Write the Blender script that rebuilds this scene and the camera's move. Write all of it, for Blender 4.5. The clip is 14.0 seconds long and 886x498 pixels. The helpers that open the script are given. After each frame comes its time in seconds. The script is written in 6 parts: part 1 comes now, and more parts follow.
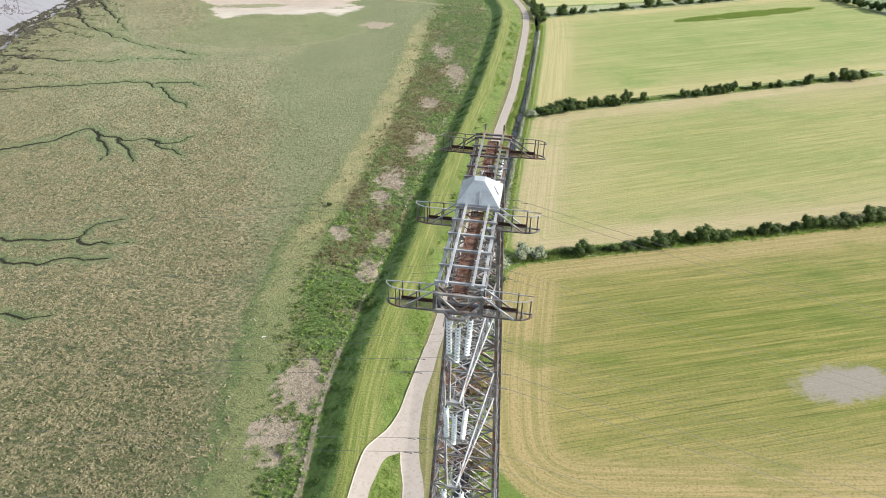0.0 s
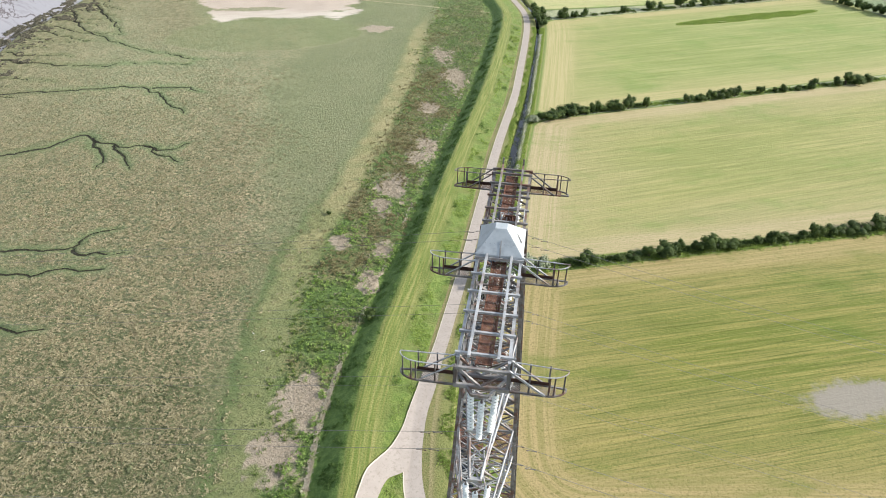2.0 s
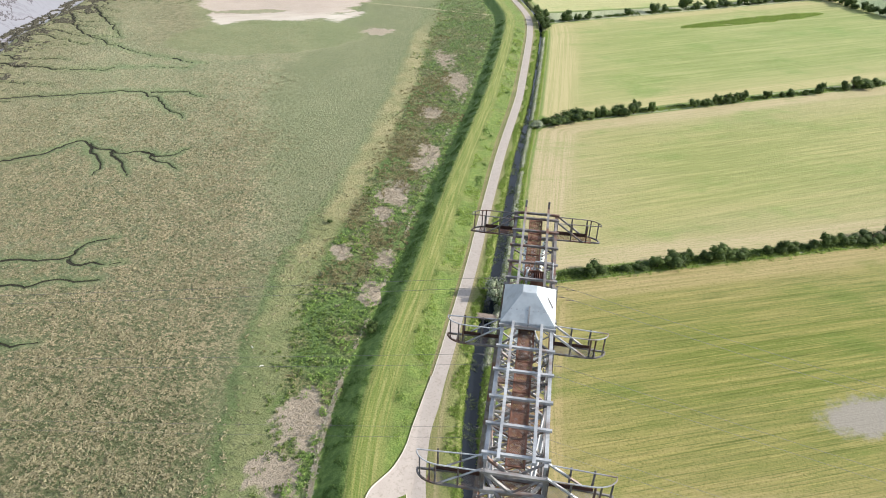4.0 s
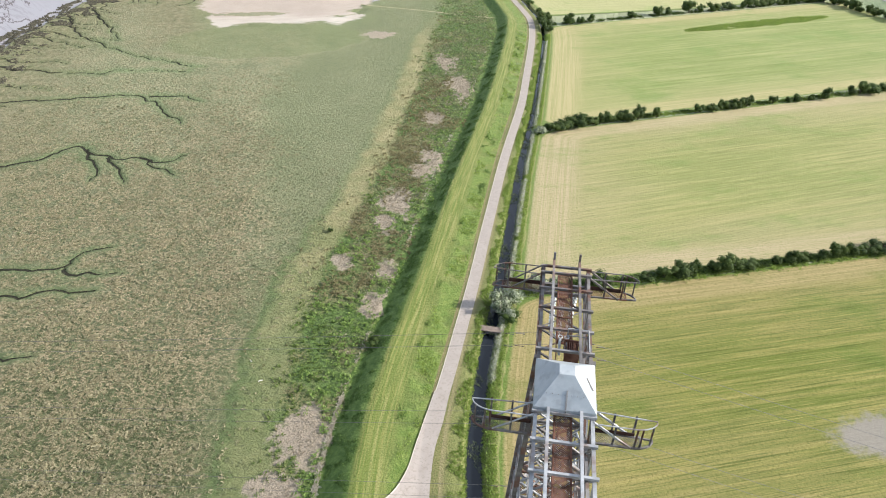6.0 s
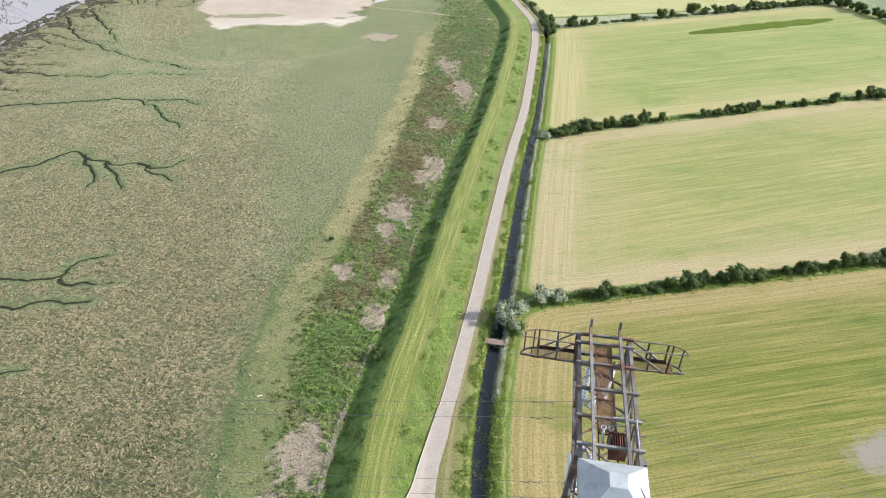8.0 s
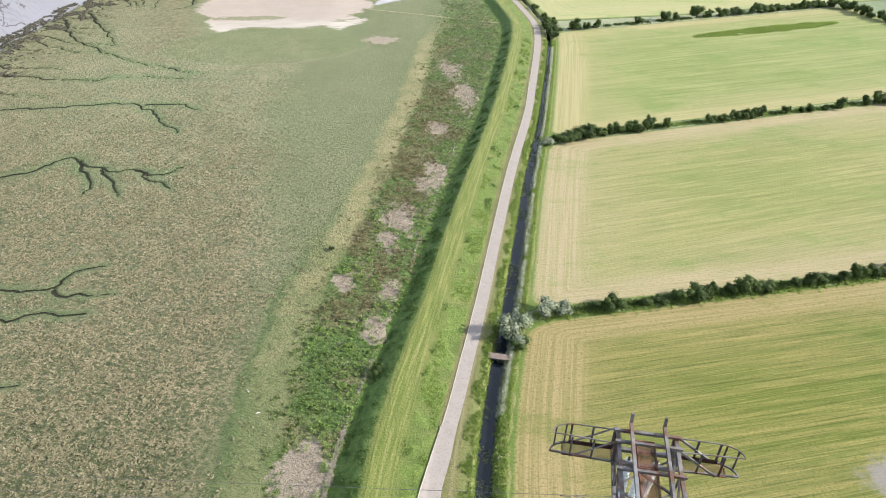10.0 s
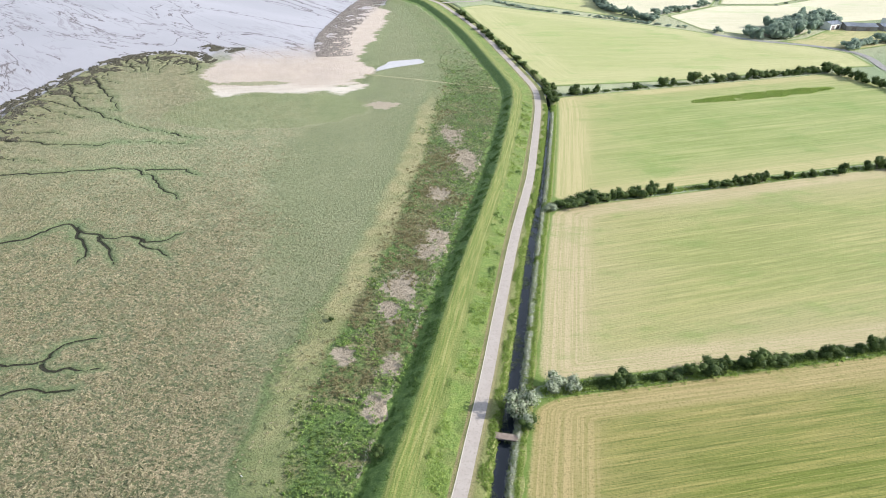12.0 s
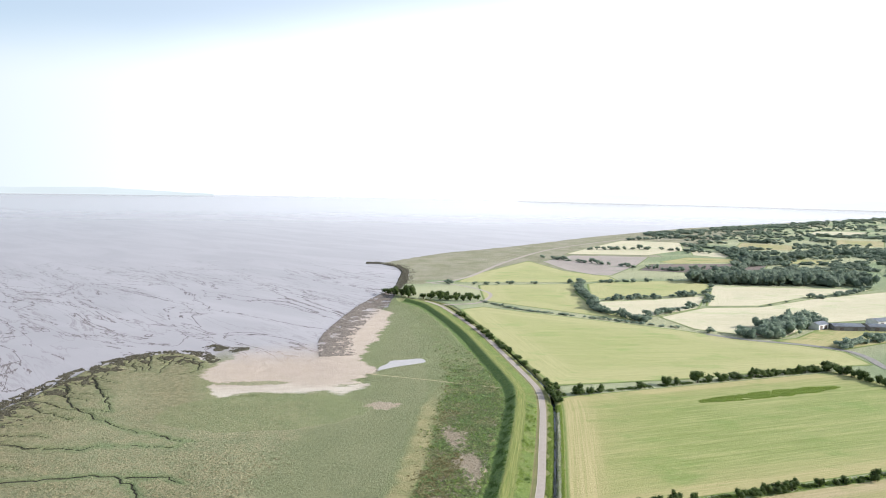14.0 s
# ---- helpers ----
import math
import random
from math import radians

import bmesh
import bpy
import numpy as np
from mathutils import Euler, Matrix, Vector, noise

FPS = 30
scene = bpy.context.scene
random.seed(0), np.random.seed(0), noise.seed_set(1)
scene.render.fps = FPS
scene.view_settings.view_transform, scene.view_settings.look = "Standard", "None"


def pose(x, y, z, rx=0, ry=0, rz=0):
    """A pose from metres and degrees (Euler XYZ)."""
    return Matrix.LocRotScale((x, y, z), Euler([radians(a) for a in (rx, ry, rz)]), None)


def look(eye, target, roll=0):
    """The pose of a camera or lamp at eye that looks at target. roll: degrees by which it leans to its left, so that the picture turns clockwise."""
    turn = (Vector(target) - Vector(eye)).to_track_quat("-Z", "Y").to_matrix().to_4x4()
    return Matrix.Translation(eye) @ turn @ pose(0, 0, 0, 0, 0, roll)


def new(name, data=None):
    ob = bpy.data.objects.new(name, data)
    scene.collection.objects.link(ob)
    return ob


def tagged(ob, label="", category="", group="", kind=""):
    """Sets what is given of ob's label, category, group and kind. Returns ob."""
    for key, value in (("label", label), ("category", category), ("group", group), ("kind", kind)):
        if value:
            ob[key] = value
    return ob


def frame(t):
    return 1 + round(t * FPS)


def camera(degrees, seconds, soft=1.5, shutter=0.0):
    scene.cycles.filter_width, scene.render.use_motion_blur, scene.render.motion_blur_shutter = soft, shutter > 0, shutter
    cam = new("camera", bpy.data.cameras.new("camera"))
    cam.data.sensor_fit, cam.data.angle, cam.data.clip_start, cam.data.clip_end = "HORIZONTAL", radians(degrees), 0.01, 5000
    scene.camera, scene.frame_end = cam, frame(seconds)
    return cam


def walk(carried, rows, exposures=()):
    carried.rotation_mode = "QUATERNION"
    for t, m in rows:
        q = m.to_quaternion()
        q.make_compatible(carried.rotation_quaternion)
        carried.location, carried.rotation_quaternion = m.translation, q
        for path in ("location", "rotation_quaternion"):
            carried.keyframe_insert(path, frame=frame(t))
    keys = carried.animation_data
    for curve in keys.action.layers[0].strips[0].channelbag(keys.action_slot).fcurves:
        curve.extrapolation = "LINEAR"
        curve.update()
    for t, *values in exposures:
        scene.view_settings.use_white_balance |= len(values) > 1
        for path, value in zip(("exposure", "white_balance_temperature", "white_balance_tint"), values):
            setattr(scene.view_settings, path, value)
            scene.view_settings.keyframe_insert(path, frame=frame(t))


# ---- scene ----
cam = camera(67.0, 14.0, soft=1.0)
PATH = [
    (0, (0.585, 0.477, 99.864), (0.873, 2.085, 98.711), 1.1),
    (0.5, (0.503, 1.397, 99.894), (0.796, 3.005, 98.741), 1.1),
    (1, (0.448, 2.33, 99.931), (0.741, 3.938, 98.779), 1.1),
    (1.5, (0.437, 3.47, 99.936), (0.73, 5.079, 98.785), 1.1),
    (2, (0.443, 4.532, 99.905), (0.735, 6.141, 98.754), 1.1),
    (2.5, (0.436, 5.523, 99.921), (0.728, 7.132, 98.771), 1.1),
    (3, (0.458, 6.596, 99.889), (0.75, 8.206, 98.738), 1.1),
    (3.5, (0.468, 7.801, 99.837), (0.759, 9.411, 98.686), 1.1),
    (6, (0.332, 13.094, 99.944), (0.624, 14.704, 98.794), 1.2),
    (6.5, (0.311, 14.095, 99.978), (0.603, 15.705, 98.828), 1.2),
    (7, (0.292, 15.119, 99.99), (0.584, 16.729, 98.84), 1.3),
    (7.5, (0.254, 16.12, 99.989), (0.546, 17.73, 98.839), 1.3),
    (8, (0.218, 17.321, 100.034), (0.51, 18.93, 98.883), 1.3),
    (10.5, (0.313, 22.626, 100.473), (0.605, 24.234, 99.321), 1.4),
    (11, (0.276, 23.744, 100.571), (0.568, 25.354, 99.421), 1.4),
    (11.5, (0.194, 25.187, 100.722), (0.489, 26.81, 99.591), 1.4),
    (12, (0.072, 27.195, 100.895), (0.381, 28.893, 99.884), 1.4),
    (12.5, (-0.002, 29.218, 101.023), (0.321, 31.018, 100.213), 1.3),
    (13, (-0.124, 31.168, 101.096), (0.211, 33.054, 100.522), 1.3),
    (13.5, (-0.247, 32.934, 101.139), (0.094, 34.873, 100.783), 1.3),
    (14, (-0.388, 34.609, 101.134), (-0.047, 36.571, 100.941), 1.2),
]
walk(cam, [(t, look(eye, target, roll)) for t, eye, target, roll in PATH],
     exposures=((0.0, 0.82, 6560, 8), (3.0, 0.85, 6470, 9), (8.0, 0.88, 6380, 10), (11.3, 0.93, 6250, 10), (12.6, 0.95, 6120, 10), (13.3, 0.88, 6200, 10), (14.0, 0.67, 6350, 10)))

# ---- light ----
SUN_DIR = Vector((0.985, -0.17, 0)).normalized()      # towards the sun, over the ground
SUN_UP = radians(25)
world = bpy.data.worlds.new("sky")
scene.world = world
world.use_nodes = True
wt = world.node_tree
wt.nodes.clear()
w_out = wt.nodes.new("ShaderNodeOutputWorld")
w_bg = wt.nodes.new("ShaderNodeBackground")
w_sky = wt.nodes.new("ShaderNodeTexSky")
w_sky.sky_type = "NISHITA"
w_sky.sun_disc = False
w_sky.sun_elevation = SUN_UP
w_sky.sun_rotation = math.atan2(SUN_DIR.x, SUN_DIR.y)
w_sky.air_density, w_sky.dust_density, w_sky.ozone_density = 1.0, 1.0, 1.5
w_co = wt.nodes.new("ShaderNodeTexCoord")
w_max = wt.nodes.new("ShaderNodeVectorMath")
w_max.operation = "MAXIMUM"
w_max.inputs[1].default_value = (-1, -1, 0.10)
wt.links.new(w_co.outputs["Generated"], w_max.inputs[0])
wt.links.new(w_max.outputs[0], w_sky.inputs["Vector"])
# a veil of thin white cloud, closed near the horizon, with a thinner part high up
w_sep = wt.nodes.new("ShaderNodeSeparateXYZ")
wt.links.new(w_co.outputs["Generated"], w_sep.inputs[0])
w_noise = wt.nodes.new("ShaderNodeTexNoise")
w_noise.inputs["Scale"].default_value, w_noise.inputs["Detail"].default_value = 1.3, 5.0
w_flat = wt.nodes.new("ShaderNodeMapping")
w_flat.inputs["Scale"].default_value = (1.0, 1.0, 4.0)
wt.links.new(w_co.outputs["Generated"], w_flat.inputs["Vector"])
wt.links.new(w_flat.outputs[0], w_noise.inputs["Vector"])
w_high = wt.nodes.new("ShaderNodeMapRange")
w_high.interpolation_type = "SMOOTHSTEP"
for i, v in ((1, 0.190), (2, 0.280), (3, 1.0), (4, 0.42)):
    w_high.inputs[i].default_value = v
w_tilt = wt.nodes.new("ShaderNodeMath")          # the veil's edge lies lower to the west
w_tilt.operation = "MULTIPLY_ADD"
w_tilt.inputs[1].default_value = -0.138
wt.links.new(w_sep.outputs["X"], w_tilt.inputs[0])
wt.links.new(w_sep.outputs["Z"], w_tilt.inputs[2])
w_ragged = wt.nodes.new("ShaderNodeMath")
w_ragged.operation = "MULTIPLY_ADD"
w_ragged.inputs[1].default_value = 0.05
wt.links.new(w_noise.outputs["Fac"], w_ragged.inputs[0])
wt.links.new(w_tilt.outputs[0], w_ragged.inputs[2])
wt.links.new(w_ragged.outputs[0], w_high.inputs[0])
w_mix = wt.nodes.new("ShaderNodeMix")
w_mix.data_type = "RGBA"
w_east = wt.nodes.new("ShaderNodeMapRange")      # the veil shines more on the sun's side
w_east.interpolation_type = "SMOOTHSTEP"
for i, v in ((1, -0.62), (2, 0.30), (3, 0.0), (4, 1.0)):
    w_east.inputs[i].default_value = v
wt.links.new(w_sep.outputs["X"], w_east.inputs[0])
w_veil = wt.nodes.new("ShaderNodeMix")
w_veil.data_type = "RGBA"
w_veil.inputs[6].default_value = (4.9, 5.4, 5.8, 1)
w_veil.inputs[7].default_value = (9.6, 10.2, 11.0, 1)
wt.links.new(w_east.outputs[0], w_veil.inputs[0])
wt.links.new(w_veil.outputs[2], w_mix.inputs[7])
wt.links.new(w_high.outputs[0], w_mix.inputs[0])
wt.links.new(w_sky.outputs[0], w_mix.inputs[6])
w_bg.inputs["Strength"].default_value = 0.10
wt.links.new(w_mix.outputs[2], w_bg.inputs["Color"])
wt.links.new(w_bg.outputs[0], w_out.inputs["Surface"])
sun_data = bpy.data.lights.new("sun", "SUN")
sun_data.energy, sun_data.angle, sun_data.color = 5.0, radians(0.6), (1.0, 0.93, 0.82)
sun = new("sun", sun_data)
sun.matrix_world = look((0, 0, 0), -Vector((SUN_DIR.x * math.cos(SUN_UP), SUN_DIR.y * math.cos(SUN_UP), math.sin(SUN_UP))))


# ---- node helpers ----
class Nodes:
    """A small builder for one material's node tree."""

    def __init__(self, name, rough=0.9, metal=0.0, spec=0.3):
        self.m = bpy.data.materials.new(name)
        self.m.use_nodes = True
        self.t = self.m.node_tree
        self.b = self.t.nodes["Principled BSDF"]
        self.b.inputs["Roughness"].default_value = rough
        self.b.inputs["Metallic"].default_value = metal
        self.b.inputs["Specular IOR Level"].default_value = spec

    def put(self, node, socket, value):
        if isinstance(value, bpy.types.NodeSocket):
            self.t.links.new(value, node.inputs[socket])
        else:
            node.inputs[socket].default_value = value

    def pos(self):
        return self.t.nodes.new("ShaderNodeNewGeometry").outputs["Position"]

    def attr(self, name, vector=False):
        n = self.t.nodes.new("ShaderNodeAttribute")
        n.attribute_name = name
        return n.outputs["Vector" if vector else "Fac"]

    def rand(self):
        return self.t.nodes.new("ShaderNodeObjectInfo").outputs["Random"]

    def island(self):
        return self.t.nodes.new("ShaderNodeNewGeometry").outputs["Random Per Island"]

    def scaled(self, vec, s, turn=0.0):
        n = self.t.nodes.new("ShaderNodeMapping")
        self.put(n, "Vector", vec)
        n.vector_type = "TEXTURE"                # turned first, then stretched: the long axis lies at the angle turn
        n.inputs["Rotation"].default_value = (0, 0, radians(turn))
        n.inputs["Scale"].default_value = tuple(1 / v for v in s)
        return n.outputs[0]

    def noise(self, vec, scale, detail=4.0, rough=0.55, warp=0.0):
        n = self.t.nodes.new("ShaderNodeTexNoise")
        self.put(n, "Vector", vec)
        n.inputs["Scale"].default_value, n.inputs["Detail"].default_value = scale, detail
        n.inputs["Roughness"].default_value, n.inputs["Distortion"].default_value = rough, warp
        return n.outputs["Fac"]

    def cells(self, vec, scale, feature="F1"):
        n = self.t.nodes.new("ShaderNodeTexVoronoi")
        n.feature = feature
        self.put(n, "Vector", vec)
        n.inputs["Scale"].default_value = scale
        return n.outputs["Distance"]

    def math(self, op, a, b=0.0):
        n = self.t.nodes.new("ShaderNodeMath")
        n.operation = op
        self.put(n, 0, a)
        self.put(n, 1, b)
        return n.outputs[0]

    def step(self, a, lo, hi):
        """0 below lo, 1 above hi; the other way round where lo > hi."""
        n = self.t.nodes.new("ShaderNodeMapRange")
        n.interpolation_type = "SMOOTHSTEP"
        self.put(n, 0, a)
        if lo < hi:
            n.inputs[1].default_value, n.inputs[2].default_value = lo, hi
        else:
            n.inputs[1].default_value, n.inputs[2].default_value = hi, lo
            n.inputs[3].default_value, n.inputs[4].default_value = 1.0, 0.0
        return n.outputs[0]

    def mix(self, f, a, b):
        n = self.t.nodes.new("ShaderNodeMix")
        n.data_type = "RGBA"
        self.put(n, 0, f)
        for i, v in ((6, a), (7, b)):
            self.put(n, i, v if isinstance(v, bpy.types.NodeSocket) else (*v, 1))
        return n.outputs[2]

    def xyz(self, vec):
        n = self.t.nodes.new("ShaderNodeSeparateXYZ")
        self.put(n, 0, vec)
        return n.outputs

    def vec(self, x, y, z=0.0):
        n = self.t.nodes.new("ShaderNodeCombineXYZ")
        for i, v in enumerate((x, y, z)):
            self.put(n, i, v)
        return n.outputs[0]

    def bump(self, height, distance=0.1, strength=1.0):
        n = self.t.nodes.new("ShaderNodeBump")
        self.put(n, "Height", height)
        n.inputs["Distance"].default_value = distance
        n.inputs["Strength"].default_value = strength
        self.t.links.new(n.outputs[0], self.b.inputs["Normal"])

    def colour(self, c):
        self.put(self.b, "Base Color", c if isinstance(c, bpy.types.NodeSocket) else (*c, 1))

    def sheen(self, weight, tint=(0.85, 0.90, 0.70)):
        """Fine fuzz of blade tips, catching low-angle light; also stands in for haze."""
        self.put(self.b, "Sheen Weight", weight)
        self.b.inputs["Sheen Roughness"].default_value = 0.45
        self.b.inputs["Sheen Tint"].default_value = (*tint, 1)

    def roughness(self, v):
        self.put(self.b, "Roughness", v)


# ---- materials ----
def make_ground():
    n = Nodes("salt_marsh_and_mud", 0.95, 0, 0.15)
    p = n.pos()
    big = n.noise(p, 0.018, 3)
    mid = n.noise(p, 0.12, 4)
    clump = n.noise(n.scaled(p, (0.9, 1.1, 1), -20), 0.95, 6, 0.74)
    drift = n.noise(p, 0.16, 4, 0.6)
    tuft = n.math("ADD", clump, n.math("MULTIPLY", n.math("SUBTRACT", drift, 0.5), 0.34))
    fine = n.noise(p, 2.6, 3, 0.7)
    shore, off, creek, sand, edge0 = n.attr("shore"), n.attr("off"), n.attr("creek"), n.attr("sand"), n.attr("edge")
    # marsh grass: tan tussocks over grey-green sward, smoother towards the bank
    sward = n.mix(n.step(n.noise(p, 0.05, 4), 0.35, 0.7), (0.178, 0.198, 0.110), (0.235, 0.245, 0.145))
    # near sward painted darker, standing in for the thinner haze there
    sward = n.mix(n.math("MULTIPLY", n.step(n.xyz(p)[1], 170.0, 90.0), 0.75), sward, (0.080, 0.096, 0.037))
    tan = n.mix(n.step(fine, 0.3, 0.7), (0.140, 0.120, 0.066), (0.53, 0.445, 0.285))
    inner = n.math("MULTIPLY", n.math("MINIMUM", n.math("MAXIMUM", n.math("SUBTRACT", n.xyz(p)[1], 150.0), 0.0), 110.0), 0.36)
    west = n.step(n.math("ADD", n.math("ADD", edge0, inner), n.math("MULTIPLY", n.math("SUBTRACT", big, 0.5), 34.0)), -9.0, -24.0)
    near = n.step(n.math("ADD", n.xyz(p)[1], n.math("MULTIPLY", mid, 60.0)), 320.0, 190.0)
    strength = n.math("MULTIPLY", n.math("ADD", n.math("MULTIPLY", west, 0.85), 0.15), n.math("ADD", n.math("MULTIPLY", near, 0.55), 0.45))
    fresh = n.math("SUBTRACT", 1.0, n.math("MULTIPLY", n.step(n.math("ADD", n.xyz(p)[1], n.math("MULTIPLY", mid, 40.0)), 150.0, 95.0), 0.45))
    sward = n.mix(n.math("MULTIPLY", n.math("SUBTRACT", 1.0, west), 0.6), sward, n.mix(fine, (0.105, 0.125, 0.060), (0.165, 0.180, 0.095)))
    c = n.mix(n.math("MULTIPLY", n.step(tuft, 0.475, 0.545), n.math("MULTIPLY", strength, fresh)), sward, tan)
    # gaps between tussocks: dark green, their shade put into the colour
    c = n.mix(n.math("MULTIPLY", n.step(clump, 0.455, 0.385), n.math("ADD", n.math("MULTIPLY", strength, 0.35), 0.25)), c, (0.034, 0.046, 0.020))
    # fresh green along the creeks and along the marsh's inner edge
    c = n.mix(n.math("MULTIPLY", n.step(n.math("ADD", creek, n.math("MULTIPLY", mid, 15.0)), 18.5, 7.0), 0.75), c, n.mix(fine, (0.095, 0.150, 0.060), (0.185, 0.245, 0.115)))
    edge = n.math("ADD", edge0, n.math("MULTIPLY", n.math("SUBTRACT", n.noise(p, 0.08, 5, 0.65), 0.5), 9.0))
    c = n.mix(n.math("MULTIPLY", n.step(edge, -11.5, -9.5), n.math("ADD", 0.2, n.math("MULTIPLY", n.step(n.xyz(p)[1], 220.0, 140.0), 0.55))), c, n.mix(n.step(n.noise(p, 0.5, 5, 0.7), 0.35, 0.65), (0.078, 0.128, 0.044), (0.140, 0.180, 0.072)))
    c = n.mix(n.math("MULTIPLY", n.step(n.math("ABSOLUTE", n.math("ADD", edge, 9.4)), 1.3, 0.3), n.math("MULTIPLY", n.math("MULTIPLY", n.step(n.xyz(p)[1], 175.0, 130.0), n.step(n.noise(p, 0.25, 4, 0.7), 0.4, 0.6)), 0.6)), c, (0.055, 0.085, 0.036))
    straw = n.math("MULTIPLY", n.step(edge, -10.0, -6.0), n.step(edge, 2.0, 0.0))
    straw = n.math("MULTIPLY", straw, n.math("ADD", 0.25, n.math("MULTIPLY", n.step(n.math("ADD", n.xyz(p)[1], n.math("MULTIPLY", mid, 50.0)), 135.0, 200.0), 0.34)))
    straw = n.math("MULTIPLY", straw, n.step(n.xyz(p)[1], 370.0, 300.0))
    c = n.mix(straw, c, n.mix(n.step(mid, 0.35, 0.65), (0.24, 0.225, 0.105), (0.36, 0.305, 0.165)))
    outer = n.math("MULTIPLY", n.step(n.math("ADD", shore, n.math("MULTIPLY", mid, 20.0)), 70.0, 22.0), n.step(n.xyz(p)[0], -40.0, -75.0))
    c = n.mix(n.math("MULTIPLY", outer, 0.6), c, n.mix(n.step(n.noise(p, 0.35, 5, 0.7), 0.38, 0.62), (0.12, 0.115, 0.058), (0.27, 0.225, 0.14)))
    # ground under the reeds
    under = n.mix(n.step(n.noise(p, 0.09, 4), 0.42, 0.6), (0.105, 0.165, 0.046), (0.185, 0.175, 0.085))
    # dark flecks paint in the shadows between reed clumps
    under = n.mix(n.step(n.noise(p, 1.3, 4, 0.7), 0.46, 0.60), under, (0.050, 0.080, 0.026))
    under = n.mix(n.math("MULTIPLY", n.step(n.noise(p, 0.055, 5, 0.65), 0.50, 0.60), n.math("MULTIPLY", n.step(n.xyz(p)[1], 130.0, 170.0), n.step(n.xyz(p)[1], 300.0, 235.0))), under, (0.115, 0.105, 0.05))
    c = n.mix(n.math("MULTIPLY", n.step(edge, -2.0, 1.0), n.math("SUBTRACT", 1.0, n.math("MULTIPLY", n.step(n.xyz(p)[1], 340.0, 430.0), 0.7))), c, under)
    bare = n.attr("bare")
    c = n.mix(n.step(n.math("ADD", bare, n.math("MULTIPLY", n.math("SUBTRACT", n.noise(p, 0.6, 5, 0.7), 0.5), 1.2)), 0.35, 0.65), c, n.mix(fine, (0.215, 0.178, 0.135), (0.40, 0.340, 0.272)))
    # creek bed
    c = n.mix(n.step(n.math("ADD", creek, n.math("MULTIPLY", fine, 0.3)), 0.95, 0.5), c, (0.055, 0.050, 0.038))
    # pasture inland, in large patches
    c = n.mix(n.step(off, 8.0, 14.0), c, n.mix(n.step(n.cells(n.scaled(p, (0.6, 1.6, 1), 25), 0.008), 0.2, 0.8), (0.19, 0.245, 0.14), (0.34, 0.35, 0.225)))
    # grassy flats short of the sand
    ox, oy = n.math("MULTIPLY", n.math("ADD", n.xyz(p)[0], 27.0), 1 / 47.0), n.math("MULTIPLY", n.math("SUBTRACT", n.xyz(p)[1], 330.0), 1 / 26.0)
    oval = n.math("SQRT", n.math("ADD", n.math("MULTIPLY", ox, ox), n.math("MULTIPLY", oy, oy)))
    oval = n.math("ADD", oval, n.math("MULTIPLY", n.math("SUBTRACT", n.noise(p, 0.08, 4), 0.5), 0.35))
    c = n.mix(n.math("MULTIPLY", n.step(oval, 1.0, 0.92), 0.5), c, n.mix(n.step(n.noise(p, 0.25, 5, 0.7), 0.35, 0.65), (0.145, 0.180, 0.075), (0.19, 0.215, 0.105)))
    rim = n.math("MULTIPLY", n.step(n.math("ABSOLUTE", n.math("SUBTRACT", oval, 0.97)), 0.05, 0.01), n.step(n.xyz(p)[1], 345.0, 325.0))
    c = n.mix(n.math("MULTIPLY", rim, 0.22), c, (0.28, 0.26, 0.17))
    c = n.mix(n.math("MULTIPLY", n.math("MULTIPLY", n.step(sand, -14.0, -2.0), n.step(edge, -12.0, -30.0)), 0.3), c, (0.175, 0.215, 0.10))
    c = n.mix(n.math("MULTIPLY", n.math("MULTIPLY", n.step(n.xyz(p)[1], 640.0, 700.0), n.step(off, 8.0, 2.0)), 0.8), c, n.mix(n.step(n.noise(p, 0.03, 5, 0.65), 0.35, 0.65), (0.20, 0.20, 0.13), (0.29, 0.27, 0.22)))
    # sand and mud
    s2 = n.math("ADD", sand, n.math("MULTIPLY", n.math("SUBTRACT", n.noise(n.scaled(p, (0.5, 1, 1)), 0.055, 6, 0.62), 0.5), 30.0))
    s2 = n.math("ADD", s2, n.math("MULTIPLY", n.math("SUBTRACT", n.noise(n.scaled(p, (0.4, 1, 1)), 0.3, 5, 0.7), 0.5), 9.0))
    yy = n.xyz(p)[1]
    dry = n.step(n.math("ADD", yy, n.math("MULTIPLY", n.noise(n.scaled(p, (0.3, 1, 1)), 0.12, 5, 0.65), 34.0)), 392.0, 376.0)
    sandy = n.mix(dry, n.mix(mid, (0.40, 0.33, 0.280), (0.50, 0.425, 0.37)), n.mix(mid, (0.48, 0.428, 0.375), (0.60, 0.548, 0.49)))
    spit = n.step(n.noise(n.scaled(p, (0.25, 1, 1), 4), 0.16, 4, 0.6), 0.60, 0.68)
    gx_, gy_ = n.math("MULTIPLY", n.math("ADD", n.xyz(p)[0], 38.0), 1 / 20.0), n.math("MULTIPLY", n.math("SUBTRACT", yy, 374.5), 1 / 4.2)
    tongue = n.math("ADD", n.math("ADD", n.math("MULTIPLY", gx_, gx_), n.math("MULTIPLY", gy_, gy_)), n.math("MULTIPLY", n.math("SUBTRACT", n.noise(n.scaled(p, (0.4, 1, 1)), 0.35, 4, 0.7), 0.5), 3.0))
    grassy = n.math("MAXIMUM", n.math("MULTIPLY", spit, n.step(yy, 385.0, 370.0)), n.math("MULTIPLY", n.step(tongue, 1.0, 0.6), 0.8))
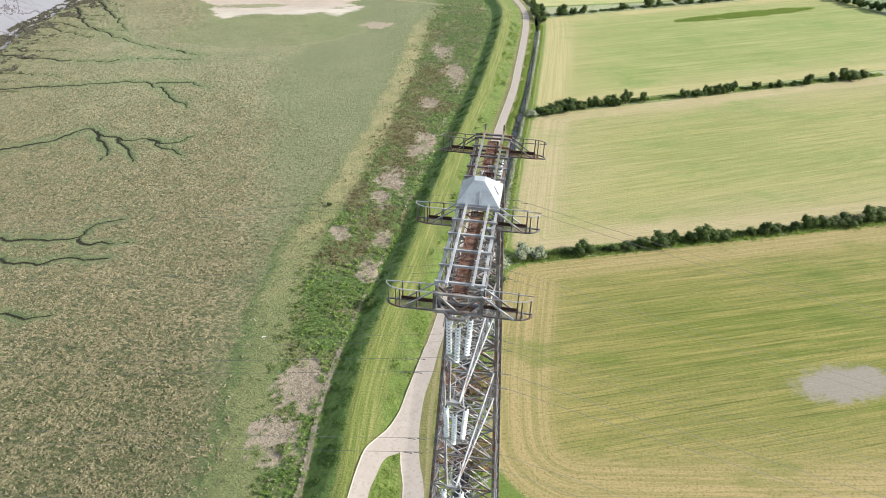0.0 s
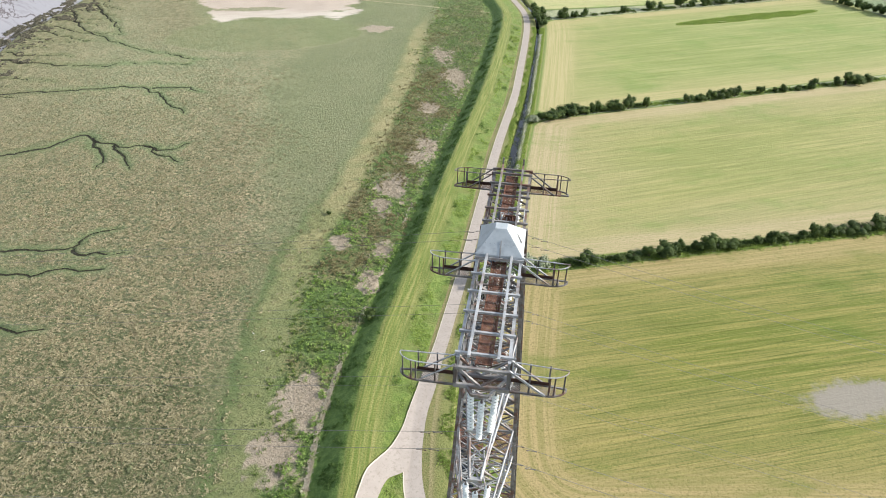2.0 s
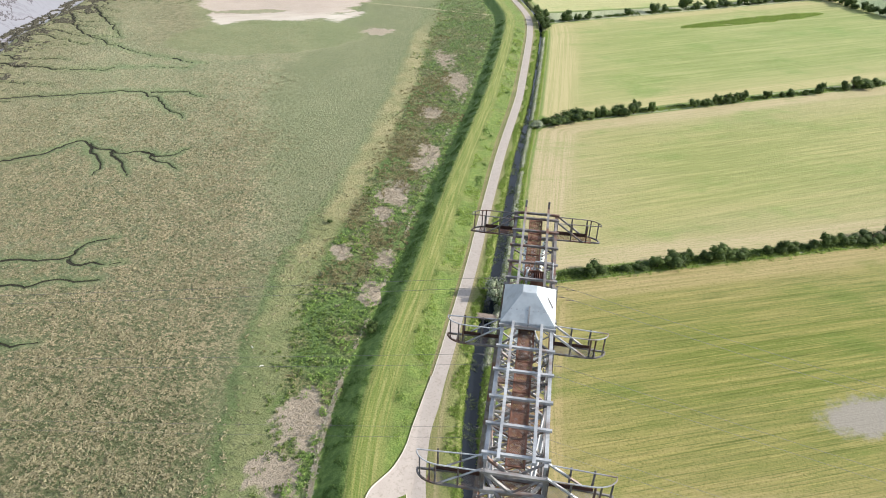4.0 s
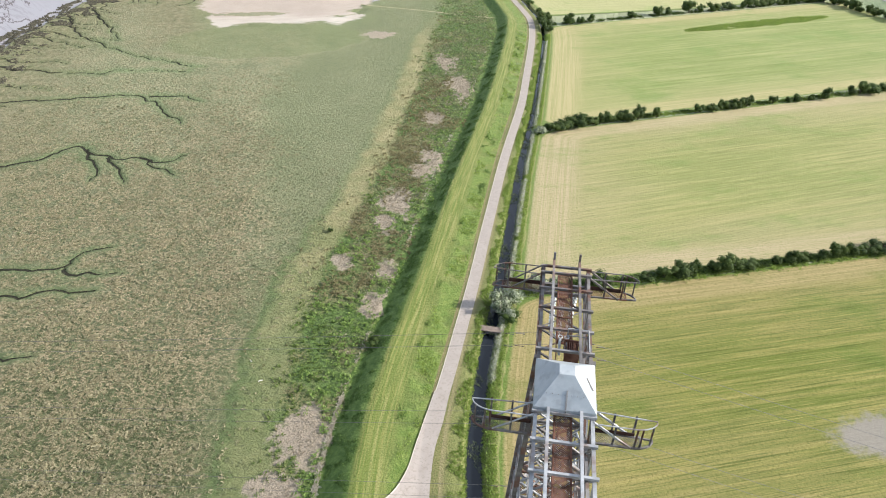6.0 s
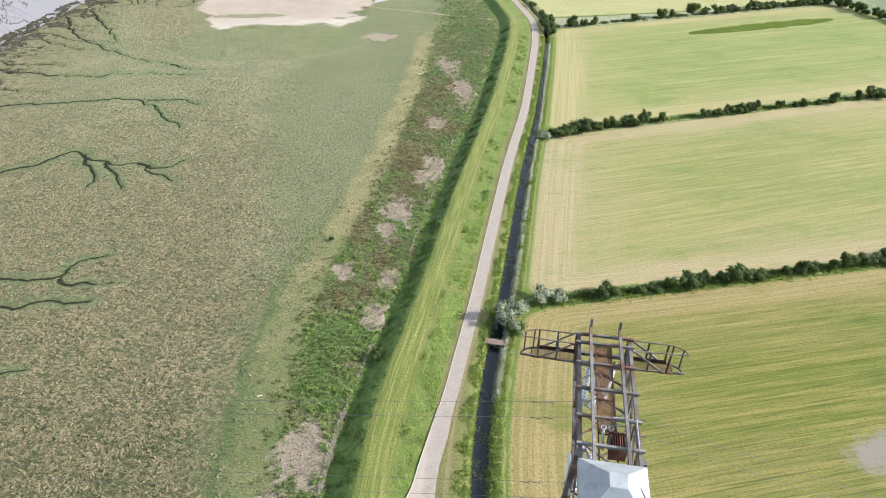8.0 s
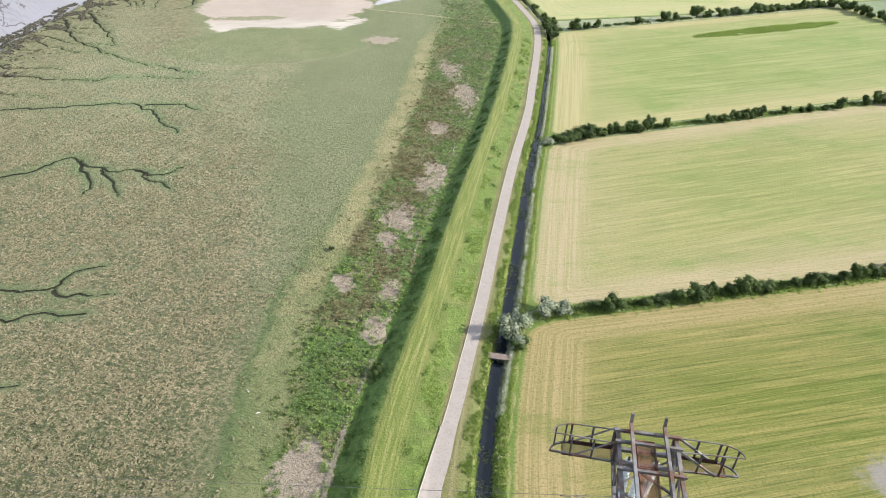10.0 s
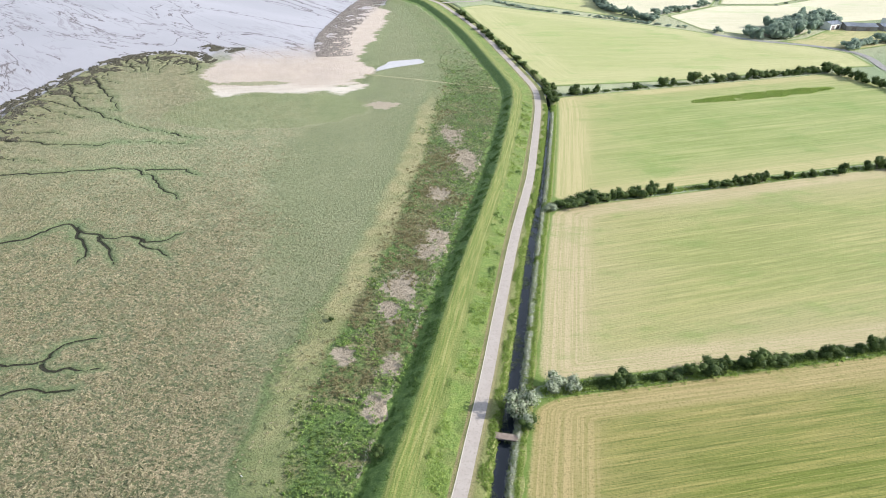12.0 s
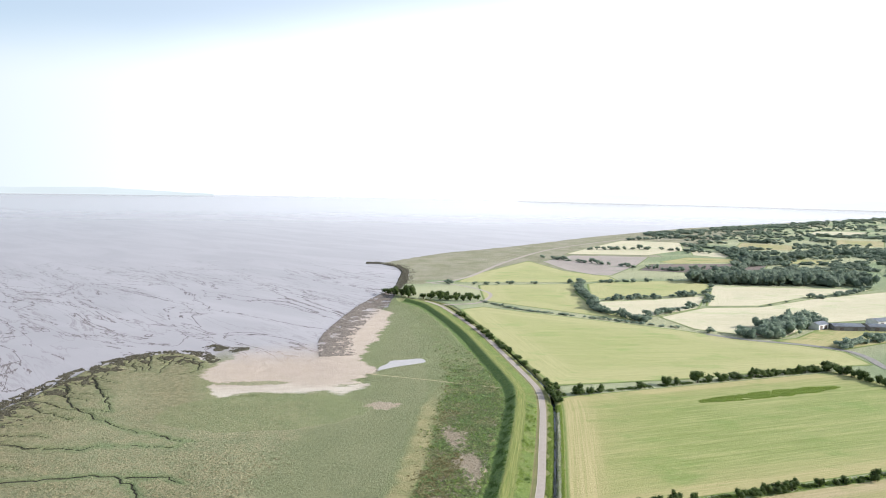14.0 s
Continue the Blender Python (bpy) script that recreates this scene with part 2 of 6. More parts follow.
    c = n.mix(n.math("MULTIPLY", n.step(s2, -1.5, 2.0), n.math("SUBTRACT", 1.0, grassy)), c, sandy)
    sh = n.math("ADD", shore, n.math("MULTIPLY", n.math("SUBTRACT", n.noise(p, 0.15, 4), 0.5), 9.0))
    mud = n.mix(n.step(n.noise(n.scaled(p, (0.3, 1.0, 1), -50), 0.02, 5, 0.6, 1.0), 0.3, 0.7), (0.262, 0.245, 0.262), (0.33, 0.31, 0.33))
    veins = n.math("ABSOLUTE", n.math("SUBTRACT", n.noise(n.scaled(p, (0.30, 1.0, 1), -52), 0.022, 6, 0.62, 0.8), 0.5))
    veins2 = n.math("ABSOLUTE", n.math("SUBTRACT", n.noise(n.scaled(p, (0.15, 1.0, 1), -56), 0.075, 5, 0.6, 0.6), 0.5))
    reach = n.step(n.noise(p, 0.005, 3), 0.40, 0.58)
    rill = n.math("MAXIMUM", n.math("MULTIPLY", n.math("MULTIPLY", n.step(veins2, 0.018, 0.004), reach), 0.4), n.math("MULTIPLY", n.step(veins, 0.009, 0.003), 1.0))
    rill = n.math("MULTIPLY", rill, n.step(n.xyz(p)[1], 1000.0, 550.0))
    mud = n.mix(rill, mud, (0.150, 0.134, 0.136))
    east = n.math("MULTIPLY", n.math("MAXIMUM", n.math("ADD", n.xyz(p)[0], 8.0), 0.0), 3.0)
    is_mud = n.math("MULTIPLY", n.step(sh, 0.5, -1.0), n.math("MAXIMUM", n.step(sand, -6.0, -14.0), n.step(n.math("SUBTRACT", n.math("ADD", yy, n.math("MULTIPLY", mid, 24.0)), east), 412.0, 478.0)))
    c = n.mix(is_mud, c, mud)
    n.colour(c)
    glossy = n.math("MULTIPLY", is_mud, n.math("SUBTRACT", 1.0, rill))
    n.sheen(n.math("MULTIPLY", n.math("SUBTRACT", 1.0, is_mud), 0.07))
    wet = n.step(yy, 700.0, 2600.0)
    n.roughness(n.math("SUBTRACT", 0.95, n.math("MULTIPLY", glossy, n.math("ADD", 0.58, n.math("MULTIPLY", wet, 0.16)))))
    n.put(n.b, "Specular IOR Level", n.math("ADD", 0.10, n.math("MULTIPLY", glossy, n.math("ADD", 0.32, n.math("MULTIPLY", wet, 0.12)))))
    h = n.math("ADD", n.math("MULTIPLY", clump, n.math("ADD", n.math("MULTIPLY", strength, 1.3), 0.5)), n.math("MULTIPLY", fine, 0.3))
    n.bump(n.math("MULTIPLY", h, n.math("SUBTRACT", 1.0, n.math("MULTIPLY", is_mud, 0.97))), 1.2, 0.95)
    return n.m


def make_bank():
    n = Nodes("bank_grass", 0.9, 0, 0.2)
    p = n.pos()
    off, sta = n.attr("off"), n.attr("sta")
    along = n.vec(n.math("MULTIPLY", off, 1.6), n.math("MULTIPLY", sta, 0.05))
    streak = n.noise(along, 1.5, 4, 0.6)
    fine = n.noise(p, 2.2, 4, 0.7)
    patch = n.noise(p, 0.16, 4)
    c = n.mix(n.step(patch, 0.35, 0.7), (0.092, 0.130, 0.032), (0.170, 0.186, 0.060))
    mown = n.math("MULTIPLY", n.step(off, -13.8, -12.4), n.step(n.math("ADD", off, n.math("MULTIPLY", patch, 3.0)), -4.6, -7.4))
    c = n.mix(mown, c, n.mix(n.step(streak, 0.38, 0.66), (0.098, 0.132, 0.028), (0.185, 0.188, 0.062)))
    wheel = n.math("MINIMUM", n.math("ABSOLUTE", n.math("ADD", off, 10.2)), n.math("ABSOLUTE", n.math("ADD", off, 8.6)))
    c = n.mix(n.math("MULTIPLY", n.step(wheel, 0.4, 0.12), n.math("MULTIPLY", n.step(streak, 0.3, 0.6), 0.32)), c, (0.29, 0.275, 0.12))
    # steep side's grass darker: its shade partly put into the colour
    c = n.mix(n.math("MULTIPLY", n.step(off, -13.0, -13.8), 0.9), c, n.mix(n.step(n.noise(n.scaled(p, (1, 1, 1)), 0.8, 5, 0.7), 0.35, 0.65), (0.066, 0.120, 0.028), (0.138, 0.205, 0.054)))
    lush = n.math("MULTIPLY", n.math("MULTIPLY", n.step(off, -8.0, -6.0), n.step(off, -1.9, -2.6)), n.math("MULTIPLY", n.step(n.noise(p, 0.22, 4), 0.40, 0.54), 0.85))
    c = n.mix(lush, c, n.mix(n.step(n.noise(p, 0.8, 5, 0.7), 0.35, 0.65), (0.092, 0.148, 0.029), (0.162, 0.210, 0.054)))
    verge = n.math("MULTIPLY", n.step(off, 1.6, 1.9), n.step(n.math("ADD", off, fine), 3.2, 2.3))
    c = n.mix(verge, c, n.mix(fine, (0.20, 0.19, 0.085), (0.33, 0.29, 0.16)))
    c = n.mix(n.math("MULTIPLY", n.step(n.math("ADD", off, fine), 2.8, 3.6), 0.8), c, n.mix(fine, (0.110, 0.165, 0.034), (0.190, 0.240, 0.060)))
    c = n.mix(n.math("MULTIPLY", n.math("ADD", n.step(off, -2.1, -1.85), n.step(off, -1.4, -1.85)), n.math("MULTIPLY", n.step(off, -2.2, -1.9), 0.4)), c, (0.20, 0.15, 0.09))
    c = n.mix(n.math("MULTIPLY", n.step(fine, 0.55, 0.28), 0.6), c, (0.06, 0.105, 0.022))
    n.colour(c)
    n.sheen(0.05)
    n.bump(n.math("ADD", fine, n.math("MULTIPLY", n.noise(p, 0.9, 4, 0.7), n.math("ADD", n.math("MULTIPLY", lush, 0.7), 0.3))), 0.3, 0.9)
    return n.m


def make_track():
    n = Nodes("worn_concrete", 0.85, 0, 0.3)
    p = n.pos()
    off = n.attr("off")
    c = n.mix(n.noise(p, 0.5, 5), (0.272, 0.238, 0.215), (0.375, 0.335, 0.305))
    c = n.mix(n.math("MULTIPLY", n.step(n.noise(p, 1.6, 5, 0.7), 0.50, 0.66), 0.6), c, (0.22, 0.185, 0.16))
    c = n.mix(n.math("MULTIPLY", n.step(n.math("ABSOLUTE", n.math("ADD", off, 1.62)), 0.14, 0.05), 0.5), c, (0.66, 0.60, 0.48))
    n.colour(c)
    n.bump(n.noise(p, 5.0, 4), 0.03, 0.5)
    return n.m


def make_field(name, pale, green, headland, bite=0.55):
    n = Nodes(name, 0.95, 0, 0.12)
    p = n.pos()
    e, w, s = n.xyz(n.attr("row", True))
    fine = n.noise(p, 1.8, 4, 0.7)
    patch = n.noise(n.scaled(p, (0.35, 1, 1), -3), 0.034, 5, 0.6)
    rows = n.noise(n.vec(n.math("MULTIPLY", s, 0.012), n.math("MULTIPLY", w, 0.42), 0.0), 1.0, 5, 0.62, 0.15)
    swath = n.noise(n.vec(n.math("MULTIPLY", s, 0.035), n.math("MULTIPLY", w, 1.3), 3.0), 1.0, 4, 0.7)
    lap = n.noise(n.vec(n.math("MULTIPLY", e, 1.25), n.math("MULTIPLY", n.math("ADD", s, w), 0.02), 7.0), 1.0, 5, 0.7)
    c = n.mix(n.step(n.math("ADD", rows, n.math("MULTIPLY", n.math("SUBTRACT", patch, 0.5), 0.6)), 0.38, 0.72), green, pale)
    c = n.mix(n.math("MULTIPLY", n.step(swath, 0.52, 0.66), 0.5), c, tuple(v * 1.25 for v in pale))
    c = n.mix(n.math("MULTIPLY", n.step(swath, 0.46, 0.32), 0.55), c, tuple(v * 0.72 for v in green))
    dried = n.step(n.math("ADD", e, n.math("MULTIPLY", n.noise(n.scaled(p, (0.25, 1, 1), 2), 0.045, 5, 0.65), 60.0)), 80.0, 32.0)
    c = n.mix(n.math("MULTIPLY", dried, 0.55), c, n.mix(rows, tuple(0.5 * a + 0.5 * b for a, b in zip(green, headland)), headland))
    is_head = n.step(n.math("ADD", e, n.math("MULTIPLY", patch, 6.0)), 20.0, 13.0)
    c = n.mix(n.math("MULTIPLY", is_head, 0.85), c, n.mix(n.step(lap, 0.43, 0.57), tuple(0.4 * a + 0.6 * b for a, b in zip(green, headland)), tuple(v * 1.06 for v in headland)))
    c = n.mix(n.step(n.math("ADD", e, n.math("MULTIPLY", fine, 1.5)), 2.6, 1.2), c, (0.115, 0.168, 0.040))
    worn = n.noise(n.scaled(p, (0.5, 1, 1), -8), 0.055, 5, 0.65)
    c = n.mix(n.math("MULTIPLY", n.step(worn, 0.52, 0.68), 0.6), c, tuple(v * f for v, f in zip(green, (0.72, 0.95, 0.72))))
    line = n.noise(n.vec(n.math("MULTIPLY", s, 0.05), n.math("MULTIPLY", w, 2.9), 11.0), 1.0, 5, 0.8, 0.3)
    c = n.mix(n.math("MULTIPLY", n.math("MULTIPLY", n.step(line, 0.54, 0.62), 0.6 * (0.4 + 0.6 * bite)), n.math("SUBTRACT", 1.0, is_head)), c, tuple(v * 1.3 for v in pale))
    c = n.mix(n.math("MULTIPLY", n.math("MULTIPLY", n.step(line, 0.48, 0.38), 0.7 * bite), n.math("SUBTRACT", 1.0, is_head)), c, tuple(v * f for v, f in zip(green, (0.46, 0.56, 0.5))))
    c = n.mix(n.math("MULTIPLY", n.step(fine, 0.52, 0.30), 0.55), c, tuple(v * 0.6 for v in green))
    bald = n.math("ADD", n.attr("bald"), n.math("MULTIPLY", n.math("SUBTRACT", n.noise(p, 0.35, 5, 0.7), 0.5), 1.1))
    c = n.mix(n.step(bald, 0.35, 0.75), c, n.mix(fine, (0.185, 0.168, 0.142), (0.275, 0.252, 0.218)))
    n.colour(c)
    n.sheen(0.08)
    n.bump(n.math("ADD", fine, n.math("MULTIPLY", n.math("ADD", swath, rows), 0.8)), 0.2, 0.8)
    return n.m


def make_plain(name, dark, light, scale, rough=0.8, metal=0.0, spec=0.3, relief=0.02, stain=None, stain_scale=2.0):
    n = Nodes(name, rough, metal, spec)
    p = n.pos()
    a = n.noise(p, scale, 5, 0.65)
    c = n.mix(n.step(a, 0.3, 0.7), dark, light)
    if stain:
        c = n.mix(n.math("MULTIPLY", n.step(n.noise(p, stain_scale, 4), 0.5, 0.66), 0.8), c, stain)
    n.colour(c)
    n.roughness(n.math("ADD", rough - 0.08, n.math("MULTIPLY", a, 0.16)))
    n.bump(a, relief, 0.6)
    return n.m


def make_leaves(name, dark, light, extra=None, share=0.5, glow=0.3, fuzz=0.05):
    n = Nodes(name, 0.7, 0, 0.25)
    r = n.island()
    c = n.mix(r, dark, light)
    c = n.mix(n.math("MULTIPLY", n.rand(), 0.35), c, tuple(v * 0.6 for v in dark))
    if extra:
        c = n.mix(n.step(n.noise(n.pos(), 2.2, 4, 0.7), 1.0 - share - 0.06, 1.0 - share + 0.06), c, extra)
    n.colour(c)
    n.sheen(fuzz)
    thin = n.t.nodes.new("ShaderNodeBsdfTranslucent")
    n.put(thin, "Color", c)
    both = n.t.nodes.new("ShaderNodeMixShader")
    both.inputs[0].default_value = glow
    n.t.links.new(n.b.outputs[0], both.inputs[1])
    n.t.links.new(thin.outputs[0], both.inputs[2])
    n.t.links.new(both.outputs[0], n.t.nodes["Material Output"].inputs["Surface"])
    return n.m


def make_water(name, tone, rough, scale, spec):
    n = Nodes(name, rough, 0, spec)
    p = n.pos()
    n.colour(n.mix(n.noise(p, 0.3, 3), tone, tuple(v * 1.5 for v in tone)))
    n.bump(n.noise(p, scale, 3), 0.01, 0.3)
    return n.m


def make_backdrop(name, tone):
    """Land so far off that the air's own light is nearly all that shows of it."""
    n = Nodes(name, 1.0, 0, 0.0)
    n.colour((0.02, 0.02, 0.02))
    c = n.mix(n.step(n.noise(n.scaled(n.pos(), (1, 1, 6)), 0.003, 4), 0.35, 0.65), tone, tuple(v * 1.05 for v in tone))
    # the haze is put in as the surface's own emission
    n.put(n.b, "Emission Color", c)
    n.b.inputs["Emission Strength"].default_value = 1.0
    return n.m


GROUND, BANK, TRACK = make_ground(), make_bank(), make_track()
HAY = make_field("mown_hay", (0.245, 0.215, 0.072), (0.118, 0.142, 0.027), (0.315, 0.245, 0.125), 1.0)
HAY_PALE = make_field("pale_mown_hay", (0.295, 0.272, 0.118), (0.205, 0.222, 0.076), (0.365, 0.296, 0.188))
HAY_GREEN = make_field("green_hay", (0.272, 0.282, 0.118), (0.182, 0.220, 0.066), (0.365, 0.310, 0.165))
HAY_LIGHT = make_field("light_hay", (0.325, 0.325, 0.150), (0.262, 0.285, 0.112), (0.35, 0.33, 0.17), 0.3)
STUBBLE = make_field("pale_stubble", (0.49, 0.445, 0.335), (0.42, 0.395, 0.275), (0.49, 0.445, 0.335))
TILTH = make_field("bare_tilth", (0.31, 0.27, 0.26), (0.25, 0.215, 0.21), (0.31, 0.27, 0.26))
PLOUGH = make_field("dark_plough_land", (0.16, 0.125, 0.125), (0.115, 0.09, 0.09), (0.16, 0.125, 0.125))
CREEK_MUD = make_plain("dark_creek_mud", (0.016, 0.018, 0.012), (0.042, 0.040, 0.028), 1.5, 0.9, 0, 0.1, 0.03)
SANDY_PATH = make_plain("trodden_sandy_grass", (0.22, 0.21, 0.12), (0.36, 0.32, 0.21), 0.6, 0.95, 0, 0.1, 0.01)
STEEL = make_plain("galvanised_steel", (0.26, 0.27, 0.29), (0.46, 0.47, 0.49), 2.2, 0.5, 0.35, 0.5, 0.004, (0.16, 0.10, 0.075), 1.1)
OLD_STEEL = make_plain("weathered_dark_steel", (0.09, 0.083, 0.083), (0.235, 0.222, 0.218), 2.0, 0.65, 0.3, 0.4, 0.004, (0.15, 0.07, 0.045), 1.6)
RUST = make_plain("rusty_mesh", (0.105, 0.048, 0.034), (0.235, 0.125, 0.092), 3.0, 0.9, 0.1, 0.2, 0.01, (0.045, 0.026, 0.022), 0.9)
DARK_RUST = make_plain("dark_rust", (0.030, 0.018, 0.015), (0.085, 0.045, 0.035), 3.0, 0.9, 0.1, 0.2, 0.01)
SHEET = make_plain("painted_sheet_metal", (0.31, 0.345, 0.375), (0.40, 0.43, 0.455), 1.3, 0.42, 0.1, 0.5, 0.002, (0.28, 0.305, 0.325), 2.5)
MID_STEEL = make_plain("dulled_steel", (0.17, 0.165, 0.17), (0.31, 0.30, 0.30), 2.0, 0.6, 0.3, 0.4, 0.004, (0.17, 0.09, 0.06), 1.3)
PORCELAIN = make_plain("pale_glazed_porcelain", (0.66, 0.69, 0.68), (0.80, 0.83, 0.82), 5.0, 0.25, 0, 0.5, 0.001)
CABLE = make_plain("dull_aluminium_cable", (0.13, 0.13, 0.13), (0.22, 0.22, 0.22), 4.0, 0.6, 0.5, 0.4, 0.001)
STONE = make_plain("dark_shore_stone", (0.036, 0.034, 0.026), (0.110, 0.102, 0.072), 1.2, 0.9, 0, 0.25, 0.05)
ASPHALT = make_plain("grey_lane_surface", (0.17, 0.165, 0.16), (0.25, 0.24, 0.23), 0.4, 0.85, 0, 0.3, 0.01)
RUBBLE = make_plain("grey_shore_rubble", (0.12, 0.106, 0.096), (0.30, 0.265, 0.24), 0.9, 0.9, 0, 0.25, 0.05)
BARK = make_plain("bark", (0.06, 0.05, 0.04), (0.14, 0.115, 0.09), 4.0, 0.9, 0, 0.2, 0.02)
DITCH = make_water("dark_ditch_water", (0.010, 0.013, 0.018), 0.05, 1.2, 0.32)
POOL = make_water("shallow_pool_water", (0.30, 0.28, 0.27), 0.05, 0.3, 0.5)
LEAF = make_leaves("hedge_leaves", (0.034, 0.062, 0.016), (0.115, 0.165, 0.042), glow=0.4)
BLOSSOM = make_leaves("hawthorn_in_blossom", (0.045, 0.075, 0.025), (0.09, 0.13, 0.05), (0.31, 0.34, 0.245), 0.52)
PARSLEY = make_leaves("flowering_cow_parsley", (0.15, 0.20, 0.075), (0.29, 0.34, 0.16), (0.52, 0.52, 0.43), 0.6)
# far leaves paled and blued: the air's haze put into their colour
HAZED_LEAF = make_leaves("haze_paled_far_leaves", (0.18, 0.245, 0.19), (0.29, 0.36, 0.285), glow=0.6, fuzz=0.5)
REED = make_leaves("reed_blades", (0.115, 0.215, 0.046), (0.37, 0.48, 0.155), glow=0.55)
TUSSOCK = make_leaves("dry_tussock_grass", (0.275, 0.250, 0.150), (0.43, 0.385, 0.245), glow=0.3)
TUSSOCK_GREEN = make_leaves("green_tussock_grass", (0.150, 0.170, 0.086), (0.225, 0.245, 0.132), glow=0.3)
LIME = make_leaves("yellow_green_marsh_plants", (0.12, 0.185, 0.042), (0.20, 0.265, 0.072), glow=0.4)
GREY_REED = make_leaves("grey_green_reed", (0.17, 0.22, 0.105), (0.34, 0.38, 0.205), glow=0.45)
DEAD_REED = make_leaves("dead_reed", (0.32, 0.275, 0.205), (0.54, 0.475, 0.375), glow=0.3)
RUSSET = make_leaves("russet_marsh_plants", (0.150, 0.140, 0.065), (0.40, 0.350, 0.20), glow=0.45)
GRASS = make_leaves("rank_grass", (0.19, 0.285, 0.058), (0.35, 0.435, 0.12), glow=0.55)
# grass tone lowered for the shade on the bank's steep side
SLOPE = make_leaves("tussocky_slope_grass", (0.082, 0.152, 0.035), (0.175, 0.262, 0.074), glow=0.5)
DRIFT = make_leaves("bleached_drift_reed", (0.46, 0.41, 0.33), (0.68, 0.63, 0.53), glow=0.4)
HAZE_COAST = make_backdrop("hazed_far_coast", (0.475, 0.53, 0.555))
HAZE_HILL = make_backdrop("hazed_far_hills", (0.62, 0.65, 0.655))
BRICK = make_plain("pale_concrete_and_brick", (0.13, 0.10, 0.082), (0.25, 0.20, 0.17), 2.0, 0.85, 0, 0.3, 0.01)
ROOF = make_plain("grey_sheet_roof", (0.22, 0.25, 0.30), (0.34, 0.37, 0.43), 0.3, 0.5, 0.1, 0.4, 0.01)
WHITE = make_plain("white_painted_wall", (0.62, 0.62, 0.60), (0.78, 0.78, 0.76), 0.5, 0.7, 0, 0.3, 0.01)


# ---- mesh helpers ----
def solid(name, bm, material, smooth=False):
    me = bpy.data.meshes.new(name)
    bm.to_mesh(me)
    bm.free()
    me.materials.append(material)
    if smooth:
        me.shade_smooth()
    return me


def part(name, bm, material, parent, label="", smooth=False):
    ob = new(name, solid(name, bm, material, smooth) if isinstance(bm, bmesh.types.BMesh) else bm)
    ob.parent = parent
    return tagged(ob, label)


def raw(name, verts, faces, material, smooth=False):
    me = bpy.data.meshes.new(name)
    me.from_pydata([tuple(v) for v in verts], [], faces)
    me.materials.append(material)
    if smooth:
        me.shade_smooth()
    me.update()
    return me


def sheet_mesh(name, X, Y, Z, material, attrs, smooth=True):
    """A grid mesh from 2D arrays, with float attributes on its points."""
    ny, nx = X.shape
    verts = np.stack([X, Y, Z], -1).reshape(-1, 3)
    i = np.arange(ny * nx).reshape(ny, nx)
    quads = np.stack([i[:-1, :-1], i[:-1, 1:], i[1:, 1:], i[1:, :-1]], -1).reshape(-1, 4)
    me = bpy.data.meshes.new(name)
    me.vertices.add(len(verts))
    me.vertices.foreach_set("co", verts.astype(np.float32).ravel())
    me.loops.add(quads.size)
    me.loops.foreach_set("vertex_index", quads.astype(np.int32).ravel())
    me.polygons.add(len(quads))
    me.polygons.foreach_set("loop_start", np.arange(0, quads.size, 4, dtype=np.int32))
    me.update(calc_edges=True)
    for key, values in attrs.items():
        if values.ndim == 3:
            me.attributes.new(key, "FLOAT_VECTOR", "POINT").data.foreach_set("vector", values.astype(np.float32).ravel())
        else:
            me.attributes.new(key, "FLOAT", "POINT").data.foreach_set("value", values.astype(np.float32).ravel())
    me.materials.append(material)
    if smooth:
        me.shade_smooth()
    me.validate()
    return me


def raw_tris(name, verts, tris, material):
    """A mesh of triangles from two arrays."""
    me = bpy.data.meshes.new(name)
    me.vertices.add(len(verts))
    me.vertices.foreach_set("co", np.asarray(verts, np.float32).ravel())
    me.loops.add(tris.size)
    me.loops.foreach_set("vertex_index", np.asarray(tris, np.int32).ravel())
    me.polygons.add(len(tris))
    me.polygons.foreach_set("loop_start", np.arange(0, tris.size, 3, dtype=np.int32))
    me.update(calc_edges=True)
    me.materials.append(material)
    me.validate()
    return me


def leafy(name, spots, leaves, size, material, seed, upright=0.5):
    """One mesh of many leafy clumps: blades set over low domes; spots: rows of x, y, z, radius, height."""
    r = np.random.default_rng(seed)
    S = np.repeat(np.asarray(spots, float), leaves, 0)
    n = len(S)
    a, d = r.uniform(0, 6.283, n), np.sqrt(r.uniform(0, 1, n))
    out = np.stack([np.cos(a) * d, np.sin(a) * d], -1)
    c = np.stack([S[:, 0] + out[:, 0] * S[:, 3], S[:, 1] + out[:, 1] * S[:, 3], S[:, 2] + S[:, 4] * np.sqrt(1.02 - d * d) * r.uniform(0.55, 1.1, n)], -1)
    b = r.uniform(0, 6.283, n)
    wide = np.stack([np.cos(b), np.sin(b), r.normal(0, 0.25, n)], -1)
    tall = np.stack([out[:, 0] * 0.9 + r.normal(0, 0.5, n), out[:, 1] * 0.9 + r.normal(0, 0.5, n), upright + r.uniform(0, 0.6, n)], -1)
    k = (size * r.uniform(0.6, 1.4, n))[:, None]
    quad = np.stack([c - tall * k, c + wide * k * 0.55, c + tall * k, c - wide * k * 0.55], 1)
    tris = (np.array(((0, 1, 2), (0, 2, 3)))[None] + (np.arange(n) * 4)[:, None, None]).reshape(-1, 3)
    return raw_tris(name, quad.reshape(-1, 3), tris, material)


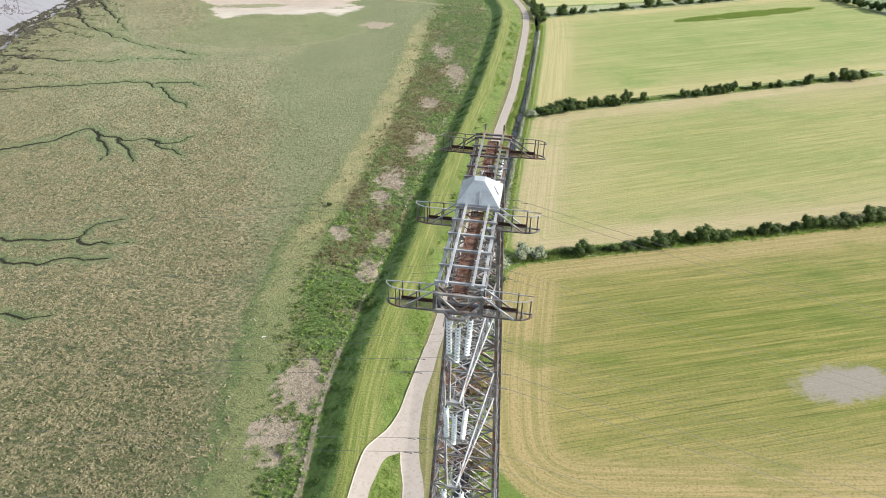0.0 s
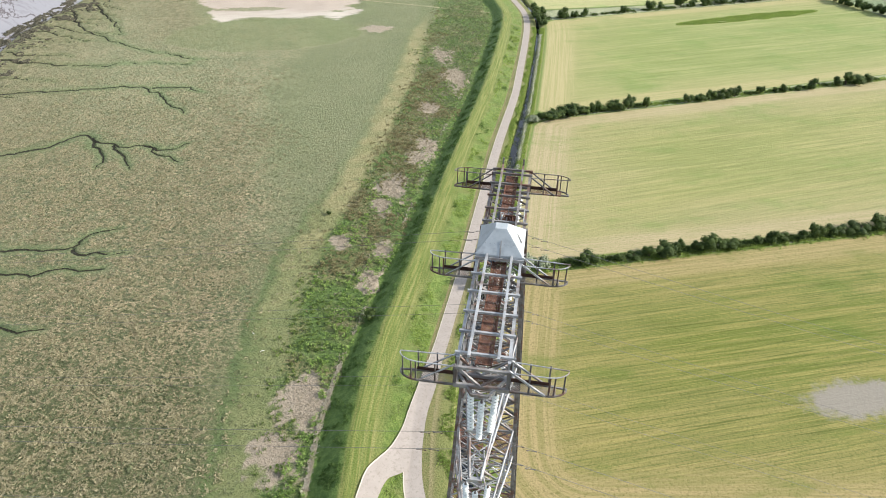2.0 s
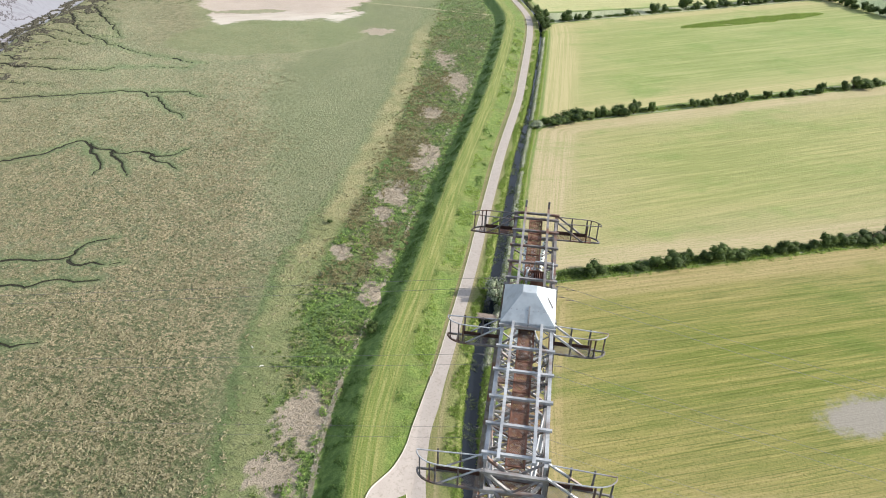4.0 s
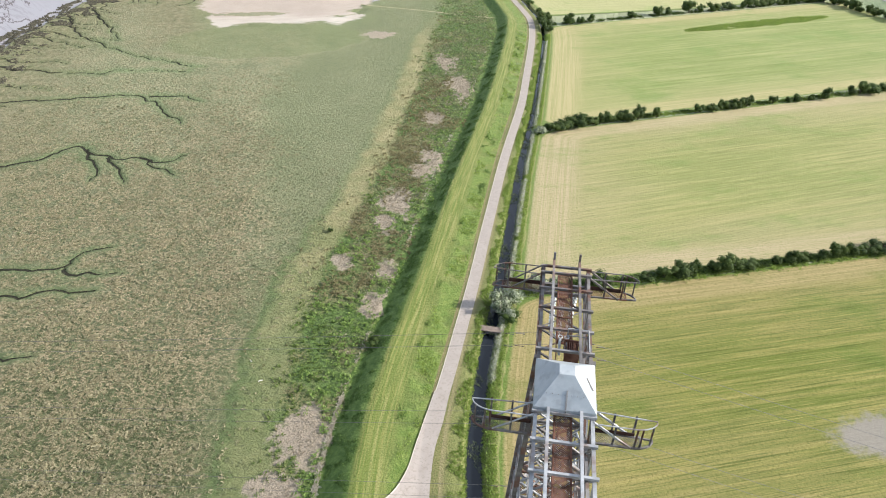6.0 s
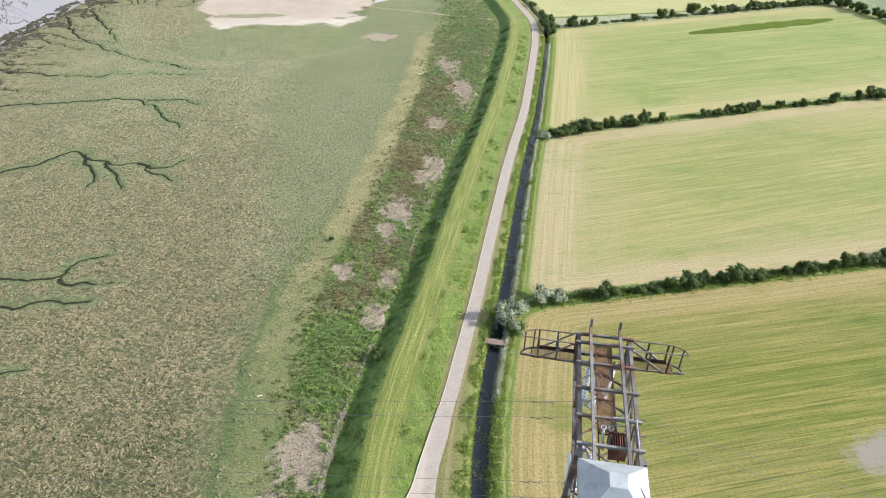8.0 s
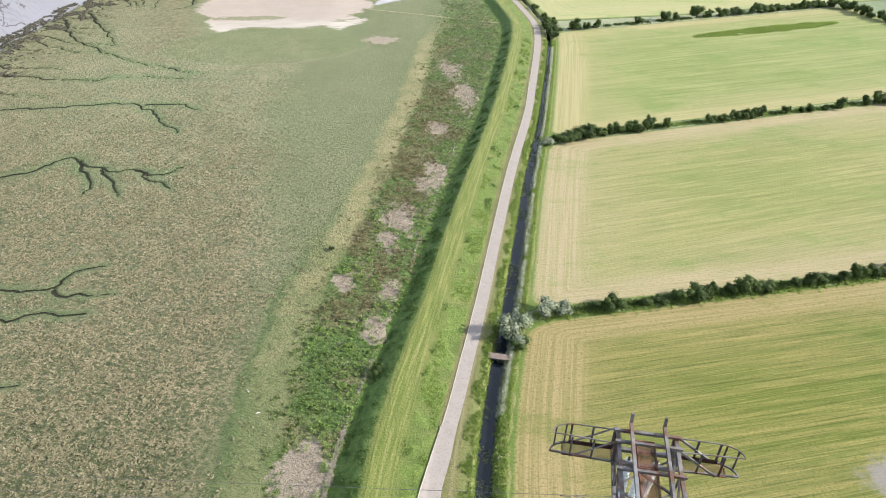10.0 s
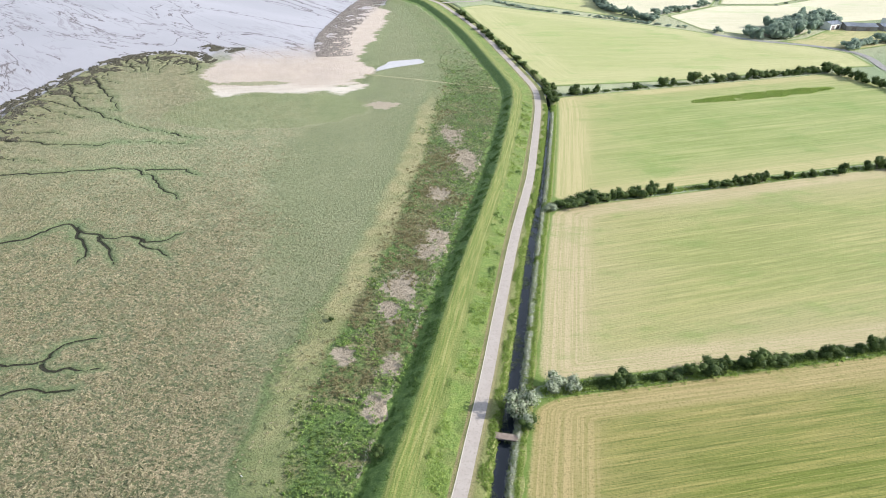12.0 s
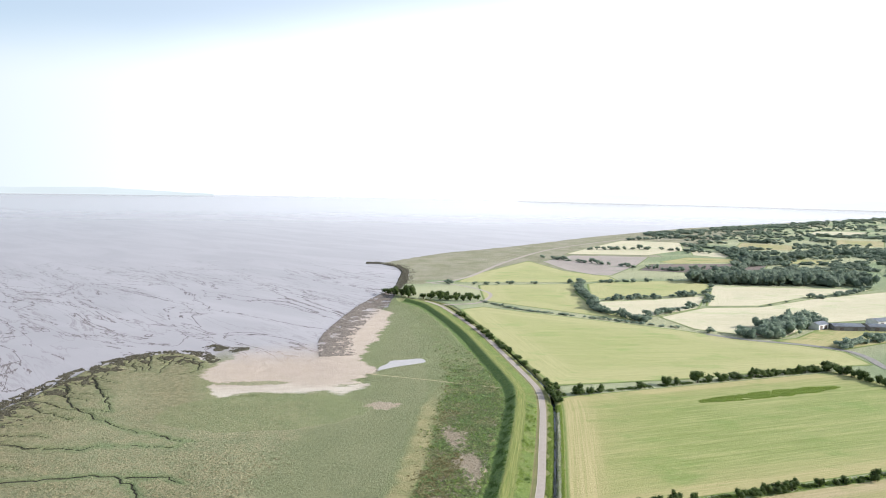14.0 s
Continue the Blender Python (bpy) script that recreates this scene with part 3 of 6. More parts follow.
def beam(bm, p, q, w, h=None, up=(0, 0, 1)):
    """A bar of rectangular section from p to q."""
    p, q = Vector(p), Vector(q)
    d = (q - p).normalized()
    u = Vector(up)
    if abs(d.dot(u)) > 0.95:
        u = Vector((1, 0, 0))
    s = d.cross(u).normalized()
    t = s.cross(d)
    h = h or w
    v = [bm.verts.new(e + s * (a * w / 2) + t * (b * h / 2)) for e in (p, q) for a, b in ((-1, -1), (1, -1), (1, 1), (-1, 1))]
    for f in ((0, 1, 2, 3), (7, 6, 5, 4), (0, 4, 5, 1), (1, 5, 6, 2), (2, 6, 7, 3), (3, 7, 4, 0)):
        bm.faces.new([v[k] for k in f])


def angle_bar(bm, p, q, w, up=(0, 0, 1)):
    """An L-section bar: two thin legs at a right angle."""
    p, q = Vector(p), Vector(q)
    d = (q - p).normalized()
    u = Vector(up)
    if abs(d.dot(u)) > 0.95:
        u = Vector((1, 0, 0))
    s = d.cross(u).normalized()
    t = s.cross(d)
    k = w * 0.14
    beam(bm, p + s * (w / 2), q + s * (w / 2), k, w, t)
    beam(bm, p + t * (w / 2 - k / 2) + s * k, q + t * (w / 2 - k / 2) + s * k, w, k, t)


def tube(bm, pts, r, sides=6):
    """A round bar along a line of points."""
    pts = [Vector(p) for p in pts]
    rings = []
    for i, p in enumerate(pts):
        d = (pts[min(i + 1, len(pts) - 1)] - pts[max(i - 1, 0)]).normalized()
        u = Vector((0, 0, 1)) if abs(d.z) < 0.9 else Vector((1, 0, 0))
        s = d.cross(u).normalized()
        t = s.cross(d)
        rings.append([bm.verts.new(p + (s * math.cos(k * 2 * math.pi / sides) + t * math.sin(k * 2 * math.pi / sides)) * r) for k in range(sides)])
    for a, b in zip(rings, rings[1:]):
        for k in range(sides):
            bm.faces.new((a[k], a[(k + 1) % sides], b[(k + 1) % sides], b[k]))
    bm.faces.new(rings[0][::-1])
    bm.faces.new(rings[-1])


def lathe(bm, axis, profile, sides=12):
    """A turned body about a vertical axis through axis: (radius, z) rows."""
    x, y, z = axis
    rings = [[bm.verts.new((x + r * math.cos(k * 2 * math.pi / sides), y + r * math.sin(k * 2 * math.pi / sides), z + h)) for k in range(sides)] for r, h in profile]
    for a, b in zip(rings, rings[1:]):
        for k in range(sides):
            bm.faces.new((a[k], a[(k + 1) % sides], b[(k + 1) % sides], b[k]))
    bm.faces.new(rings[0][::-1])
    bm.faces.new(rings[-1])


def smooth_line(points, step):
    """Catmull-Rom through the points, cut into even steps."""
    P = [np.array(p, float) for p in points]
    P = [2 * P[0] - P[1]] + P + [2 * P[-1] - P[-2]]
    out = []
    for i in range(1, len(P) - 2):
        for k in np.linspace(0, 1, 24, endpoint=False):
            a, b, c, d = P[i - 1:i + 3]
            out.append(0.5 * (2 * b + (c - a) * k + (2 * a - 5 * b + 4 * c - d) * k ** 2 + (3 * b - a - 3 * c + d) * k ** 3))
    out.append(P[-2])
    out = np.array(out)
    s = np.concatenate([[0], np.cumsum(np.hypot(*np.diff(out[:, :2], axis=0).T))])
    at = np.linspace(0, s[-1], max(2, int(s[-1] / step)))
    return np.stack([np.interp(at, s, out[:, k]) for k in range(out.shape[1])], -1), at


def to_line(X, Y, line):
    """Distance of each point from a polyline, signed: positive to its right."""
    best = np.full(X.shape, 1e9)
    sign = np.ones(X.shape)
    along = np.zeros(X.shape)
    run = 0.0
    for a, b in zip(line, line[1:]):
        d = b[:2] - a[:2]
        ln = math.hypot(*d)
        k = np.clip(((X - a[0]) * d[0] + (Y - a[1]) * d[1]) / ln ** 2, 0, 1)
        px, py = X - a[0] - k * d[0], Y - a[1] - k * d[1]
        dist = np.hypot(px, py)
        new_best = dist < best
        best = np.where(new_best, dist, best)
        sign = np.where(new_best, np.sign(d[1] * px - d[0] * py), sign)
        along = np.where(new_best, run + k * ln, along)
        run += ln
    return best * np.where(sign == 0, 1, sign), along


def inside(X, Y, poly):
    """Signed distance to a closed polygon, positive inside."""
    ring = np.array(list(poly) + [poly[0]], float)
    d = np.abs(to_line(X, Y, ring)[0])
    within = np.zeros(X.shape, bool)
    for (x0, y0), (x1, y1) in zip(ring, ring[1:]):
        if y0 != y1:
            within ^= ((Y < y0) != (Y < y1)) & (X < x0 + (Y - y0) / (y1 - y0) * (x1 - x0))
    return np.where(within, d, -d)


# ---- the lie of the land ----
CENTRE = [(-60, -250), (-40, -130), (-25, -55), (-17, -12), (-11, 18), (-4, 40.5), (3.6, 55.5), (8.6, 69.5), (12.3, 87.4), (18.2, 106.2), (31.6, 141), (51.5, 196.3), (68, 238), (77.7, 264.8), (90, 300), (98, 325),
          (102.8, 347), (103.6, 372), (103.6, 414), (103.3, 458), (101, 502), (96.6, 545), (91, 580), (78.5, 608)]
TRACK_LINE, TRACK_AT = smooth_line(CENTRE, 2.0)
LEAD = float(TRACK_AT[np.argmin(np.abs(TRACK_LINE[:, 1] - 69.5))]) - 61.6      # length of the line behind the camera
SHORE = np.array([(-150, -2000), (-142, 100), (-139, 250), (-139, 345), (-134, 363), (-130, 381), (-125, 403), (-116, 420), (-104, 432), (-91, 438), (-77, 434), (-66, 416), (-61, 400), (-60, 385), (-50, 352),
                  (-22, 350), (6, 352), (20, 368), (24, 399), (20, 435), (36, 507), (54, 605), (68, 665), (84, 732), (93, 800), (88, 850), (66, 880), (165, 1003),
                  (296, 1106), (559, 1354), (886, 1621), (1244, 1841), (2400, 2500), (4900, 3900)], float)
SAND = [(-64, 404), (-58, 374), (-50, 352), (-36, 357), (-20, 350), (-2, 354), (8, 350), (18, 361), (13, 374), (25, 386), (24, 400), (19, 412), (24, 440), (42, 507), (52, 560), (30, 580), (12, 545), (-4, 500), (-28, 474), (-50, 442)]
CREEKS = [
    [(-160, 262), (-124, 267), (-110, 269), (-94, 269), (-82, 270), (-71, 268), (-67, 263), (-63, 259), (-58, 249), (-52, 241)],
    [(-150, 205), (-120, 211), (-101, 216), (-92, 220), (-89, 222), (-84, 227), (-78, 223), (-71, 218), (-62, 216), (-56, 210), (-48, 204)],
    [(-80, 224), (-76, 216), (-73, 209), (-74, 203)],
    [(-71, 218), (-66, 208), (-63, 200)],
    [(-62, 216), (-52, 213), (-46, 216)],
    [(-120, 163), (-88, 161.5), (-79, 159), (-68, 158.6), (-66, 164), (-58, 166)],
    [(-68, 158.6), (-67, 155.5), (-53, 155.2)],
    [(-120, 152), (-84, 150.5), (-74, 148.2), (-69, 149.6), (-58, 149.2)],
    [(-110, 131), (-77, 129.3), (-71, 126.3), (-65, 127.6)],
    [(-130, 388), (-119, 362), (-114, 349), (-103, 337), (-91, 323), (-81, 315), (-70, 308), (-62, 303)],
    [(-116, 388), (-110, 375), (-103, 360), (-96, 345), (-93, 338)],
    [(-142, 311), (-122, 303), (-108, 298), (-93, 296), (-80, 296), (-67, 295.4), (-57, 293)],
    [(-67, 267), (-61, 268), (-53, 266), (-47, 261.5)],
    [(-66, 305), (-58, 300), (-50, 297)],
]


def wander(points, amount, step, seed):
    """A wandering line through the points."""
    line, at = smooth_line(points, step)
    return np.array([(x + amount * noise.noise((x * 0.17, y * 0.17, seed)) + amount * 0.4 * noise.noise((x * 0.7, y * 0.7, seed)),
                      y + amount * noise.noise((x * 0.17, y * 0.17, seed + 9)) + amount * 0.4 * noise.noise((x * 0.7, y * 0.7, seed + 9))) for x, y in line])


CREEK_LINES = [wander(c, 2.2, 1.6, 3.0 + i) for i, c in enumerate(CREEKS)]
# short gullies cut back from the broken shore
rg = random.Random(8)
for k in range(26):
    f = k / 25
    sx_, sy_ = np.interp(f, [0, 0.35, 0.55, 0.8, 1], [-139, -137, -125, -100, -68]), np.interp(f, [0, 0.35, 0.55, 0.8, 1], [270, 355, 403, 434, 418])
    ln_ = rg.uniform(14, 46)
    dx_, dy_ = np.interp(f, [0, 0.4, 0.6, 1], [0.95, 0.9, 0.5, 0.1]), np.interp(f, [0, 0.4, 0.6, 1], [-0.25, -0.5, -0.85, -1.0])
    CREEK_LINES.append(wander([(sx_ - 3 * dx_, sy_ - 3 * dy_), (sx_ + ln_ * 0.35 * dx_ + rg.uniform(-3, 3), sy_ + ln_ * 0.35 * dy_), (sx_ + ln_ * 0.7 * dx_ + rg.uniform(-5, 5), sy_ + ln_ * 0.7 * dy_), (sx_ + ln_ * dx_ + rg.uniform(-6, 6), sy_ + ln_ * dy_)], 3.0, 1.6, 40.0 + k))
PROFILE = np.array([(-19.5, -0.05), (-18.3, 0.04), (-17.9, 0.12), (-14.9, 1.70), (-14.0, 2.08), (-13.2, 2.28), (-12.2, 2.30), (-9.0, 1.65), (-5.0, 0.92), (-2.6, 0.6), (-1.9, 0.5),
                    (1.9, 0.48), (3.4, 0.42), (4.4, 0.25), (5.0, -0.8), (5.3, -1.5), (7.7, -1.5), (8.1, -0.8), (8.8, 0.1), (9.8, 0.25), (10.8, 0.12), (11.6, -0.1)])


def lie(off):
    return np.interp(off, PROFILE[:, 0], PROFILE[:, 1])


def sway(y):
    """How far the ditch stands off its usual line by the fork of the track."""
    return np.interp(y, [60, 82, 95, 114, 140], [1.6, 1.4, 1.0, 0.35, 0.0])


def pinch(y):
    """How far the ditch's field side closes in, farther along."""
    return np.interp(y, [150, 205, 245, 300], [0.0, 0.3, 1.4, 1.6])


def shift(o, y):
    """How far a line at the offset o from the track's middle strays from it at y: the bank draws in, the ditch swings and narrows."""
    foot = np.interp(y, [95, 130, 159, 172, 203, 245, 300], [0.0, 0.7, 1.5, 2.4, 3.2, 2.5, 2.2])
    crest = np.interp(y, [95, 159, 172, 203, 272], [0.0, 0.2, 0.5, 1.5, 1.5])
    at_foot = np.interp(o, [-19.4, -17.9, -13.2], [0.0, 1.0, 0.0])
    at_crest = np.interp(o, [-17.9, -13.2, -6.0], [0.0, 1.0, 0.0])
    return foot * at_foot + crest * at_crest + sway(y) * np.clip((o - 2.2) / 2.0, 0, 1) - pinch(y) * np.clip((o - 5.0) / 1.5, 0, 1)


def spread(parts):
    """Grid lines from (start, end, step) stretches."""
    out = np.concatenate([np.arange(a, b, s) for a, b, s in parts])
    return np.append(out, parts[-1][1])


gx = spread([(-4800, -1200, 600), (-1200, -400, 100), (-400, -180, 20), (-180, -140, 2.5), (-140, -125, 1.0), (-125, -20, 0.55), (-20, 130, 2.0), (130, 400, 15), (400, 1300, 60), (1300, 4800, 350)])
gy = spread([(-2500, -100, 300), (-100, 60, 16), (60, 115, 1.2), (115, 275, 0.55), (275, 450, 1.2), (450, 700, 4), (700, 1300, 20), (1300, 4700, 170)])
X, Y = np.meshgrid(gx, gy)
box = (np.abs(X + 20) < 260) & (Y < 700) & (Y > -255)
off = np.where(X > 40, 60.0, -200.0)
off[box] = to_line(X[box], Y[box], TRACK_LINE[::3])[0]
inland = to_line(X, Y, np.array([(78.5, 608), (100, 720), (300, 800), (700, 1200), (1300, 1780), (4800, 3800)], float))[0]
off = np.where(box, off, np.where(Y > 608, np.where(inland > 0, 60.0, -70.0), off))
shore = to_line(X, Y, SHORE)[0]
creek = np.full(X.shape, 40.0)
cbox = (X < 0) & (X > -170) & (Y > 100) & (Y < 440)
for line in CREEK_LINES:
    near = cbox & (X > line[:, 0].min() - 8) & (X < line[:, 0].max() + 8) & (Y > line[:, 1].min() - 8) & (Y < line[:, 1].max() + 8)
    d_, along_ = to_line(X[near], Y[near], line)
    creek[near] = np.minimum(creek[near], np.abs(d_) / (0.56 * min(1.0, 0.4 + along_.max() / 60.0) * (1.45 - 0.95 * np.clip(along_ / max(along_.max(), 1.0), 0, 1))))
sand = np.full(X.shape, -60.0)
sbox = (np.abs(X) < 140) & (Y > 300) & (Y < 700)
sand[sbox] = inside(X[sbox], Y[sbox], SAND)
REED_EDGE = ([40, 60, 87, 110, 146, 200, 270, 330, 420, 560], [-25, -25, -27.5, -31, -37, -35.5, -41, -46, -38, -30])
BARE = [(-9.6, 97.0, 4.0, 6.0), (-14.6, 84.5, 3.6, 5.0), (6.2, 133.0, 3.0, 4.0), (0.0, 150.8, 2.0, 3.0), (10.8, 146.2, 2.3, 3.4), (16.4, 177.3, 3.6, 7.0), (30.2, 202.7, 3.4, 6.0),
        (50.0, 290.0, 4.0, 9.0), (36.0, 234.5, 3.2, 4.5), (51.5, 262.0, 4.0, 11.0), (26, 196, 3.0, 4), (12, 168, 2.4, 4), (25, 332, 6, 4)]
edge = off - np.interp(Y, *REED_EDGE)
edge = np.where(box, edge, -60.0)
bare = np.zeros(X.shape)
for bx_, by_, rx_, ry_ in BARE:
    close = (np.abs(X - bx_) < 3 * rx_) & (np.abs(Y - by_) < 3 * ry_)
    wob = np.array([0.75 * noise.noise((x_ * 0.28, y_ * 0.2, 51)) + 0.5 * noise.noise((x_ * 0.8, y_ * 0.6, 53)) for x_, y_ in zip(X[close], Y[close])])
    bare[close] = np.maximum(bare[close], np.clip(1.4 - 0.7 * np.hypot((X[close] - bx_) / rx_, (Y[close] - by_) / ry_) - 0.8 * wob - 0.02, 0, 1))
Z = 0.5 * np.clip((shore + 3.0) / 3.4, 0, 1) + 0.5 * np.clip((shore + 1.0) / 1.2, 0, 1) - 1.0
Z = np.where(sand > -2, np.clip(-0.25 + shore * 0.02, -0.9, 0), Z)
Z -= 0.9 * np.clip(1.0 - creek / 1.1, 0, 1) * (shore > 0)
rough = (X > -139) & (X < -10) & (Y > 62) & (Y < 300) & (shore > 4) & (edge < -8)
relief = np.array([noise.noise((x_ * 0.42, y_ * 0.55, 91)) + 0.6 * noise.noise((x_ * 0.95, y_ * 1.1, 93)) for x_, y_ in zip(X[rough], Y[rough])])
Z[rough] += 0.08 * relief * np.clip((-8 - edge[rough]) / 22, 0, 1) * np.clip((300 - Y[rough]) / 60, 0, 1) * np.clip(creek[rough] / 1.5, 0, 1)
Z = np.where((off > -17.5) & (off < 10.3) & box, -2.2, Z)
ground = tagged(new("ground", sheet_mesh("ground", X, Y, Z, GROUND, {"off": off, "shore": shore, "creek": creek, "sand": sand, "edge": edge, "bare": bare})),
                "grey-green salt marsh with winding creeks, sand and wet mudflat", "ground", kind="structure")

# wet mud in the creeks' beds
for k, line in enumerate(CREEK_LINES):
    fall = np.linspace(1.0, 0.35, len(line))[:, None] * (0.62 if k < 2 else (0.48 if k < 14 else 0.36))
    cs = np.gradient(line, axis=0)
    cs = np.stack([cs[:, 1], -cs[:, 0]], -1) / np.maximum(np.hypot(*cs.T)[:, None], 1e-6)
    f = np.array([-1.0, -0.4, 0.4, 1.0])
    CX, CY = line[:, None, 0] + cs[:, None, 0] * f * fall, line[:, None, 1] + cs[:, None, 1] * f * fall
    out_ = np.clip((to_line(CX, CY, SHORE)[0] + 1.0) / 3.0, 0, 1)
    tagged(new("creek_bed", sheet_mesh("creek_bed", CX, CY, -0.10 - 0.08 * (1 - f * f)[None] - 0.75 * (1 - out_), CREEK_MUD, {"off": CX})), "dark wet mud in a winding marsh creek", "creek", kind="structure")

# ---- flood bank, ditch and track ----
side = np.gradient(TRACK_LINE, axis=0)
side = np.stack([side[:, 1], -side[:, 0]], -1) / np.hypot(*side.T)[:, None]


def strip(name, offs, lift, material, s0=0, s1=None, drop=0.0):
    o = np.array(offs, float)
    L, N, S = TRACK_LINE[s0:s1], side[s0:s1], TRACK_AT[s0:s1]
    at = o[None] + shift(o[None], L[:, 1][:, None])
    px = L[:, None, 0] + N[:, None, 0] * at
    py = L[:, None, 1] + N[:, None, 1] * at
    pz = np.broadcast_to(lie(o)[None] + lift, px.shape).copy()
    if drop:
        calm = np.clip((np.abs(o) - 2.1) / 1.0, 0, 1)[None]
        pz += calm * np.array([[drop * noise.noise((x * 0.3, y * 0.3, 5.0)) for x, y in zip(rx, ry)] for rx, ry in zip(px, py)])
    return sheet_mesh(name, px, py, pz, material, {"off": np.broadcast_to(o[None], px.shape), "sta": np.broadcast_to(S[:, None], px.shape)})


bank_offs = sorted(set(np.arange(-19.5, 11.7, 0.5).round(2)) | set(PROFILE[:, 0]))
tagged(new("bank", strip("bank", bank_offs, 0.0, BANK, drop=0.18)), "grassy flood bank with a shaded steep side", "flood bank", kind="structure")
keep_ = TRACK_LINE[:, 1] > 108
ROAD_LINE, _ = smooth_line([(-60, -250), (-40, -130), (-25, -55), (-17, -12), (-11, 18), (-4, 40.5), (3.8, 55.5), (7.6, 65), (8.7, 70.5), (8.75, 75), (9.4, 80.1), (10.5, 85), (12.2, 90.9), (14.8, 97), (17.0, 103)]
                           + [tuple(p) for p in (TRACK_LINE + side * np.interp(TRACK_LINE[:, 1], [120, 159, 172, 203, 245, 275, 320], [0.25, 0.35, 0.6, 0.9, 1.2, 0.8, 0.4])[:, None])[keep_][::6]], 1.5)


def paved(name, left, right, cuts, lift):
    """A paved strip between two edges of equally many points, laid on the bank."""
    f = np.linspace(0, 1, cuts)[None]
    RX = left[:, None, 0] * (1 - f) + right[:, None, 0] * f
    RY = left[:, None, 1] * (1 - f) + right[:, None, 1] * f
    ro = to_line(RX, RY, TRACK_LINE)[0]
    return sheet_mesh(name, RX, RY, lie(np.minimum(ro, 2.6)) + lift, TRACK, {"off": np.broadcast_to((f - 0.5) * 3.4, RX.shape)})


rside = np.gradient(ROAD_LINE, axis=0)
rside = np.stack([rside[:, 1], -rside[:, 0]], -1) / np.hypot(*rside.T)[:, None]
wide_ = np.interp(ROAD_LINE[:, 1], [60, 70, 84, 95, 110], [1.9, 1.8, 1.55, 1.5, 1.45])[:, None]
track = tagged(new("road", paved("road", ROAD_LINE - rside * wide_, ROAD_LINE + rside * wide_, 13, 0.07)), "pale worn concrete farm track beside the bank", "track", kind="structure")
water = tagged(new("water", strip("water", (4.7, 5.2, 6.6, 8.0, 8.5), 0.0, DITCH)), "still dark water in a straight ditch", "ditch", kind="structure")
for v in water.data.vertices:
    v.co.z = -0.85

# the branch that climbs the bank
left_edge, _ = smooth_line([(15.7, 104), (12.8, 97.5), (10.1, 91.3), (8.2, 86.8), (5.7, 82.9), (3.4, 80.7), (1.1, 78.3), (-0.7, 74), (-2, 70.2), (-5.0, 61), (-10.5, 47), (-20, 18), (-27, -14), (-36, -57), (-51, -132)], 0.8)
right_edge, _ = smooth_line([(17.0, 103.4), (14.4, 96.6), (12.3, 90.6), (10.6, 85.6), (9.2, 80.5), (8.0, 77.9), (6.2, 76.9), (4.9, 76.5), (3.7, 75), (2.4, 72.3), (1.1, 69.4), (-1.6, 60), (-7, 45.5), (-16.5, 16.5), (-23.5, -15), (-32.5, -58), (-47.5, -132)], 0.8)
right_edge = np.stack([np.interp(np.linspace(0, 1, len(left_edge)), np.linspace(0, 1, len(right_edge)), right_edge[:, k]) for k in (0, 1)], -1)
branch = (left_edge + right_edge) / 2
tagged(new("branch_road", paved("branch_road", left_edge, right_edge, 9, 0.24)), "pale concrete branch track climbing over the bank", "track", kind="structure")


# ---- fields ----
DITCH_EDGE = TRACK_LINE + side * (10.7 + sway(TRACK_LINE[:, 1]) - pinch(TRACK_LINE[:, 1]))[:, None]
DITCH_EDGE = DITCH_EDGE[DITCH_EDGE[:, 1] < 352]


def field(name, near_line, far_line, x_end, material, label, z=0.06, cell=2.0, bald=None, round_near=7.5):
    """Hay field between two hedge lines (y at x = 0, and slope), from the ditch to x_end."""
    (n0, nk), (f0, fk) = near_line, far_line
    s = spread([(0, 0.18, 0.008), (0.18, 1.0, 0.02)])
    t = np.linspace(0, 1, int((f0 - n0) / cell))
    S, T = np.meshgrid(s, t)
    FX = 60 + S * (x_end - 60)
    for _ in range(6):
        FY = (n0 + nk * FX) * (1 - T) + (f0 + fk * FX) * T
        left = np.interp(FY[:, 0], DITCH_EDGE[:, 1], DITCH_EDGE[:, 0])[:, None]
        FX = left + S * (x_end - left)
    FY = (n0 + nk * FX) * (1 - T) + (f0 + fk * FX) * T
    d_left = to_line(FX, FY, TRACK_LINE[::2])[0] - 10.7 - sway(FY) + pinch(FY)
    d_near, d_far = FY - (n0 + nk * FX), (f0 + fk * FX) - FY
    r = np.where(d_near < d_far, round_near, 7.5)
    d_end = np.minimum(d_near * (1.0 if round_near > 10 else 1.7), d_far * 1.7)
    corner = np.hypot(np.maximum(r - d_left, 0), np.maximum(r - d_end, 0))
    e = np.where((d_left < r) & (d_end < r), r - corner, np.minimum(d_left, d_end))
    row = np.stack([e, d_far, FX], -1)
    spot = np.zeros(FX.shape)
    if bald:
        bx, by, rx, ry = bald
        spot = np.clip(1.4 - 0.7 * np.hypot((FX - bx) / rx, (FY - by) / ry), 0, 1)
    return tagged(new(name, sheet_mesh(name, FX, FY, np.full(FX.shape, z), material, {"row": row, "bald": spot})), label, "field", kind="structure")


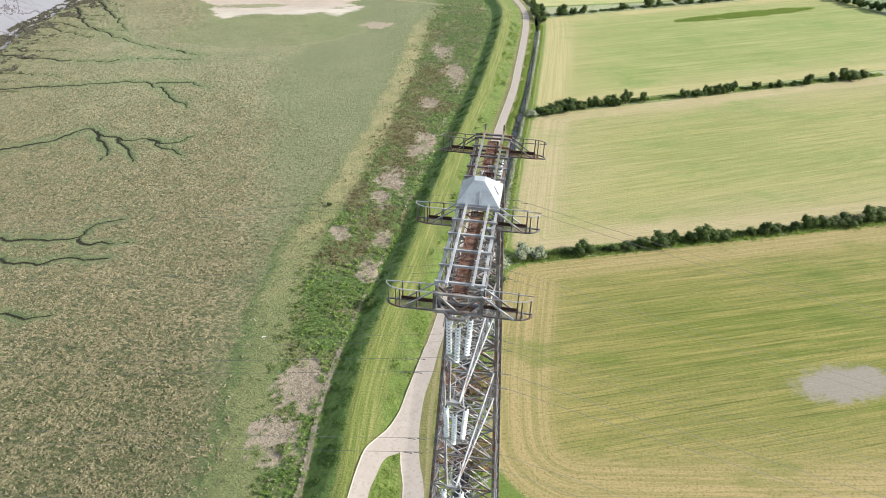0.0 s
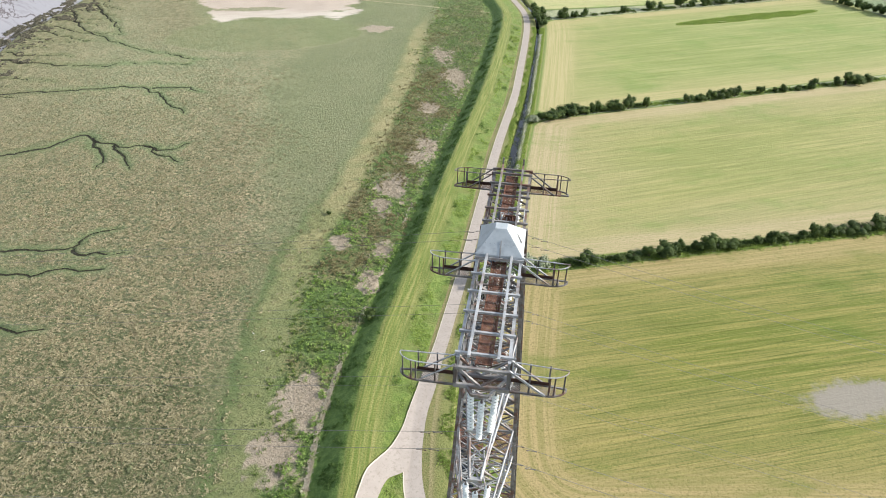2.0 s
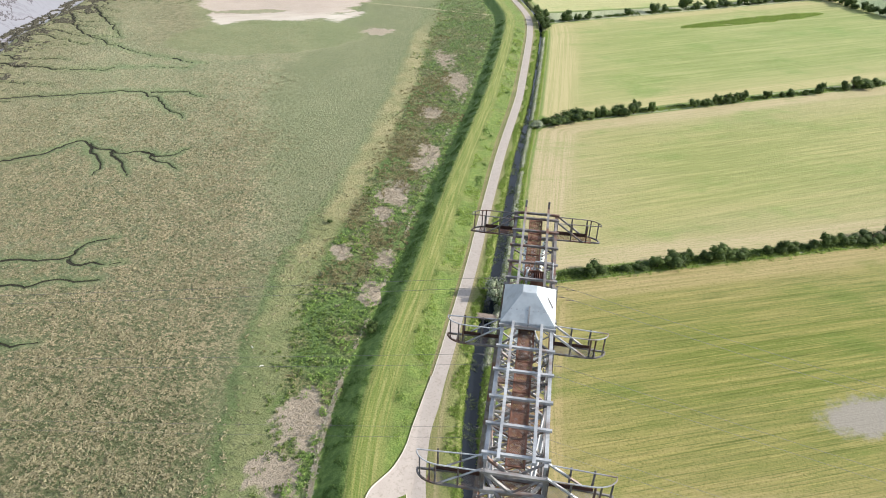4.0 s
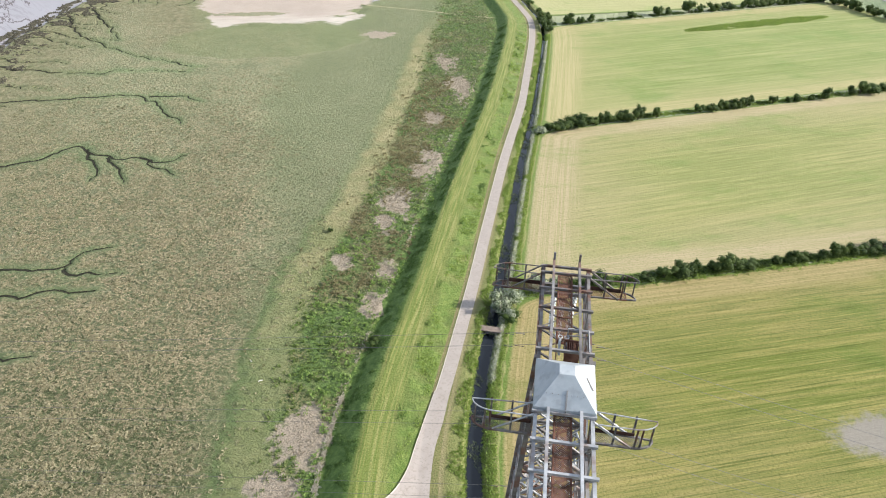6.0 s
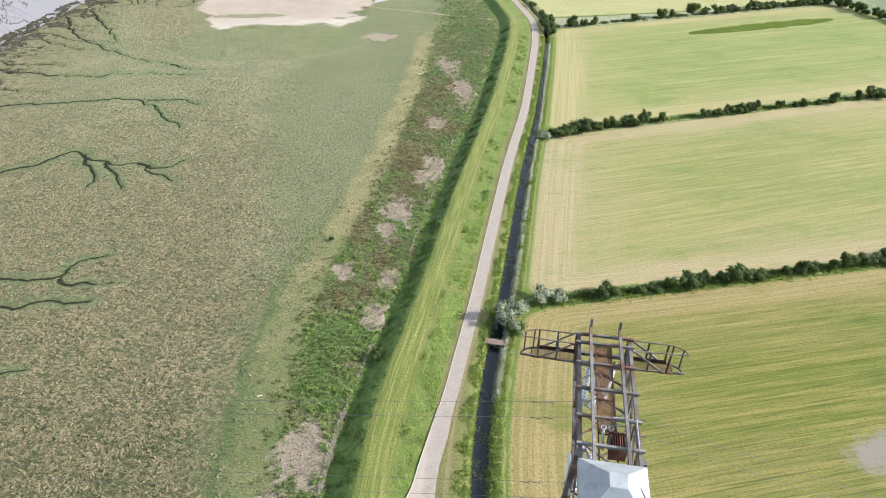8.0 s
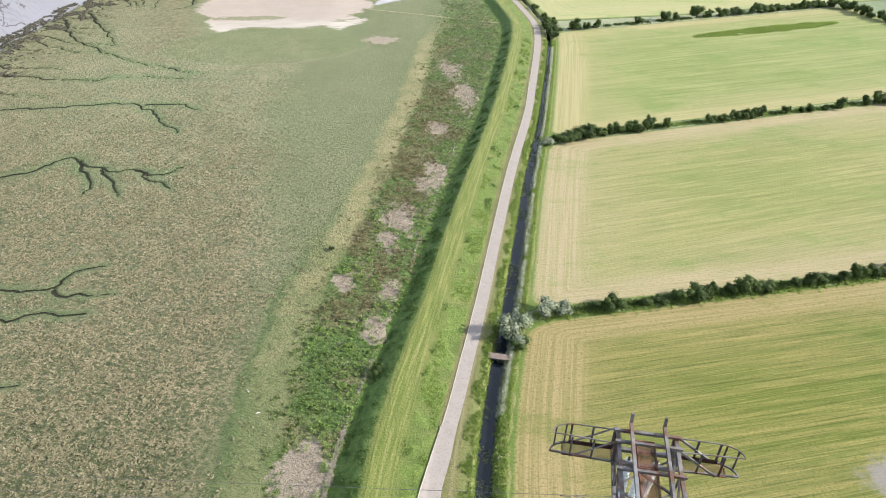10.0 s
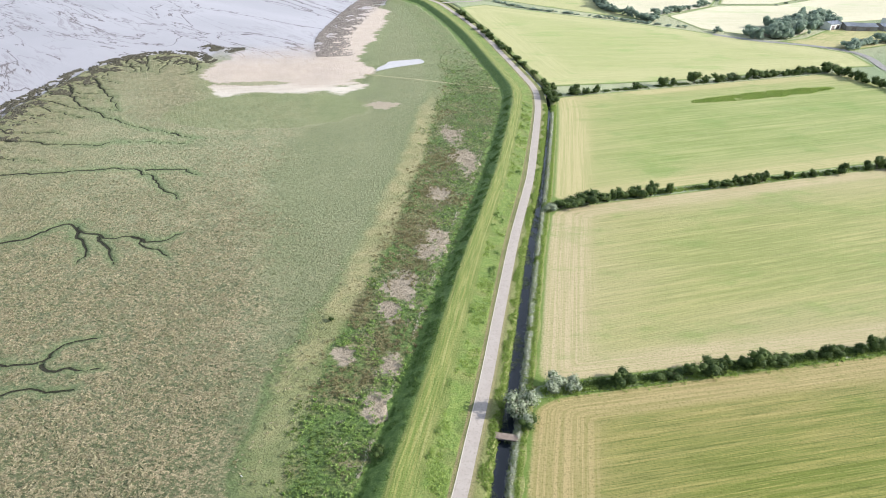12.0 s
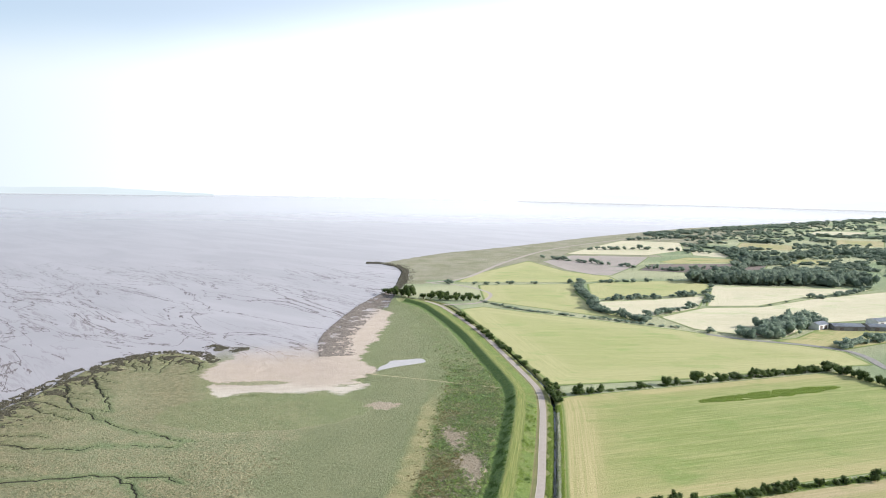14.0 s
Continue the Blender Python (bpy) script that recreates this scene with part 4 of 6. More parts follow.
field("field_south", (-245, 0.03), (61.0, -0.17), 420, HAY, "mown hay field behind the pylon", cell=6.0)
field("field_near", (65.0, -0.17), (129.2, 0.034), 420, HAY, "mown hay field with pale green and straw stripes", cell=0.8, bald=(99, 81, 8.8, 3.9), round_near=18.0)
field("field_middle", (133.6, 0.022), (208.8, 0.128), 420, HAY_PALE, "pale mown hay field between hedges")
field("field_far", (213.2, 0.128), (317.6, 0.155), 292, HAY_GREEN, "bright green hay field with a rough island")


def patch_field(name, poly, material, label, z, cell):
    """A far field: a polygon filled with a grid, cut to its outline."""
    bm = bmesh.new()
    f = bm.faces.new([bm.verts.new((x, y, z)) for x, y in poly])
    if f.normal.z < 0:
        f.normal_flip()
    bmesh.ops.triangulate(bm, faces=bm.faces[:])
    for _ in range(cell):
        bmesh.ops.subdivide_edges(bm, edges=bm.edges[:], cuts=1, use_grid_fill=True)
    me = solid(name, bm, material)
    co = np.array([v.co[:2] for v in me.vertices])
    e = inside(co[:, 0], co[:, 1], poly)
    row = np.stack([e * 0.6, co[:, 1], co[:, 0]], -1)
    me.attributes.new("row", "FLOAT_VECTOR", "POINT").data.foreach_set("vector", row.astype(np.float32).ravel())
    return tagged(new(name, me), label, "field", kind="structure")


FAR_FIELDS = [
    ([(113, 352), (190, 356), (280, 369), (318, 372), (325, 402), (308, 422), (280, 439), (250, 473), (228, 492), (184, 527), (152, 552), (128, 572), (106, 562), (107, 510), (109, 455), (110, 410)], HAY_LIGHT, "wide pale green hay field beyond the hedge"),
    ([(135, 600), (190, 545), (232, 507), (222, 560), (236, 640), (262, 696), (150, 690)], HAY_LIGHT, "green hay field by the bend"),
    ([(129, 710), (174, 784), (268, 903), (282, 797), (318, 748), (314, 721), (273, 705)], HAY_LIGHT, "straw-green field near the shore"),
    ([(238, 505), (253, 520), (312, 552), (360, 618), (292, 598), (230, 590), (226, 545)], STUBBLE, "small pale stubble field"),
    ([(235, 604), (292, 608), (358, 626), (402, 678), (420, 716), (292, 708), (268, 694)], HAY_LIGHT, "pale hay field"),
    ([(262, 474), (305, 440), (318, 446), (372, 486), (470, 500), (620, 560), (600, 640), (455, 595), (373, 556), (318, 556), (258, 520)], STUBBLE, "wide pale stubble field"),
    ([(375, 560), (452, 600), (570, 642), (398, 676), (364, 622), (324, 562)], STUBBLE, "pale stubble field by the wood"),
    ([(330, 408), (400, 430), (560, 480), (600, 540), (480, 494), (376, 480), (320, 442), (296, 436)], HAY_GREEN, "green pasture by the farm"),
    ([(284, 896), (285, 808), (303, 762), (325, 757), (403, 853), (471, 955), (356, 976)], TILTH, "brown bare field"),
    ([(352, 992), (447, 1113), (559, 1244), (659, 1202), (581, 1051), (483, 979)], STUBBLE, "pale far stubble field"),
    ([(377, 802), (425, 865), (546, 872), (588, 846), (539, 789), (438, 775)], PLOUGH, "dark ploughed field"),
    ([(451, 891), (526, 949), (591, 927), (563, 885), (466, 870)], HAY_GREEN, "far green field"),
    ([(590, 1051), (638, 999), (586, 940), (554, 981)], STUBBLE, "small far stubble field"),
    ([(788, 1210), (872, 1145), (783, 1058), (700, 1094)], HAY_PALE, "pale far field"),
    ([(1055, 1294), (1156, 1260), (1035, 1130), (967, 1173)], HAY_PALE, "pale far field"),
    ([(663, 951), (734, 907), (671, 853), (626, 892)], HAY_GREEN, "far green field"),
    ([(1229, 1562), (1374, 1539), (1265, 1437), (1116, 1439)], STUBBLE, "pale far stubble field"),
]
for poly, material, label in FAR_FIELDS:
    patch_field("far_field", poly, material, label, 0.15, 4)


# ---- plants ----
def leaf_cloud(seed, lobes, count, size, squash=1.0, loose=0.4):
    """Leaf quads over a few lobes (x, y, z, radius): uneven, with gaps."""
    rng = random.Random(seed)
    verts, faces = [], []
    total = sum(r * r for *_, r in lobes)
    for x, y, z, r in lobes:
        for _ in range(int(count * r * r / total)):
            d = Vector((rng.gauss(0, 1), rng.gauss(0, 1), rng.gauss(0.25, 0.9))).normalized()
            bumpy = 1.0 + 0.28 * noise.noise(d * 2.3 + Vector((seed, x, y)))
            c = Vector((x, y, z)) + Vector((d.x, d.y, d.z * squash)) * r * bumpy * rng.uniform(0.72, 1.05)
            if c.z < 0.05:
                c.z = rng.uniform(0.05, 0.4)
            n = (d + Vector((rng.gauss(0, loose), rng.gauss(0, loose), rng.gauss(0.15, loose)))).normalized()
            s = n.orthogonal().normalized()
            t = n.cross(s)
            a = rng.uniform(0, 6.28)
            s, t = s * math.cos(a) + t * math.sin(a), t * math.cos(a) - s * math.sin(a)
            k = size * rng.uniform(0.6, 1.3)
            i = len(verts)
            verts += [c - s * k, c - t * k * 0.6 + n * k * 0.15, c + s * k, c + t * k * 0.6 + n * k * 0.15]
            faces.append((i, i + 1, i + 2, i + 3))
    return verts, faces


def core(bm, lobes, shrink=0.72, cuts=2):
    for x, y, z, r in lobes:
        made = bmesh.ops.create_icosphere(bm, subdivisions=cuts, radius=r * shrink)["verts"]
        for v in made:
            v.co = v.co * (1 + 0.22 * noise.noise(v.co * 1.1 + Vector((x, y, z)))) + Vector((x, y, z))
            v.co.z = max(v.co.z, 0.02)


def crown_mesh(seed, width, height, count, size, material, loose=0.4, cuts=2):
    rng = random.Random(seed)
    lobes = []
    for k in range(rng.randint(6, 10)):
        r = width * rng.uniform(0.16, 0.34)
        a, d = rng.uniform(0, 6.28), width * rng.uniform(0.05, 0.46)
        lobes.append((d * math.cos(a), d * math.sin(a), rng.uniform(r * 0.8, height - r), r))
    verts, faces = leaf_cloud(seed, lobes, count, size, 1.0, loose)
    bm = bmesh.new()
    core(bm, lobes, 0.72 if cuts > 1 else 0.85, cuts)
    bm.verts.index_update()
    base = len(verts)
    verts += [v.co.copy() for v in bm.verts]
    faces += [tuple(base + v.index for v in f.verts) for f in bm.faces]
    bm.free()
    return raw("crown", verts, faces, material)


def trunk_mesh(seed, height, r):
    rng = random.Random(seed)
    bm = bmesh.new()
    for k in range(4):
        a = rng.uniform(0, 6.28)
        tube(bm, [(0, 0, -0.3), (0.1 * math.cos(a), 0.1 * math.sin(a), height * 0.25), (height * 0.22 * math.cos(a), height * 0.22 * math.sin(a), height * 0.7)], r * (1 if k == 0 else 0.6), 5)
    return solid("trunk", bm, BARK)


CROWNS = {
    "dark": [crown_mesh(10 + k, 1.0, 1.0, 620, 0.055, LEAF) for k in range(5)],
    "blossom": [crown_mesh(30 + k, 1.0, 1.0, 620, 0.05, BLOSSOM) for k in range(3)],
    "far": [crown_mesh(50 + k, 1.0, 1.0, 150, 0.10, HAZED_LEAF, 0.3, 1) for k in range(5)],
}
TRUNK = trunk_mesh(5, 1.0, 0.035)
rng = random.Random(42)


def bush(x, y, w, h, kind, label, category="bush", name="bush", group="", z=0.0):
    base = new(name)
    base.location = (x, y, z)
    base.rotation_euler = (0, 0, rng.uniform(0, 6.28))
    tagged(base, label, category, group)
    c = part("crown", rng.choice(CROWNS[kind]), None, base)
    k = rng.uniform(0.85, 1.3)
    c.scale = (w * k, w * k * rng.uniform(0.8, 1.2), h * rng.uniform(0.8, 1.25))
    t = part("trunk", TRUNK, None, base)
    t.scale = (h * 0.9, h * 0.9, h * 0.8)
    return base


DARK = "dense dark green hawthorn bush in a field hedge"
# hedge between the near and middle fields
HEDGE_NEAR = [(45.0, 133.4, 5.0, 4.2), (49.5, 132.8, 4.2, 3.4), (61, 132.6, 5.0, 4.0), (69.5, 132.6, 3.6, 2.6), (73.5, 132.9, 3.4, 2.6), (77.5, 133, 4.2, 3.4), (81.5, 133.2, 4.4, 3.8), (85.0, 133.4, 4.6, 4.0),
              (91.5, 133.8, 3.2, 3.4), (94.5, 133.9, 3.4, 4.0), (98.5, 133.9, 3.6, 2.8), (101, 134.0, 3.8, 3.0), (109, 134.4, 3.4, 3.0), (112.5, 134.6, 4.6, 3.8), (116.5, 134.6, 3.4, 2.8), (122, 135, 3.4, 3.0),
              (126, 135.2, 4.2, 3.8), (131, 135.3, 4.4, 3.8), (135, 135.5, 4.2, 3.6), (139.5, 135.7, 4.8, 4.2), (146, 136, 4.6, 4.0), (151, 136.1, 4.8, 4.2), (158, 136.4, 4.4, 4.0)]
for k, (x, y, w, h) in enumerate(HEDGE_NEAR):
    bush(x, y, w * 0.98, h * 0.98, "blossom" if k in (0, 1) else "dark", "hawthorn bush dusted with pale blossom at the hedge's end" if k in (0, 1) else DARK, group="near hedge bushes")
bush(34.9, 124.9, 5.4, 5.0, "blossom", "hawthorn bush in white blossom leaning over the ditch")
bush(35.9, 127.6, 6.6, 6.2, "blossom", "round hawthorn bush in white blossom beside the ditch")
bush(35.8, 123.4, 3.6, 3.2, "dark", "green bush hanging over the ditch bank")
HEDGE_MID = [(71, 216.8, 5.0, 4.0), (74.5, 218, 4.0, 3.0), (78.5, 219, 4.4, 3.2), (81.5, 219.8, 4.2, 3.4), (85, 221, 5.0, 4.6), (88.5, 221.3, 4.6, 4.2), (92, 222, 4.4, 4.0), (95, 222.4, 4.2, 3.8), (98.5, 222.8, 4.8, 4.2),
             (103.5, 223.2, 4.6, 4.2), (106, 223.3, 3.0, 2.8), (109.2, 223.6, 4.8, 4.6), (116.6, 224, 3.6, 4.0), (134.5, 226.6, 4.0, 4.2), (140, 227.2, 3.6, 2.8), (144, 228, 4.4, 3.6), (148, 228.6, 4.8, 4.2), (152, 229, 5.2, 4.6),
             (155.5, 229.4, 4.6, 4.0), (167, 230.4, 3.2, 3.0), (174, 231, 3.8, 3.2), (178, 231.4, 4.4, 3.8), (184, 232, 3.2, 2.6), (190.5, 232.6, 5.4, 5.0), (203.5, 234.4, 5.0, 4.4), (208, 235, 5.4, 5.0), (213, 235.6, 5.2, 4.6), (219, 236.4, 5.0, 4.6)]
for k, (x, y, w, h) in enumerate(HEDGE_MID):
    bush(x, y, w * 0.98, h * 0.98, "blossom" if k == 0 else "dark", "hawthorn bush in pale blossom by the ditch" if k == 0 else DARK, group="middle hedge bushes")


def row_of_bushes(line, gap, lo, hi, label, group, kind="dark", skip=0.15, jitter=0.8):
    pts, _ = smooth_line(line, gap)
    for x, y in pts:
        if rng.random() > skip:
            w = rng.uniform(lo, hi)
            bush(x + rng.uniform(-jitter, jitter), y + rng.uniform(-jitter, jitter), w, w * rng.uniform(0.7, 1.0), kind, label, group=group)


row_of_bushes([(120, 337.5), (134, 340)], 4.5, 4, 6, DARK, "far hedge bushes", skip=0.1)
row_of_bushes([(148, 342.5), (158, 344.5)], 4.5, 4, 6, DARK, "far hedge bushes", skip=0.1)
row_of_bushes([(166, 346), (186, 349.5)], 5, 4, 6, DARK, "far hedge bushes", skip=0.2)
row_of_bushes([(191, 350), (226, 356.5)], 6, 4, 6.5, DARK, "far hedge bushes", skip=0.25)
row_of_bushes([(230, 357), (279, 364)], 4.2, 4, 6, DARK, "far hedge bushes", skip=0.05)
row_of_bushes([(280, 363), (286, 353), (290, 335), (300, 318)], 4.0, 4.5, 6.5, DARK, "far hedge bushes", skip=0.0)
row_of_bushes([(106.5, 327), (107.5, 340), (112, 347)], 3.6, 4, 6, DARK, "ditch corner bushes", skip=0.0)
row_of_bushes([(111, 350), (110, 377), (109, 416), (106.5, 458), (104, 502), (99.5, 545)], 4.4, 2.6, 4.6, DARK, "ditch hedge bushes", skip=0.3)


def tufts(name, count, place, height, spread_r, blades, material, seed):
    """One mesh of many small tufts of upright blades, where place() lets them stand."""
    r = random.Random(seed)
    verts, faces = [], []
    made = 0
    tries = 0
    while made < count and tries < count * 6:
        tries += 1
        spot = place(r)
        if not spot:
            continue
        made += 1
        x, y, z, k = spot
        for _ in range(blades):
            a = r.uniform(0, 6.28)
            bx, by = x + r.uniform(-1, 1) * spread_r * k, y + r.uniform(-1, 1) * spread_r * k
            hgt = height * k * r.uniform(0.6, 1.2)
            wd = spread_r * k * r.uniform(0.5, 0.9)
            lx, ly = r.gauss(0.25, 0.8) * hgt, r.gauss(0, 0.8) * hgt
            i = len(verts)
            ca, sa = math.cos(a) * wd, math.sin(a) * wd
            verts += [(bx - ca, by - sa, z - 0.05), (bx + ca, by + sa, z - 0.05), (bx + lx + ca * 0.35, by + ly + sa * 0.35, z + hgt), (bx + lx - ca * 0.35, by + ly - sa * 0.35, z + hgt * 0.92)]
            faces.append((i, i + 1, i + 2, i + 3))
    return raw(name, verts, faces, material)


def stuff(name, mesh, label, category):
    return tagged(new(name, mesh), label, category, kind="stuff")


def on_bank(lo, hi, s_lo, s_hi, keep=None, gain=1.0):
    """Spots between two offsets from the track's middle."""
    def place(r):
        s = r.uniform(s_lo, s_hi) + LEAD
        i = min(int(s / 2.0), len(TRACK_LINE) - 1)
        o = r.uniform(lo, hi)
        x, y = TRACK_LINE[i] + side[i] * (o + float(shift(o, TRACK_LINE[i][1]))) + (TRACK_LINE[min(i + 1, len(TRACK_LINE) - 1)] - TRACK_LINE[i]) * (s / 2.0 - i)
        if keep and not keep(x, y, o, r):
            return None
        return x, y, (float(lie(o)) if o > -19 else 0.0), gain * r.uniform(0.7, 1.3)
    return place


def bare_here(x, y):
    return any(((x - a) / rx) ** 2 + ((y - b) / ry) ** 2 < 0.6 + 1.3 * noise.noise((x * 0.3, y * 0.25, 2)) for a, b, rx, ry in BARE)


def reed_left(y):
    return float(np.interp(y, *REED_EDGE))


def dead_patch(x, y, o, r):
    edge_at = reed_left(y) + 4.0 * noise.noise((x * 0.12, y * 0.12, 4)) + 3.0 * noise.noise((x * 0.5, y * 0.5, 14))
    if o < edge_at - 4 or r.random() > ((o - edge_at + 4) / 9) ** 1.4:
        return False
    return bare_here(x, y) or noise.noise((x * 0.25, y * 0.25, 8)) > 0.30


def clear_of_branch(x, y):
    return min((x - bx) ** 2 + (y - by) ** 2 for bx, by in branch[::3]) > 6.5


def scatter(count, x0, x1, y0, y1, seed):
    r = np.random.default_rng(seed)
    return np.stack([r.uniform(x0, x1, count), r.uniform(y0, y1, count)], -1), r


# tan tussocks over the open marsh, thinning towards the bank and away
P, r0 = scatter(72000, -112, 2, 62, 285, 21)
po = to_line(P[:, 0], P[:, 1], TRACK_LINE[::3])[0] - np.interp(P[:, 1], *REED_EDGE)
lean = po + 0.36 * np.clip(P[:, 1] - 150, 0, 110)
drift = np.array([noise.noise((x * 0.03, y * 0.03, 5)) * 17 for x, y in P])
gaps = np.array([0.6 * noise.noise((x * 0.16, y * 0.2, 25)) + noise.noise((x * 0.52, y * 0.62, 27)) for x, y in P])
chance = np.clip((-7 - lean - drift) / 15, 0, 1) * np.clip((300 - P[:, 1]) / 130, 0, 1) * np.clip(0.58 + 2.0 * gaps, 0.04, 1)
wet_ = np.full(len(P), 9.0)
for line in CREEK_LINES[:14]:
    wet_ = np.minimum(wet_, np.abs(to_line(P[:, 0], P[:, 1], line[::2])[0]))
open_ = np.clip((-3 - po) / 4, 0, 1) * np.clip((230 - P[:, 1]) / 60, 0, 1) * 0.2
on = (r0.uniform(0, 1, len(P)) < np.maximum(chance, open_)) & (wet_ > 2.2)
small = (chance < open_)[on]
P, big = P[on], r0.uniform(0.28, 0.72, int(on.sum())) * np.where(small, 0.5, 1.0)
dry_ = gaps[on] * 1.2 + r0.uniform(-0.5, 0.5, len(P)) > np.where(small, 0.25, -0.10)
for pick, mat_, label in ((dry_, TUSSOCK, "tan tussocks of dry marsh grass"), (~dry_, TUSSOCK_GREEN, "grey-green tussocks of marsh grass")):
    stuff("tussocks", leafy("tussocks", np.column_stack([P[pick], np.full(pick.sum(), -0.02), big[pick], big[pick] * 0.5]), 8, 0.23, mat_, 31 + int(pick[0]), 0.08), label, "marsh grass")

# reeds, nettles and dock below the bank, in clumps with dark gaps
P, r0 = scatter(60000, -45, 95, 62, 440, 22)
po = to_line(P[:, 0], P[:, 1], TRACK_LINE[::3])[0]
edge_ = np.interp(P[:, 1], *REED_EDGE)
ragged = np.array([4.0 * noise.noise((x * 0.12, y * 0.12, 4)) + 3.0 * noise.noise((x * 0.5, y * 0.5, 14)) for x, y in P])
inner = (po - edge_ - ragged)
holes = np.array([noise.noise((x * 0.55, y * 0.45, 17)) + 0.5 * noise.noise((x * 0.2, y * 0.16, 19)) for x, y in P])
bared = np.array([bare_here(x, y) for x, y in P])
thick = (po < -18.9 + 0.9 * shift(-17.9, P[:, 1])) & (po > -60) & (r0.uniform(0, 1, len(P)) < np.clip((inner + 3) / 6, 0, 1)) & (holes > -0.42 + 0.9 * np.clip((P[:, 1] - 320) / 110, 0, 1)) & ~bared
P, po, inner, holes = P[thick], po[thick], inner[thick], holes[thick]
rust_ = np.array([noise.noise((x * 0.07, y * 0.055, 6)) for x, y in P]) + np.interp(P[:, 1], [62, 118, 140, 215, 260, 330], [-1.2, -0.9, 0.12, 0.12, -0.15, -0.9]) - (po + 27) * 0.035
lime_ = np.array([noise.noise((x * 0.1, y * 0.08, 66)) for x, y in P]) - inner * 0.09 + np.interp(P[:, 1], [62, 150, 200], [0.42, 0.35, -0.2])
grey_ = np.interp(P[:, 1], [130, 190, 300], [0.0, 0.6, 0.9])
dice = r0.uniform(0, 1, len(P))
size_ = np.clip(0.55 + 0.5 * holes + r0.uniform(-0.18, 0.3, len(P)), 0.3, 1.2)
russet, limes = rust_ > 0.05, (rust_ <= 0.05) & (lime_ > 0.12)
greys = ~russet & ~limes & (dice < grey_)
greens = ~russet & ~limes & ~greys
for pick, mat_, tall_, label in ((greens, REED, 0.85, "thick green reeds and nettles below the bank"), (limes, LIME, 0.45, "bright yellow-green plants on the reed bed's edge"),
                                 (greys, GREY_REED, 0.65, "grey-green reeds on the far reed bed"), (russet, RUSSET, 0.6, "brownish sedge and dock on the marsh's edge")):
    stuff("reeds", leafy("reeds", np.column_stack([P[pick], np.zeros(pick.sum()), size_[pick] * 0.66, size_[pick] * tall_]), 12, 0.19, mat_, 41), label, "reeds")
stuff("dead_reeds", tufts("dead_reeds", 9000, on_bank(-44, -19.8, 24, 320, dead_patch), 0.14, 0.13, 3, DEAD_REED, 3), "flattened pale dead reed patches", "dead reeds")
P, r0 = scatter(2600, -45, 80, 80, 330, 23)
po = to_line(P[:, 0], P[:, 1], TRACK_LINE[::3])[0]
gap_ = np.interp(P[:, 1], *REED_EDGE) - po
clot = np.array([noise.noise((x * 0.3, y * 0.25, 73)) for x, y in P])
on = (gap_ > -3) & (gap_ < 13) & (r0.uniform(0, 1, len(P)) > gap_ / 13) & (clot > 0.12)
stuff("fringe_plants", leafy("fringe_plants", np.column_stack([P[on], np.zeros(on.sum()), r0.uniform(0.25, 0.6, on.sum()), r0.uniform(0.2, 0.45, on.sum())]), 12, 0.17, RUSSET, 43), "scattered low plants on the marsh beside the reeds", "marsh plants")
for x, y, turn, long_ in ((-18.4, 112.6, 20, 0.9), (-20.6, 118.5, -35, 0.5)):
    bm = bmesh.new()
    tube(bm, [(-long_ / 2, 0, 0.1), (-long_ * 0.1, 0.06, 0.2), (long_ / 2, -0.05, 0.12)], 0.08, 7)
    ob = new("driftwood", solid("driftwood", bm, WHITE))
    ob.matrix_world = pose(x, y, 0, 0, 0, turn)
    tagged(ob, "bleached log of driftwood lying on the marsh", "driftwood")
bush(5.0, 120.2, 2.2, 1.8, "dark", "small dark bush at the foot of the bank")
bush(-2.7, 165.2, 1.2, 0.9, "dark", "small dark bush on the open marsh")
stuff("strand_line", tufts("strand_line", 4000, on_bank(-19.6, -19.15, 40, 300, lambda x, y, o, r: y < 106 or noise.noise((x * 0.1, y * 0.1, 21)) > 0.05 and r.random() < 0.08), 0.25, 0.15, 4, DRIFT, 14), "pale line of dry drift reed at the bank's foot", "drift reed")
def line_spots(lo, hi, s_lo, s_hi, count, seed, keep, r_lo, r_hi, tall):
    """Clump spots between two offsets from the track's middle."""
    place, r, out = on_bank(lo, hi, s_lo, s_hi, keep), random.Random(seed), []
    for _ in range(count):
        spot = place(r)
        if spot:
            k = r.uniform(r_lo, r_hi)
            out.append((spot[0], spot[1], spot[2] - 0.05, k, k * tall * r.uniform(0.7, 1.3)))
    return out


def lusher(x, y, o, r):
    return noise.noise((x * 0.16, y * 0.10, 1)) + 0.6 * noise.noise((x * 0.6, y * 0.4, 3)) > 0.12 and (y > 95 or clear_of_branch(x, y))


stuff("slope_grass", leafy("slope_grass", line_spots(-18.2, -13.2, 24, 340, 13000, 15, lambda x, y, o, r: noise.noise((x * 0.3, y * 0.3, 61)) > 0.02, 0.2, 0.42, 0.4), 8, 0.15, SLOPE, 49, 0.2), "tussocky shade-darkened grass on the bank's steep side", "grass")
stuff("dock_clumps", leafy("dock_clumps", line_spots(-7.4, -2.6, 24, 330, 2600, 41, lambda x, y, o, r: noise.noise((x * 0.3, y * 0.14, 91)) > 0.33 and (y > 95 or clear_of_branch(x, y)), 0.3, 0.6, 1.1), 14, 0.15, SLOPE, 56, 0.3), "dark clumps of dock and nettle on the bank", "dock")
stuff("rank_grass", leafy("rank_grass", line_spots(-7.2, -2.4, 24, 330, 9000, 4, lusher, 0.18, 0.45, 0.8), 10, 0.12, GRASS, 44, 0.1), "rank tufts of bright green grass on the bank", "grass")
